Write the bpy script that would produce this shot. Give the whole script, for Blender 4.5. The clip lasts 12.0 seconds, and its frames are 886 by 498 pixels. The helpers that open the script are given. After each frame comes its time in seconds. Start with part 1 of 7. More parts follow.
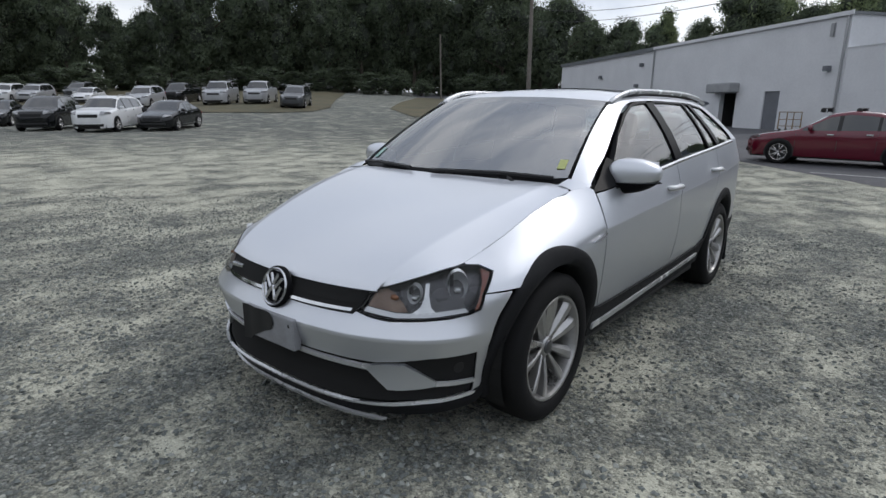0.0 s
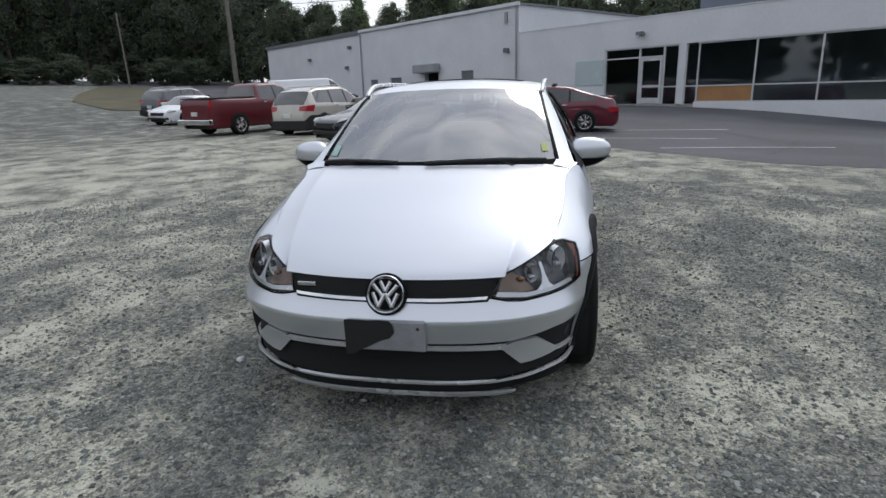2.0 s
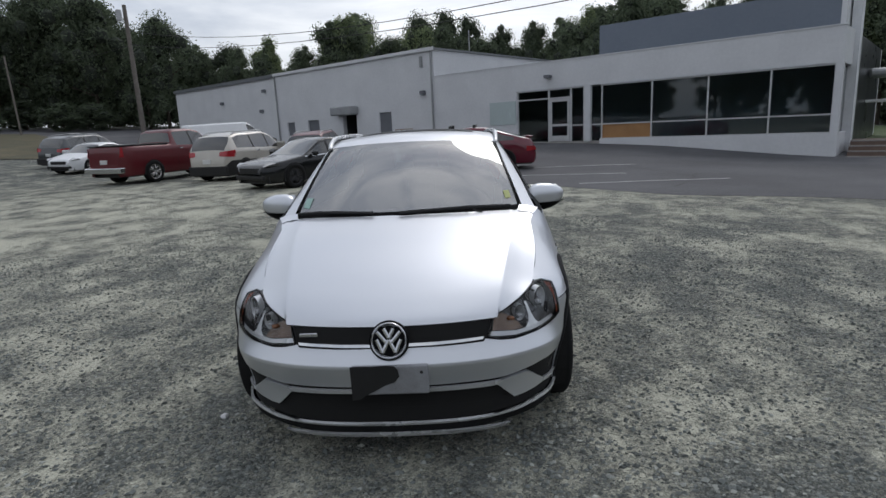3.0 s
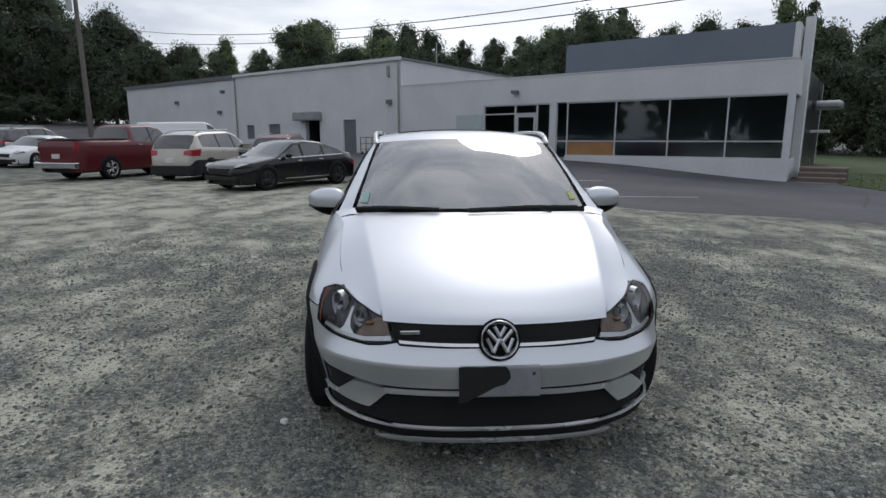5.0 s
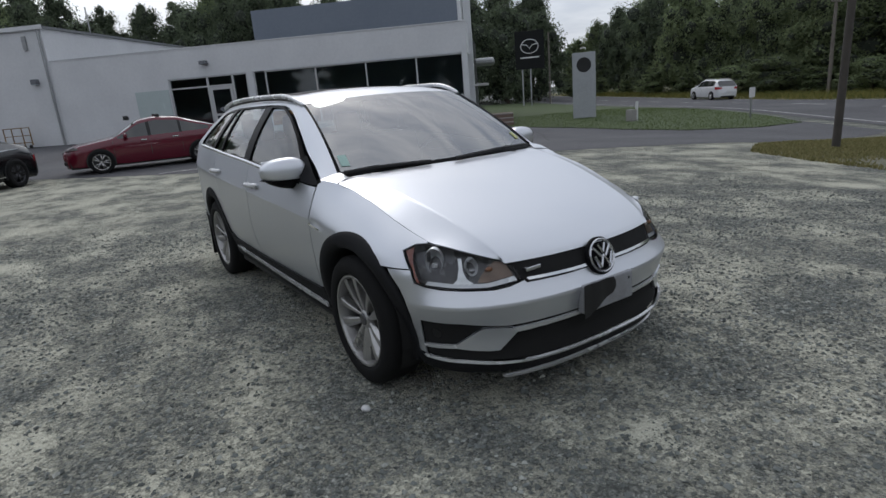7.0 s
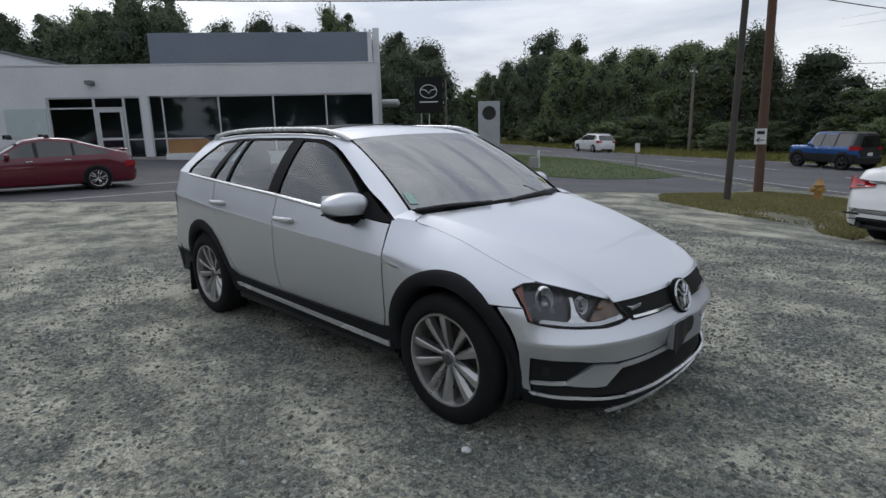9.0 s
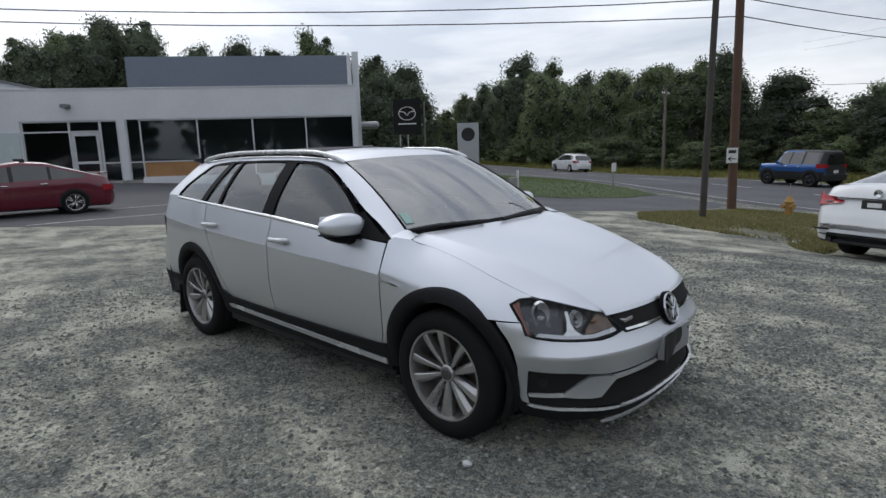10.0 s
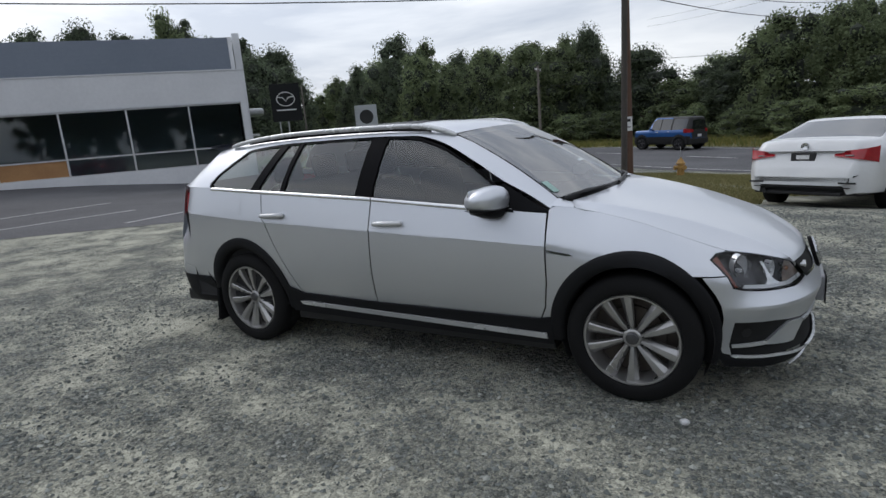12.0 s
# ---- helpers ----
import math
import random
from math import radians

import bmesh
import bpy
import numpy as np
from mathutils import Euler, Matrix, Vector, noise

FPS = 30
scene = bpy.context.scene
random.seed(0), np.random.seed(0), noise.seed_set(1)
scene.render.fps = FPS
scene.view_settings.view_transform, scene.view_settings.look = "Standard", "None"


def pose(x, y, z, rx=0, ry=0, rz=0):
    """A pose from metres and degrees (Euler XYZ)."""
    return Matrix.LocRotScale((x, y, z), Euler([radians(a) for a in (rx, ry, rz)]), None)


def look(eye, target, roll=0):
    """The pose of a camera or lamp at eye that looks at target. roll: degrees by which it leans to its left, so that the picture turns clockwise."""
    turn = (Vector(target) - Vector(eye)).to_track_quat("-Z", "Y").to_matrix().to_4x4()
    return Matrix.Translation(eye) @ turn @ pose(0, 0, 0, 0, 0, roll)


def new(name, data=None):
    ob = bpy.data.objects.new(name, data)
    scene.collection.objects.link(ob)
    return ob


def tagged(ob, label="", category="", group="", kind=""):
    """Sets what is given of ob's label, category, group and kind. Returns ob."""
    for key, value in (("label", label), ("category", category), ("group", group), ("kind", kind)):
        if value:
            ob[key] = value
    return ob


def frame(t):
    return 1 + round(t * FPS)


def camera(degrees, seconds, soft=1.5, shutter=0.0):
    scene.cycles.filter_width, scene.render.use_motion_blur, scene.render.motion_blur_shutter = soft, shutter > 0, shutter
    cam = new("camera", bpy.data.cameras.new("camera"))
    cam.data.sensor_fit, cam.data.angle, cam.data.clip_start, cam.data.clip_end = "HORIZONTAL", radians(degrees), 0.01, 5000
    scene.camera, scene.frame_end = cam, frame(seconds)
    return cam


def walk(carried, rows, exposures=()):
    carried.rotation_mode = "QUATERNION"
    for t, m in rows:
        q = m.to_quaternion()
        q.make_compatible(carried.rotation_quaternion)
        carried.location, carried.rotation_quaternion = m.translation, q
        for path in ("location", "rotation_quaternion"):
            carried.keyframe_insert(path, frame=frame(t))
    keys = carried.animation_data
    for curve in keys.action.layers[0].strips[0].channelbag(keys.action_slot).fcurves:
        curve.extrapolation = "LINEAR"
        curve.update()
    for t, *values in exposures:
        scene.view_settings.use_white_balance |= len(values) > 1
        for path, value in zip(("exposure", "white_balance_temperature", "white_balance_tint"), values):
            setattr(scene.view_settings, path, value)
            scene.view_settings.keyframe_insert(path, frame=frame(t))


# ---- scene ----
cam = camera(75.8, 12.0)
METRES, EYE, TILT, LEAN, TURN = 7.538, 1.5, 0.0, 0.0, 0.0
PATH = [
    (0, (1.945, -3.432, 1.314), (0.736, -1.91, 0.844), 0.8),
    (0.5, (1.641, -3.683, 1.335), (0.687, -2.001, 0.828), -0.4),
    (1, (1.239, -3.835, 1.356), (0.511, -2.039, 0.861), -1.8),
    (1.5, (0.932, -4.102, 1.391), (0.389, -2.248, 0.875), -2.3),
    (2, (0.653, -4.2, 1.389), (0.307, -2.304, 0.857), -1.7),
    (2.5, (0.456, -4.313, 1.454), (0.271, -2.381, 0.97), -2.4),
    (3, (0.365, -4.402, 1.486), (0.295, -2.447, 1.071), -2.7),
    (3.2, (0.355, -4.388, 1.483), (0.297, -2.426, 1.097), -2.4),
    (4.8, (-0.156, -4.317, 1.39), (-0.137, -2.353, 1.012), 0.4),
    (5, (-0.305, -4.281, 1.402), (-0.203, -2.32, 1.024), 0.0),
    (5.5, (-0.7, -4.269, 1.422), (-0.327, -2.346, 1.019), -1.0),
    (6, (-1.116, -4.143, 1.394), (-0.494, -2.296, 0.948), -3.2),
    (6.5, (-1.566, -4.024, 1.388), (-0.742, -2.267, 0.902), -4.4),
    (7, (-1.899, -3.782, 1.362), (-0.84, -2.167, 0.843), -4.9),
    (7.2, (-2.033, -3.649, 1.389), (-0.916, -2.062, 0.909), -4.4),
    (8.8, (-2.629, -3.181, 1.409), (-1.243, -1.796, 1.006), -1.5),
    (9, (-2.668, -3.181, 1.424), (-1.281, -1.799, 1.015), -1.3),
    (9.5, (-2.718, -3.204, 1.428), (-1.288, -1.855, 1.06), -1.3),
    (10, (-2.787, -3.174, 1.429), (-1.34, -1.837, 1.089), -1.7),
    (10.5, (-2.926, -3.036, 1.406), (-1.431, -1.751, 1.071), -2.4),
    (11, (-3.109, -2.67, 1.417), (-1.577, -1.422, 1.107), -2.5),
    (11.5, (-3.379, -2.285, 1.438), (-1.811, -1.095, 1.084), -2.9),
    (12, (-3.539, -1.912, 1.425), (-1.856, -0.916, 1.006), -4.7),
]
walk(cam, [(t, look(eye, target, roll)) for t, eye, target, roll in PATH], exposures=[(0, 0.29), (0.5, 0.38), (2, 0.38), (2.5, 0.24), (3, 0.0), (5, 0.03), (6.5, 0.02), (7, 0.03), (9, 0.12), (10.5, 0.20), (12, 0.19)])

# ---- world and sun: a bright overcast sky with thin broken cloud ----
SUN_AZ, SUN_EL = 17.0, 43.0          # degrees clockwise from +y, degrees above the horizon
world = bpy.data.worlds.new("world")
scene.world = world
world.use_nodes = True
wn, wl = world.node_tree.nodes, world.node_tree.links
wn.clear()
w_out = wn.new("ShaderNodeOutputWorld")
w_bg = wn.new("ShaderNodeBackground")
w_bg.inputs["Strength"].default_value = 0.093
w_sky = wn.new("ShaderNodeTexSky")
w_sky.sky_type, w_sky.sun_disc = "NISHITA", False
w_sky.sun_elevation, w_sky.sun_rotation = radians(SUN_EL), radians(SUN_AZ)
w_sky.air_density, w_sky.dust_density = 1.2, 2.5
w_co = wn.new("ShaderNodeTexCoord")
w_map = wn.new("ShaderNodeMapping")
w_map.inputs["Scale"].default_value = (1.0, 1.0, 4.5)
w_noise = wn.new("ShaderNodeTexNoise")
w_noise.inputs["Scale"].default_value, w_noise.inputs["Detail"].default_value = 2.2, 6.0
w_noise.inputs["Roughness"].default_value, w_noise.inputs["Distortion"].default_value = 0.55, 0.4
w_ramp = wn.new("ShaderNodeValToRGB")
w_ramp.color_ramp.elements[0].position, w_ramp.color_ramp.elements[0].color = 0.36, (4.7, 5.2, 6.2, 1)
w_ramp.color_ramp.elements[1].position, w_ramp.color_ramp.elements[1].color = 0.64, (8.5, 8.8, 9.35, 1)
w_mix = wn.new("ShaderNodeMix")
w_mix.data_type = "RGBA"
w_mix.inputs["Factor"].default_value = 0.86
wl.new(w_co.outputs["Generated"], w_map.inputs["Vector"])
wl.new(w_map.outputs["Vector"], w_noise.inputs["Vector"])
wl.new(w_noise.outputs["Fac"], w_ramp.inputs["Fac"])
wl.new(w_sky.outputs["Color"], w_mix.inputs["A"])
wl.new(w_ramp.outputs["Color"], w_mix.inputs["B"])
# the cloud grows brighter towards the veiled sun
w_dot, w_pow, w_glow, w_gain, w_sum = (wn.new("ShaderNodeVectorMath"), wn.new("ShaderNodeMath"), wn.new("ShaderNodeMath"), wn.new("ShaderNodeVectorMath"), wn.new("ShaderNodeMath"))
w_dot.operation = "DOT_PRODUCT"
w_dot.inputs[1].default_value = (math.sin(radians(SUN_AZ)) * math.cos(radians(SUN_EL)), math.cos(radians(SUN_AZ)) * math.cos(radians(SUN_EL)), math.sin(radians(SUN_EL)))
w_sum.operation, w_pow.operation, w_glow.operation = "MAXIMUM", "POWER", "MULTIPLY_ADD"
w_sum.inputs[1].default_value, w_pow.inputs[1].default_value = 0.0, 42.0
w_glow.inputs[1].default_value, w_glow.inputs[2].default_value = 0.9, 1.04
w_gain.operation = "SCALE"
wl.new(w_co.outputs["Generated"], w_dot.inputs[0])
wl.new(w_dot.outputs["Value"], w_sum.inputs[0])
wl.new(w_sum.outputs[0], w_pow.inputs[0])
w_broad, w_rise = wn.new("ShaderNodeMath"), wn.new("ShaderNodeMath")
w_broad.operation, w_rise.operation = "POWER", "MULTIPLY_ADD"
w_broad.inputs[1].default_value, w_rise.inputs[1].default_value = 2.5, 0.42
wl.new(w_sum.outputs[0], w_broad.inputs[0])
wl.new(w_broad.outputs[0], w_rise.inputs[0])
wl.new(w_glow.outputs[0], w_rise.inputs[2])
wl.new(w_pow.outputs[0], w_glow.inputs[0])
wl.new(w_mix.outputs["Result"], w_gain.inputs[0])
wl.new(w_rise.outputs[0], w_gain.inputs["Scale"])
wl.new(w_gain.outputs["Vector"], w_bg.inputs["Color"])
wl.new(w_bg.outputs["Background"], w_out.inputs["Surface"])

sun = new("sun", bpy.data.lights.new("sun", "SUN"))
sun.data.energy, sun.data.angle, sun.data.color = 0.4, radians(20), (1.0, 0.985, 0.97)
sun.matrix_basis = look((0, 0, 40), (-40 * math.sin(radians(SUN_AZ)) / math.tan(radians(SUN_EL)), -40 * math.cos(radians(SUN_AZ)) / math.tan(radians(SUN_EL)), 0))

# ---- building blocks ----
def part(name, bm, material, parent=None, label="", smooth=False, kind="", sharp=1.15):
    """Links a bmesh as one mesh object, under parent if there is one; edges bent by more than sharp stay crisp."""
    data = bpy.data.meshes.new(name)
    bm.normal_update()
    if smooth:
        for e in bm.edges:
            if len(e.link_faces) != 2 or e.calc_face_angle() > sharp:
                e.smooth = False
    bm.to_mesh(data)
    bm.free()
    for p in data.polygons:
        p.use_smooth = smooth
    for m in material if isinstance(material, (list, tuple)) else [material]:
        data.materials.append(m)
    ob = new(name, data)
    if parent:
        ob.parent = parent
    return tagged(ob, label=label, kind=kind)


def thing(name, m, label, category, group="", kind=""):
    ob = new(name)
    ob.empty_display_size = 0.2
    ob.matrix_basis = m
    return tagged(ob, label=label, category=category, group=group, kind=kind)


def grid_mesh(rows, close_u=False, close_v=False):
    """A bmesh from rows of points, quads between neighbours."""
    bm = bmesh.new()
    vs = [[bm.verts.new(p) for p in row] for row in rows]
    n, m = len(vs), len(vs[0])
    for i in range(n if close_u else n - 1):
        for j in range(m if close_v else m - 1):
            q = [vs[i][j], vs[i][(j + 1) % m], vs[(i + 1) % n][(j + 1) % m], vs[(i + 1) % n][j]]
            if len({tuple(v.co) for v in q}) > 2:
                try:
                    bm.faces.new(q)
                except ValueError:
                    pass
    return bm


def box(bm, x0, x1, y0, y1, z0, z1, bevel=0.0):
    r = bmesh.ops.create_cube(bm, size=1.0)
    for v in r["verts"]:
        v.co = Vector(((x0 + x1) / 2 + v.co.x * (x1 - x0), (y0 + y1) / 2 + v.co.y * (y1 - y0), (z0 + z1) / 2 + v.co.z * (z1 - z0)))
    if bevel:
        es = list({e for v in r["verts"] for e in v.link_edges})
        bmesh.ops.bevel(bm, geom=es, offset=bevel, segments=2, affect="EDGES", profile=0.5)
    return bm


def boxed(x0, x1, y0, y1, z0, z1, bevel=0.0):
    return box(bmesh.new(), x0, x1, y0, y1, z0, z1, bevel)


def tube(bm, points, radii, sides=8, cap=True):
    """A round tube through the points."""
    pts = [Vector(p) for p in points]
    radii = radii if isinstance(radii, (list, tuple)) else [radii] * len(pts)
    rings, side = [], None
    for i, p in enumerate(pts):
        d = (pts[min(i + 1, len(pts) - 1)] - pts[max(i - 1, 0)]).normalized()
        if side is None:
            side = d.orthogonal().normalized()
        side = (side - d * side.dot(d)).normalized()
        up = d.cross(side)
        rings.append([bm.verts.new(p + radii[i] * (side * math.cos(a) + up * math.sin(a))) for a in [2 * math.pi * k / sides for k in range(sides)]])
    for a, b in zip(rings, rings[1:]):
        for k in range(sides):
            bm.faces.new([a[k], a[(k + 1) % sides], b[(k + 1) % sides], b[k]])
    if cap:
        bm.faces.new(rings[0][::-1])
        bm.faces.new(rings[-1])
    return bm


def lathe(bm, profile, centre, axis="x", sides=32):
    """Turns a profile of (along, radius) round an axis through centre."""
    rings = []
    for along, r in profile:
        ring = []
        for k in range(sides):
            a = 2 * math.pi * k / sides
            c, s = r * math.cos(a), r * math.sin(a)
            p = {"x": (along, c, s), "y": (c, along, s), "z": (c, s, along)}[axis]
            ring.append(bm.verts.new(Vector(centre) + Vector(p)))
        rings.append(ring)
    for a, b in zip(rings, rings[1:]):
        for k in range(sides):
            bm.faces.new([a[k], a[(k + 1) % sides], b[(k + 1) % sides], b[k]])
    return bm


def conform(polygon, place, step_u=0.05, step_v=0.05, cuts=()):
    """A sheet over a polygon of (u, v), cut along a grid and laid on a surface by place(u, v)."""
    bm = bmesh.new()
    bm.faces.new([bm.verts.new((u, v, 0)) for u, v in polygon])
    us, vs = [p[0] for p in polygon], [p[1] for p in polygon]
    for axis, lo, hi, step in ((0, min(us), max(us), step_u), (1, min(vs), max(vs), step_v)):
        n = max(1, int(math.ceil((hi - lo) / step)))
        for c in [lo + (hi - lo) * k / n for k in range(1, n)] + [c for c in cuts if axis == 1 and lo < c < hi]:
            co, no = [0, 0, 0], [0, 0, 0]
            co[axis], no[axis] = c, 1
            bmesh.ops.bisect_plane(bm, geom=bm.verts[:] + bm.edges[:] + bm.faces[:], plane_co=co, plane_no=no, dist=1e-5)
    for v in bm.verts:
        v.co = Vector(place(v.co.x, v.co.y))
    return bm


def smooth_curve(points, n):
    """n points along a Catmull-Rom curve through the points (of any dimension)."""
    p = np.array(points, float)
    p = np.vstack([2 * p[0] - p[1], p, 2 * p[-1] - p[-2]])
    out = []
    for t in np.linspace(0, len(points) - 1, n):
        i = min(int(t), len(points) - 2)
        f = t - i
        a, b, c, d = p[i], p[i + 1], p[i + 2], p[i + 3]
        out.append(0.5 * (2 * b + (c - a) * f + (2 * a - 5 * b + 4 * c - d) * f * f + (3 * b - a - 3 * c + d) * f ** 3))
    return np.array(out)


def lerp(table, x):
    return float(np.interp(x, [a for a, _ in table], [b for _, b in table]))


# ---- materials ----
def surf(name, colour, dark=None, scale=4.0, rough=0.6, metal=0.0, bump=0.0, bscale=40.0, coat=0.0, rough_var=0.1, fine=12.0, per_object=0.0, spec=0.5, detail=6.0, ramp=(0.35, 0.7)):
    """A surface whose colour wanders between two tones at two sizes, with fine relief."""
    m = bpy.data.materials.new(name)
    m.use_nodes = True
    nodes, links = m.node_tree.nodes, m.node_tree.links
    b = nodes["Principled BSDF"]
    dark = dark or tuple(c * 0.8 for c in colour)
    co = nodes.new("ShaderNodeTexCoord")
    n1 = nodes.new("ShaderNodeTexNoise")
    n1.inputs["Scale"].default_value, n1.inputs["Detail"].default_value = scale, detail
    n2 = nodes.new("ShaderNodeTexNoise")
    n2.inputs["Scale"].default_value, n2.inputs["Detail"].default_value = scale * fine, 3.0
    add = nodes.new("ShaderNodeMath")
    add.operation = "MULTIPLY_ADD"
    add.inputs[1].default_value, add.inputs[2].default_value = 0.35, 0.0
    both = nodes.new("ShaderNodeMath")
    both.operation = "MULTIPLY_ADD"
    both.inputs[1].default_value = 0.65
    r = nodes.new("ShaderNodeValToRGB")
    r.color_ramp.elements[0].position, r.color_ramp.elements[0].color = ramp[0], (*dark, 1)
    r.color_ramp.elements[1].position, r.color_ramp.elements[1].color = ramp[1], (*colour, 1)
    links.new(co.outputs["Object"], n1.inputs["Vector"])
    links.new(co.outputs["Object"], n2.inputs["Vector"])
    links.new(n2.outputs["Fac"], add.inputs[0])
    links.new(n1.outputs["Fac"], both.inputs[0])
    links.new(add.outputs[0], both.inputs[2])
    links.new(both.outputs[0], r.inputs["Fac"])
    colour_out = r.outputs["Color"]
    if per_object:
        info = nodes.new("ShaderNodeObjectInfo")
        hsv = nodes.new("ShaderNodeHueSaturation")
        mr = nodes.new("ShaderNodeMapRange")
        mr.inputs["To Min"].default_value, mr.inputs["To Max"].default_value = 1 - per_object, 1 + per_object
        links.new(info.outputs["Random"], mr.inputs["Value"])
        links.new(mr.outputs["Result"], hsv.inputs["Value"])
        links.new(colour_out, hsv.inputs["Color"])
        colour_out = hsv.outputs["Color"]
    links.new(colour_out, b.inputs["Base Color"])
    rr = nodes.new("ShaderNodeMapRange")
    rr.inputs["To Min"].default_value, rr.inputs["To Max"].default_value = max(0.02, rough - rough_var), min(1, rough + rough_var)
    links.new(n1.outputs["Fac"], rr.inputs["Value"])
    links.new(rr.outputs["Result"], b.inputs["Roughness"])
    b.inputs["Metallic"].default_value = metal
    b.inputs["Specular IOR Level"].default_value = spec
    b.inputs["Coat Weight"].default_value = coat
    b.inputs["Coat Roughness"].default_value = 0.04
    if bump:
        n3 = nodes.new("ShaderNodeTexNoise")
        n3.inputs["Scale"].default_value, n3.inputs["Detail"].default_value = bscale, 4.0
        bp = nodes.new("ShaderNodeBump")
        bp.inputs["Strength"].default_value, bp.inputs["Distance"].default_value = bump, 0.01
        links.new(co.outputs["Object"], n3.inputs["Vector"])
        links.new(n3.outputs["Fac"], bp.inputs["Height"])
        links.new(bp.outputs["Normal"], b.inputs["Normal"])
    return m


def glass(name, tint=(0.75, 0.8, 0.78), rough=0.0, ior=1.5, gain=1.0):
    """A thin pane: what lies behind it, tinted, and a mirror image that grows towards grazing sight."""
    m = bpy.data.materials.new(name)
    m.use_nodes = True
    nodes, links = m.node_tree.nodes, m.node_tree.links
    nodes.clear()
    out, mix = nodes.new("ShaderNodeOutputMaterial"), nodes.new("ShaderNodeMixShader")
    tr, gl, fr = nodes.new("ShaderNodeBsdfTransparent"), nodes.new("ShaderNodeBsdfGlossy"), nodes.new("ShaderNodeFresnel")
    tr.inputs["Color"].default_value = (*tint, 1)
    gl.inputs["Roughness"].default_value, fr.inputs["IOR"].default_value = rough, ior
    gl.inputs["Color"].default_value = (gain, gain, gain, 1)
    links.new(fr.outputs["Fac"], mix.inputs["Fac"])
    links.new(tr.outputs["BSDF"], mix.inputs[1])
    links.new(gl.outputs["BSDF"], mix.inputs[2])
    links.new(mix.outputs["Shader"], out.inputs["Surface"])
    return m


def leaf_material(name, light, dark):
    m = bpy.data.materials.new(name)
    m.use_nodes = True
    nodes, links = m.node_tree.nodes, m.node_tree.links
    nodes.clear()
    out, mix = nodes.new("ShaderNodeOutputMaterial"), nodes.new("ShaderNodeMixShader")
    df, tl = nodes.new("ShaderNodeBsdfDiffuse"), nodes.new("ShaderNodeBsdfTranslucent")
    geo, info, r = nodes.new("ShaderNodeNewGeometry"), nodes.new("ShaderNodeObjectInfo"), nodes.new("ShaderNodeValToRGB")
    r.color_ramp.elements[0].color, r.color_ramp.elements[1].color = (*dark, 1), (*light, 1)
    hsv, mr = nodes.new("ShaderNodeHueSaturation"), nodes.new("ShaderNodeMapRange")
    mr.inputs["To Min"].default_value, mr.inputs["To Max"].default_value = 0.7, 1.35
    links.new(geo.outputs["Random Per Island"], r.inputs["Fac"])
    links.new(info.outputs["Random"], mr.inputs["Value"])
    links.new(mr.outputs["Result"], hsv.inputs["Value"])
    links.new(r.outputs["Color"], hsv.inputs["Color"])
    links.new(hsv.outputs["Color"], df.inputs["Color"])
    links.new(hsv.outputs["Color"], tl.inputs["Color"])
    mix.inputs["Fac"].default_value = 0.36
    links.new(df.outputs["BSDF"], mix.inputs[1])
    links.new(tl.outputs["BSDF"], mix.inputs[2])
    links.new(mix.outputs["Shader"], out.inputs["Surface"])
    return m


M_WALL = surf("white_painted_block", (0.72, 0.73, 0.75), (0.62, 0.63, 0.65), 0.6, 0.8, bump=0.15, bscale=30)
M_TRIM = surf("grey_metal_trim", (0.18, 0.19, 0.20), rough=0.5, scale=3)
M_ALU = surf("white_aluminium_frame", (0.62, 0.63, 0.64), rough=0.45, metal=0.2, scale=3)
M_GREYDOOR = surf("grey_painted_steel", (0.17, 0.18, 0.2), rough=0.55, scale=2)
M_DARK = surf("dark_interior", (0.02, 0.02, 0.022), rough=0.9, scale=2)
M_BOX = surf("blue_grey_metal_cladding", (0.19, 0.22, 0.27), (0.16, 0.19, 0.24), 0.5, 0.6)
M_PLY = surf("orange_plywood", (0.42, 0.23, 0.10), (0.33, 0.17, 0.07), 1.5, 0.7)
M_SHOPGLASS = glass("shop_glass", (0.62, 0.68, 0.70), ior=1.55)
M_FROST = surf("frosted_teal_glass", (0.52, 0.60, 0.60), (0.46, 0.53, 0.53), 1.2, 0.25)
M_CONC = surf("concrete", (0.36, 0.35, 0.33), (0.28, 0.27, 0.26), 2, 0.85, bump=0.3, bscale=60)
M_ASPHALT = surf("worn_asphalt", (0.118, 0.118, 0.124), (0.050, 0.050, 0.056), 0.35, 0.85, bump=0.5, bscale=150, fine=160)
M_LINE = surf("worn_white_line_paint", (0.55, 0.55, 0.54), (0.2, 0.2, 0.2), 3, 0.8, fine=20, ramp=(0.3, 0.5))
M_GRASSGROUND = surf("lawn_soil", (0.080, 0.108, 0.042), (0.055, 0.078, 0.030), 1.2, 0.95, bump=0.8, bscale=70)
M_DRYGRASS = surf("dry_grass_soil", (0.20, 0.17, 0.07), (0.10, 0.11, 0.04), 0.5, 0.95, bump=0.8, bscale=60)
M_VERGE = surf("verge_soil", (0.165, 0.155, 0.110), (0.085, 0.090, 0.056), 0.9, 0.95, bump=0.8, bscale=60)
M_HILLGRASS = surf("dry_slope_grass", (0.135, 0.112, 0.062), (0.060, 0.060, 0.034), 0.4, 0.95, bump=0.8, bscale=60)
M_WOODPOLE = surf("weathered_pole_wood", (0.20, 0.18, 0.16), (0.13, 0.115, 0.10), 3, 0.9, bump=0.4, bscale=30)
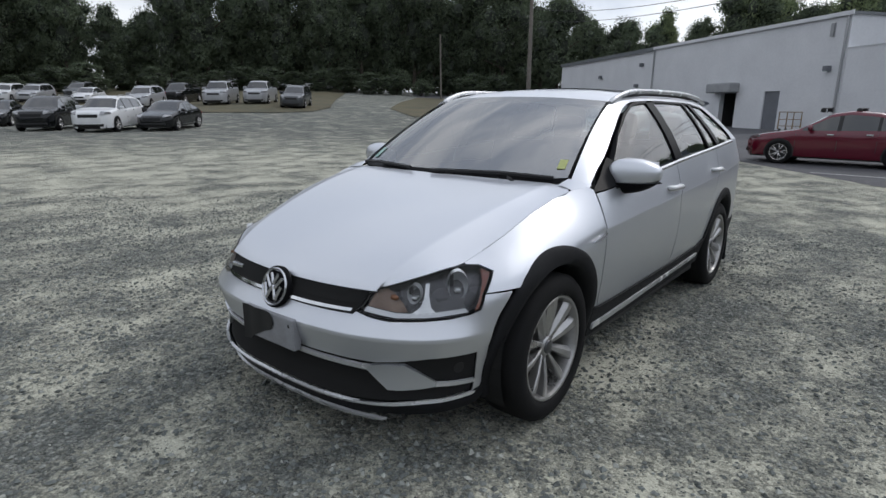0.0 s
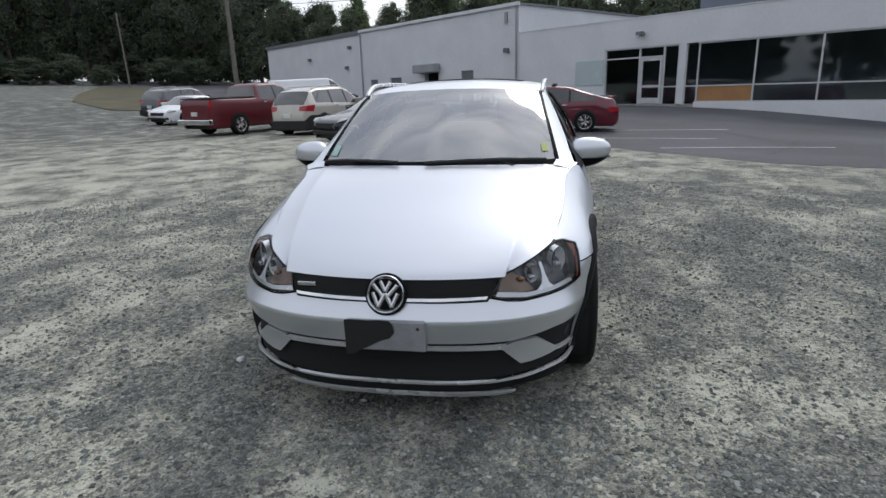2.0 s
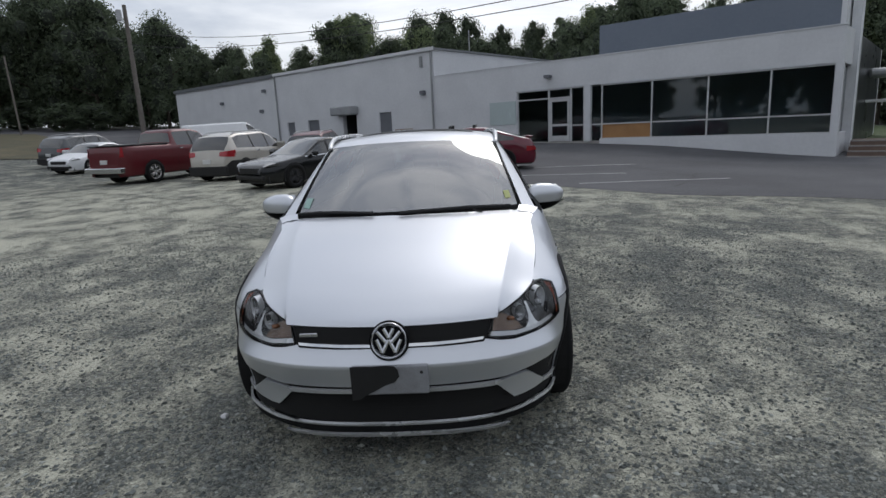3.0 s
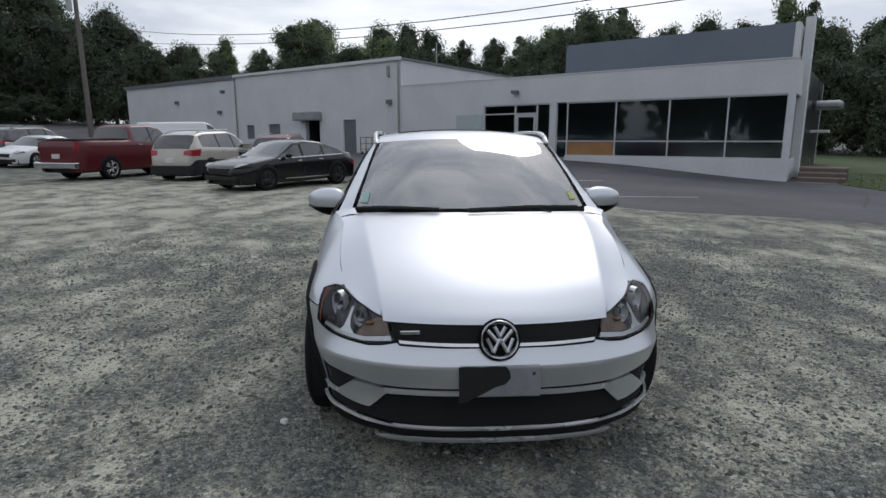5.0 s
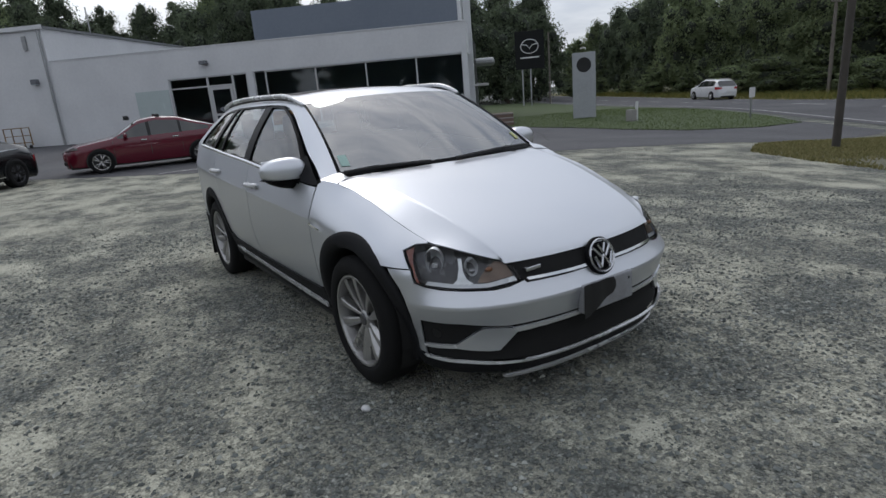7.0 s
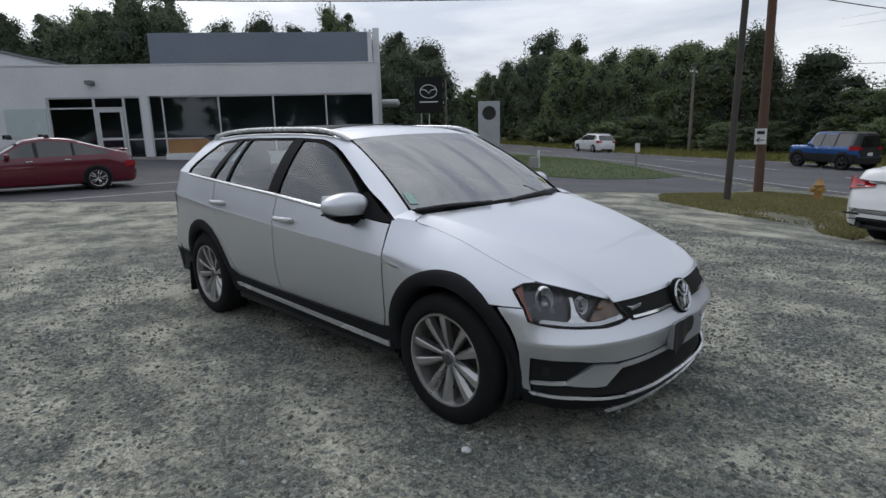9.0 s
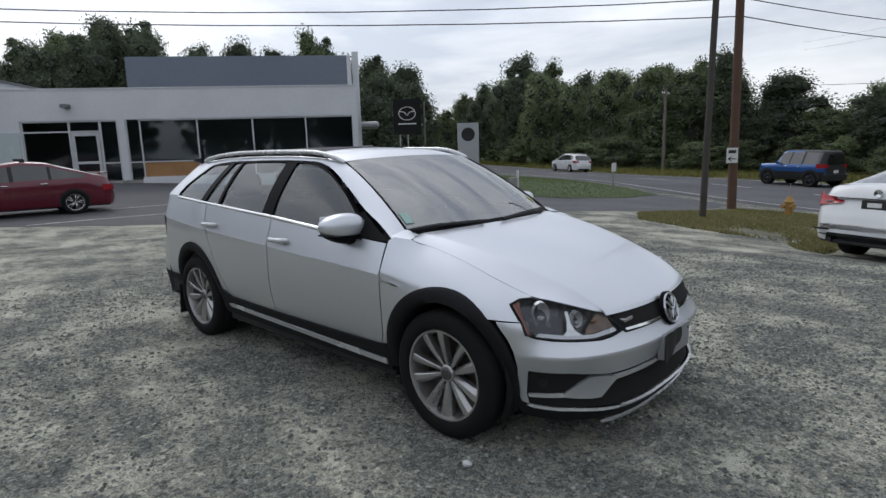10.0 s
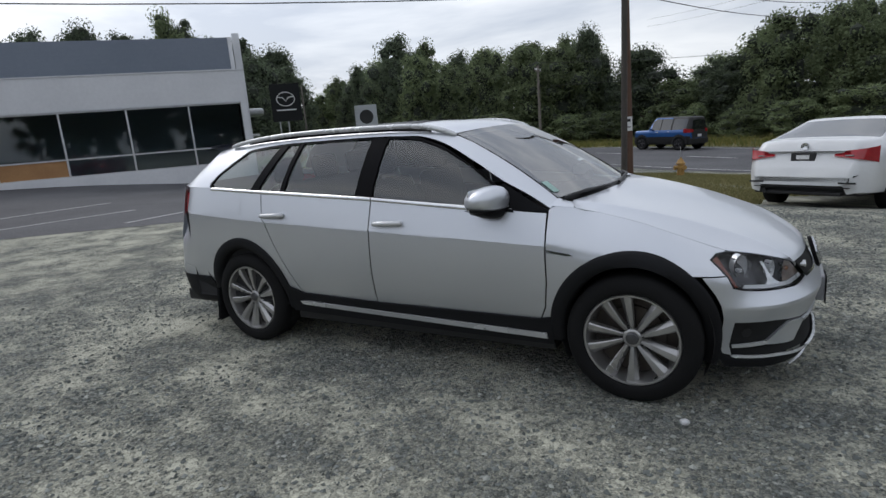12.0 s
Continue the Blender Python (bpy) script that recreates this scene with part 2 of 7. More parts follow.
M_WOODPOLE2 = surf("brown_pole_wood", (0.13, 0.075, 0.05), (0.09, 0.05, 0.035), 3, 0.9, bump=0.4, bscale=30)
M_GUYPOLE = surf("dark_pole_wood", (0.085, 0.075, 0.066), (0.05, 0.045, 0.04), 3, 0.9, bump=0.4, bscale=30)
M_GALV = surf("galvanised_steel", (0.42, 0.43, 0.44), rough=0.45, metal=0.8, scale=6)
M_WIRE = surf("black_cable", (0.03, 0.03, 0.03), rough=0.6)
M_WHITE = surf("white_sign_paint", (0.75, 0.75, 0.75), rough=0.5, scale=2)
M_BLACK = surf("black_plastic", (0.012, 0.012, 0.013), (0.009, 0.009, 0.01), 8, 0.55, bump=0.05, bscale=300)
M_RUBBER = surf("tyre_rubber", (0.012, 0.012, 0.013), (0.008, 0.008, 0.008), 12, 0.85, bump=0.1, bscale=120, spec=0.2)
M_RIM = surf("silver_alloy", (0.58, 0.57, 0.56), rough=0.26, metal=0.85, scale=5)
M_RIMDARK = surf("dark_alloy", (0.06, 0.06, 0.065), rough=0.35, metal=0.7, scale=5)
M_CHROME = surf("chrome", (0.8, 0.81, 0.82), rough=0.12, metal=1.0, scale=5, rough_var=0.04)
M_REDLAMP = surf("red_lamp_lens", (0.42, 0.016, 0.024), (0.28, 0.010, 0.016), 6, 0.2, coat=0.4)
M_CARGLASS = glass("car_glass", (0.46, 0.5, 0.5))
M_SEAT = surf("black_cloth", (0.022, 0.022, 0.024), rough=0.9, scale=20)
M_BARK = surf("tree_bark", (0.085, 0.07, 0.055), (0.05, 0.04, 0.03), 3, 0.95, bump=0.6, bscale=15)
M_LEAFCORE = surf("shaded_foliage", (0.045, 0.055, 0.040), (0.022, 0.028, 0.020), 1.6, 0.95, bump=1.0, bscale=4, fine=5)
# two leaf tones: darker for the shaded left wood, lighter for the right
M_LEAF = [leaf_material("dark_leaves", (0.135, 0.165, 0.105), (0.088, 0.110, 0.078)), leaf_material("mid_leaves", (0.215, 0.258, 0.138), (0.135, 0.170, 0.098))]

# ---- ground: a gravel lot that falls to the road and climbs into a grassy hill ----
LEVELS = [(0, 0, 0), (-4, -4, 0), (4, -6, 0), (-4, 5, 0), (4, 5, 0), (0, 15.7, 0.03), (-8, 16, 0.02), (-12, 22, 0.05), (-5, 28, 0.33), (5.5, 26.5, 0.40),
          (9.9, 23, 0.18), (15.6, 18.4, -0.40), (15.8, 10, -0.45), (10.6, 1.1, -0.25), (17.6, 0.7, -0.9), (22, 7, -0.75), (7.5, -2.3, -0.3), (19.3, 15, -0.19),
          (34, 3, -0.95), (41, 16, -0.95), (-30, 9.0, 0.17), (-41, 7.5, 0.15), (-45, 22, 1.56), (-37.5, 26.5, 1.55), (-54, 26, 1.8), (-66, 17, 1.75), (-28, 30, 0.8), (-80, 47, 4.3), (-74, 58, 4.5), (8.7, -3.2, -0.50), (6.6, -2.2, -0.24), (-25, -15, 0.3), (20, -30, -0.9), (60, 50, -0.5), (0, 60, 1), (-40, 60, 2.6)]


def bend(r2):
    return np.where(r2 > 1e-9, 0.5 * r2 * np.log(np.maximum(r2, 1e-9)), 0.0)


lv = np.array(LEVELS, float)
lk = bend(((lv[:, None, :2] - lv[None, :, :2]) ** 2).sum(-1)) + 3.0 * np.eye(len(lv))
lp = np.c_[np.ones(len(lv)), lv[:, :2]]
LW = np.linalg.solve(np.block([[lk, lp], [lp.T, np.zeros((3, 3))]]), np.r_[lv[:, 2], 0, 0, 0])


def heights(xy):
    xy = np.array(xy, float)
    r = np.hypot(xy[:, 0], xy[:, 1])
    q = xy * np.minimum(1.0, 95.0 / np.maximum(r, 1e-6))[:, None]
    z = bend(((q[:, None] - lv[None, :, :2]) ** 2).sum(-1)) @ LW[:-3] + np.c_[np.ones(len(q)), q] @ LW[-3:]
    f = np.clip((r - 3.2) / 5.0, 0, 1)
    return z * f * f * (3 - 2 * f)


def ground(x, y):
    return float(heights([(x, y)])[0])


def sheet(name, outline, off, material, label, category, step=0.8):
    """A paved or planted area laid on the ground."""
    bm = conform(outline, lambda x, y: (x, y, 0), step, step)
    zs = heights([v.co.xy for v in bm.verts])
    for v, z in zip(bm.verts, zs):
        v.co.z = z + off
    return tagged(part(name, bm, material, smooth=True), label, category, kind="structure")


def gravel_material():
    """Crushed stone: cells of single stones, pale dust pressed between them in drifts and wheel tracks."""
    m = bpy.data.materials.new("crushed_gravel")
    m.use_nodes = True
    nodes, links = m.node_tree.nodes, m.node_tree.links
    b = nodes["Principled BSDF"]
    co = nodes.new("ShaderNodeTexCoord")

    def noise_node(scale, detail, rough, stretch=None, turn=0.0):
        n = nodes.new("ShaderNodeTexNoise")
        n.inputs["Scale"].default_value, n.inputs["Detail"].default_value, n.inputs["Roughness"].default_value = scale, detail, rough
        src = co.outputs["Object"]
        if stretch:
            mp = nodes.new("ShaderNodeMapping")
            mp.inputs["Scale"].default_value, mp.inputs["Rotation"].default_value = stretch, (0, 0, radians(turn))
            links.new(src, mp.inputs["Vector"])
            src = mp.outputs["Vector"]
        links.new(src, n.inputs["Vector"])
        return n

    def maths(op, a, c):
        n = nodes.new("ShaderNodeMath")
        n.operation = op
        for i, v in enumerate((a, c)):
            if isinstance(v, (int, float)):
                n.inputs[i].default_value = v
            else:
                links.new(v, n.inputs[i])
        return n.outputs[0]

    def ramp(src, stops):
        n = nodes.new("ShaderNodeValToRGB")
        n.color_ramp.elements[0].position, n.color_ramp.elements[0].color = stops[0][0], (*stops[0][1], 1)
        n.color_ramp.elements[1].position, n.color_ramp.elements[1].color = stops[-1][0], (*stops[-1][1], 1)
        for pos, col in stops[1:-1]:
            e = n.color_ramp.elements.new(pos)
            e.color = (*col, 1)
        links.new(src, n.inputs["Fac"])
        return n.outputs["Color"]

    def cells(scale):
        v = nodes.new("ShaderNodeTexVoronoi")
        v.inputs["Scale"].default_value = scale
        links.new(co.outputs["Object"], v.inputs["Vector"])
        return v

    c1, c2 = cells(46.0), cells(120.0)
    sep = nodes.new("ShaderNodeSeparateColor")
    links.new(c1.outputs["Color"], sep.inputs["Color"])
    sep2 = nodes.new("ShaderNodeSeparateColor")
    links.new(c2.outputs["Color"], sep2.inputs["Color"])
    tone = maths("ADD", maths("MULTIPLY", sep.outputs["Red"], 0.55), maths("MULTIPLY", sep2.outputs["Red"], 0.45))
    # tone lowered at cell edges: shade between stones put into colour
    gap = maths("MULTIPLY", maths("MAXIMUM", maths("SUBTRACT", c1.outputs["Distance"], 0.42), 0.0), 0.6)
    tone = maths("SUBTRACT", tone, gap)
    stone = ramp(tone, [(0.06, (0.064, 0.070, 0.066)), (0.42, (0.138, 0.148, 0.138)), (0.72, (0.238, 0.250, 0.230)), (0.95, (0.44, 0.45, 0.41))])
    drift = noise_node(1.5, 9, 0.66, (1.0, 0.75, 1.0), 28)
    track = noise_node(0.35, 5, 0.6, (0.6, 1.4, 1.0), -14)
    fine_n = noise_node(6.5, 9, 0.78)
    mask = maths("ADD", maths("MULTIPLY", drift.outputs["Fac"], 0.66), maths("ADD", maths("MULTIPLY", track.outputs["Fac"], 0.18), maths("MULTIPLY", fine_n.outputs["Fac"], 0.36)))
    poke = maths("ADD", maths("MULTIPLY", maths("SUBTRACT", sep.outputs["Blue"], 0.5), 0.08), maths("MULTIPLY", maths("SUBTRACT", sep2.outputs["Blue"], 0.5), 0.09))
    mask = maths("ADD", mask, poke)
    # less dust on the hard-packed far part of the lot
    far = nodes.new("ShaderNodeVectorMath")
    far.operation = "LENGTH"
    links.new(co.outputs["Object"], far.inputs[0])
    away = nodes.new("ShaderNodeMapRange")
    away.inputs["From Min"].default_value, away.inputs["From Max"].default_value = 14.0, 27.0
    away.inputs["To Min"].default_value, away.inputs["To Max"].default_value = 0.0, 0.11
    links.new(far.outputs["Value"], away.inputs["Value"])
    mask = maths("SUBTRACT", mask, away.outputs["Result"])
    # dust mask rises between 3.5 and 9 m from the origin
    outer_dust = nodes.new("ShaderNodeMapRange")
    outer_dust.inputs["From Min"].default_value, outer_dust.inputs["From Max"].default_value = 3.5, 9.0
    outer_dust.inputs["To Min"].default_value, outer_dust.inputs["To Max"].default_value = 0.005, 0.036
    links.new(far.outputs["Value"], outer_dust.inputs["Value"])
    mask = maths("ADD", mask, outer_dust.outputs["Result"])
    # less dust towards the road (+x), more towards the hill (-x)
    axes, side = nodes.new("ShaderNodeSeparateXYZ"), nodes.new("ShaderNodeMapRange")
    links.new(co.outputs["Object"], axes.inputs[0])
    side.inputs["From Min"].default_value, side.inputs["From Max"].default_value = -4.0, 7.0
    side.inputs["To Min"].default_value, side.inputs["To Max"].default_value = 0.018, -0.026
    links.new(axes.outputs["X"], side.inputs["Value"])
    mask = maths("ADD", mask, side.outputs["Result"])
    dust_f = ramp(mask, [(0.545, (0.04, 0.04, 0.04)), (0.605, (0.42, 0.42, 0.42)), (0.675, (0.90, 0.90, 0.90))])
    grain = noise_node(120, 5, 0.75)
    dust = ramp(grain.outputs["Fac"], [(0.3, (0.33, 0.327, 0.262)), (0.7, (0.70, 0.685, 0.56))])
    mix = nodes.new("ShaderNodeMix")
    mix.data_type = "RGBA"
    links.new(dust_f, mix.inputs["Factor"])
    links.new(stone, mix.inputs["A"])
    links.new(dust, mix.inputs["B"])
    links.new(mix.outputs["Result"], b.inputs["Base Color"])
    b.inputs["Roughness"].default_value = 0.93
    b.inputs["Specular IOR Level"].default_value = 0.25
    hgt = maths("ADD", maths("MULTIPLY", maths("SUBTRACT", 1.0, c1.outputs["Distance"]), 0.7), maths("MULTIPLY", maths("SUBTRACT", 1.0, c2.outputs["Distance"]), 0.35))
    hgt = maths("MULTIPLY", maths("ADD", hgt, maths("MULTIPLY", sep.outputs["Green"], 0.6)), maths("SUBTRACT", 1.25, dust_f))
    bp = nodes.new("ShaderNodeBump")
    bp.inputs["Strength"].default_value, bp.inputs["Distance"].default_value = 1.0, 0.022
    links.new(hgt, bp.inputs["Height"])
    links.new(bp.outputs["Normal"], b.inputs["Normal"])
    return m


M_GRAVEL = gravel_material()
rings = [0.0] + list(np.geomspace(0.6, 140, 150)) + list(np.geomspace(165, 1500, 14))
rows = []
for r in rings:
    ang = [2 * math.pi * k / 180 for k in range(180)]
    rows.append([(r * math.cos(a), r * math.sin(a)) for a in ang])
zz = heights([p for row in rows for p in row])
k = 0
pts = []
for row in rows:
    pts.append([])
    for x, y in row:
        pts[-1].append((x, y, zz[k]))
        k += 1
bm = grid_mesh(pts, close_v=True)
bmesh.ops.remove_doubles(bm, verts=bm.verts, dist=1e-4)
tagged(part("ground", bm, M_GRAVEL, smooth=True), "packed crushed grey gravel with pale dusty patches", "ground", kind="structure")

ROAD_DIR, ROAD_SIDE = Vector((0.48, 0.877, 0)), Vector((0.877, -0.48, 0))


def road_point(along, across):
    p = ROAD_DIR * along + ROAD_SIDE * across
    return (p.x, p.y)


sheet("asphalt_lot", [(-60, 66), (-34, 40), (-14, 25), (-7, 18.5), (-2.6, 16.0), (1.2, 11.2), (3.0, 8.9), (4.6, 6.9), (7.2, 6.0), (9.6, 4.5), (12.2, 3.2), (17, 3.1), (20.2, 3.4),
                      (24, 10), (34, 30), (20, 40), (0, 40), (-40, 75)], 0.006, M_ASPHALT, "worn dark grey asphalt apron in front of the buildings", "asphalt", 1.0)
sheet("road", [road_point(-140, 17.2), road_point(-140, 28.6), road_point(120, 28.6), road_point(120, 17.2)], 0.012, M_ASPHALT, "two-lane grey asphalt road", "road", 2.0)
sheet("lawn", [(16.4, 17.2), (15.7, 14.5), (15.9, 10.5), (16.6, 8.2), (19, 7.0), (21.8, 6.8), (23.4, 8.6), (26.5, 14), (34, 28), (44, 46), (30, 46), (22, 33), (17.8, 20.2)], 0.03, M_GRASSGROUND, "mown green lawn island beside the driveway", "lawn")
sheet("grass_verge", [(9.3, 1.7), (11.2, 2.5), (14, 2.7), (18.2, 2.5), (19.0, 1.4), (16.2, -4.2), (10, -15), (2, -30), (-4, -30), (6.2, -12), (9.5, -7.0), (11.0, -4.6), (9.6, -1.9), (8.9, -0.9), (8.7, 0.0), (8.8, 0.7)], 0.008, M_VERGE, "patchy green and dry grass verge beside the road", "grass")
sheet("roadside_grass", [road_point(-140, 29.2), road_point(-140, 60), road_point(130, 60), road_point(130, 29.2)], 0.02, M_DRYGRASS, "rough roadside grass under the trees", "grass", 4.0)
sheet("hill_grass", [(-34, 22), (-33.5, 25), (-35.5, 28.5), (-48, 40), (-72, 64), (-95, 88), (-125, 60), (-110, 15), (-60, 9.5), (-45, 13), (-38, 18)], 0.045, M_HILLGRASS, "dry tan and green grass slope used for parking", "grass", 1.5)
sheet("grass_bank", [(-28, 30.5), (-24, 32), (-26, 36), (-34, 46), (-46, 58), (-50, 56), (-42, 44), (-34, 34)], 0.045, M_HILLGRASS, "small grassy bank beside the gravel drive", "grass", 1.2)


def line(a, b, width=0.1, lift=0.016):
    a, b = Vector((*a, 0)), Vector((*b, 0))
    d = (b - a).normalized()
    s = Vector((-d.y, d.x, 0)) * width / 2
    n = max(2, int((b - a).length / 0.6))
    rows = []
    for i in range(n + 1):
        p = a + (b - a) * i / n
        rows.append([(q.x, q.y, ground(q.x, q.y) + lift) for q in (p - s, p + s)])
    tagged(part("parking_line", grid_mesh(rows), M_LINE), "worn white painted parking line on asphalt", "line", group="parking lines", kind="structure")


line((2.3, 12.6), (5.2, 12.4))
line((3.3, 9.75), (7.2, 10.3))
line((0.3, 12.65), (2.3, 12.6))
line((2.5, 15.2), (6.4, 15.6))
for k in range(-14, 22):
    a, b = road_point(k * 6.0, 22.9), road_point(k * 6.0 + 2.6, 22.9)
    line(a, b, 0.15, 0.03)
for side in (17.9, 28.0):
    line(road_point(-70, side), road_point(90, side), 0.12, 0.03)

M_CRACK = surf("crack_filler", (0.022, 0.022, 0.023), (0.035, 0.035, 0.034), 4, 0.8)


def crack(points, width=0.045, seed=1):
    """A wandering filled crack in the asphalt."""
    rs = random.Random(seed)
    rows = []
    for (x0, y0), (x1, y1) in zip(points, points[1:]):
        d = Vector((x1 - x0, y1 - y0)).normalized()
        s = Vector((-d.y, d.x))
        n = max(3, int(math.hypot(x1 - x0, y1 - y0) / 0.25))
        for i in range(n):
            p = Vector((x0, y0)).lerp(Vector((x1, y1)), i / n) + s * rs.uniform(-0.05, 0.05)
            w = width / 2 * rs.uniform(0.5, 1.3)
            rows.append([(q.x, q.y, ground(q.x, q.y) + 0.013) for q in (p - s * w, p + s * w)])
    tagged(part("pavement_crack", grid_mesh(rows), M_CRACK), "dark wandering crack in the worn asphalt", "crack", group="asphalt cracks", kind="structure")


crack([(13.97, 12.96), (12.31, 10.86), (10.45, 8.8)], seed=2)
crack([(7.16, 12.17), (5.84, 9.57), (5.03, 8.29)], seed=3)
crack([(5.79, 15.71), (6.76, 11.02)], seed=4)

# ---- the two joined buildings, in their own frame: x along the front, y to the back ----
FRONT = Matrix.Translation((15.49, 18.84, 0)) @ Matrix.Rotation(math.atan2(-0.637, 0.771), 4, "Z")
showroom = thing("showroom", FRONT, "white single-storey car showroom with dark glass front and flat roof", "building", kind="structure")


M_SIDE = surf("dark_side_glazing", (0.035, 0.038, 0.042), (0.02, 0.022, 0.025), 0.8, 0.3)


def wall(name, x0, x1, y0, y1, z0, z1, material=M_WALL, parent=None, label=""):
    return part(name, boxed(x0, x1, y0, y1, z0, z1), material, parent or showroom, label)


wall("parapet_wall", -21.4, -0.2, 0, 0.3, 3.27, 4.65)
wall("sill_wall", -10.3, -0.2, 0, 0.3, -1.2, 0.58)
wall("front_wall", -21.4, -15.3, 0, 0.3, -1.0, 3.27)
wall("corner_column", -0.45, -0.2, 0, 0.3, 0.58, 3.27)
wall("column", -11.16, -10.84, 0, 0.3, -0.2, 3.27)
wall("threshold", -15.3, -10.3, 0.0, 0.4, -1.0, 0.50, M_CONC)
wall("side_wall", -0.5, -0.203, 3.1, 14, -1.4, 4.65, M_SIDE, label="dark glazed side of the showroom")
wall("side_lintel", -0.5, -0.2, 0.3, 2.35, 3.27, 4.65)
wall("side_sill", -0.5, -0.2, 0.3, 2.35, -1.4, 0.58)
wall("back_wall", -21.4, -0.2, 14, 14.3, -1, 4.65)
wall("roof", -21.4, -0.3, 0.3, 14, 4.35, 4.5, M_TRIM)
wall("roof_coping", -21.4, -0.17, -0.03, 0.33, 4.65, 4.70, M_WALL)
wall("inner_floor", -21.4, -0.3, 0.3, 14, 0.3, 0.48, M_CONC)
wall("inner_back_wall", -21.3, -0.5, 4.2, 4.3, 0.48, 4.35, surf("showroom_inner_wall", (0.46, 0.48, 0.50), rough=0.8, scale=0.5))
wall("ceiling_panel", -21.3, -0.35, 0.32, 8.0, 3.45, 3.5, surf("showroom_ceiling", (0.55, 0.55, 0.55), rough=0.9))
wall("side_fin", -0.35, -0.02, 2.35, 3.1, -1.4, 6.6, M_WALL, label="tall white blade wall")
part("side_canopy", boxed(-0.2, 1.1, 8.6, 9.8, 2.95, 3.4, 0.15), M_GALV, showroom, "small grey canopy on the side wall")
part("side_ledge", boxed(-0.2, 0.65, 8.4, 9.4, 1.75, 1.9, 0.03), M_WHITE, showroom)
MULL = [-10.22, -7.68, -5.16, -2.68, -0.45]
for x in MULL:
    wall("mullion", x - 0.035, x + 0.035, 0.06, 0.16, 0.58, 3.27, M_ALU)
wall("head_rail", -10.3, -0.4, 0.06, 0.16, 3.2, 3.27, M_ALU)
wall("foot_rail", -10.3, -0.4, 0.06, 0.16, 0.58, 0.63, M_ALU)
wall("middle_rail", -10.3, -0.4, 0.05, 0.15, 1.29, 1.35, M_ALU)
for a, b in zip(MULL, MULL[1:]):
    wall("window_pane", a + 0.035, b - 0.035, 0.10, 0.115, 1.35, 3.2, M_SHOPGLASS)
    if a == MULL[0]:
        wall("plywood_panel", a + 0.035, b - 0.035, 0.09, 0.11, 0.63, 1.29, M_PLY, label="orange plywood infill panel")
    else:
        wall("window_pane", a + 0.035, b - 0.035, 0.10, 0.115, 0.63, 1.29, M_SHOPGLASS)
wall("side_pane", -0.36, -0.345, 0.3, 2.35, 0.63, 3.2, M_SHOPGLASS)
wall("side_mullion", -0.4, -0.3, 1.3, 1.38, 0.58, 3.27, M_ALU)
# entrance: transom, side lights and a framed glass door
for x0, x1 in ((-15.3, -15.22), (-13.32, -13.22), (-12.0, -11.9), (-11.24, -11.16), (-10.84, -10.78)):
    wall("entrance_post", x0, x1, 0.05, 0.17, 0.50, 3.27, M_ALU)
for x0, x1, z in ((-15.22, -13.32, 2.74), (-13.22, -12.0, 2.74), (-15.22, -11.24, 3.2)):
    wall("entrance_rail", x0, x1, 0.055, 0.165, z, z + 0.07, M_ALU)
for x0, x1, z0, z1 in ((-15.22, -13.32, 2.81, 3.2), (-13.22, -12.0, 2.81, 3.2), (-11.9, -11.24, 1.35, 3.2), (-11.9, -11.24, 0.5, 1.29), (-10.78, -10.25, 1.35, 3.2), (-10.78, -10.25, 0.5, 1.29), (-15.22, -13.32, 0.5, 2.74)):
    wall("glass_panel", x0, x1, 0.10, 0.115, z0, z1, M_SHOPGLASS)
wall("side_light_rail", -11.9, -11.24, 0.055, 0.165, 1.29, 1.35, M_ALU)
wall("narrow_rail", -10.78, -10.25, 0.055, 0.165, 1.29, 1.35, M_ALU)
door = part("entrance_door", boxed(-13.2, -13.07, 0.03, 0.11, 0.52, 2.72), M_ALU, showroom, "white framed glass entrance door")
for q in ((-12.15, -12.02, 0.52, 2.72), (-13.07, -12.15, 2.58, 2.72), (-13.07, -12.15, 0.52, 0.8), (-13.07, -12.15, 1.3, 1.42)):
    part("door_rail", boxed(q[0], q[1], 0.033, 0.107, q[2], q[3]), M_ALU, door)
part("door_pane", boxed(-13.07, -12.15, 0.06, 0.075, 0.8, 1.3), M_SHOPGLASS, door)
part("door_pane", boxed(-13.07, -12.15, 0.06, 0.075, 1.42, 2.58), M_SHOPGLASS, door)
wall("frosted_panel", -17.15, -15.35, -0.04, 0.002, 1.5, 2.78, M_FROST, label="pale teal frosted panel")
# ribbed roof screen
screen = part("roof_screen", boxed(-11.0, -0.6, 1.34, 5.0, 4.5, 6.22), M_BOX, showroom, "blue-grey ribbed metal roof screen")
for k in range(9):
    part("cladding_rib", boxed(-11.0, -0.6, 1.332, 1.345, 4.6 + k * 0.185, 4.6 + k * 0.185 + 0.178), M_BOX, screen)
part("screen_cap", boxed(-0.6, -0.42, 1.28, 5.0, 4.5, 6.26), M_WALL, screen)
M_DOWNLIGHT = bpy.data.materials.new("lit_downlight")
M_DOWNLIGHT.use_nodes = True
M_DOWNLIGHT.node_tree.nodes["Principled BSDF"].inputs["Emission Color"].default_value = (1.0, 0.93, 0.82, 1)
M_DOWNLIGHT.node_tree.nodes["Principled BSDF"].inputs["Emission Strength"].default_value = 6.0
for x in (-9.3, -6.8, -4.1, -1.6):
    bm = bmesh.new()
    lathe(bm, [(3.452, 0.001), (3.45, 0.10), (3.46, 0.13)], (x, 0.9, 0), "z", 16)
    part("downlight", bm, M_DOWNLIGHT, showroom)

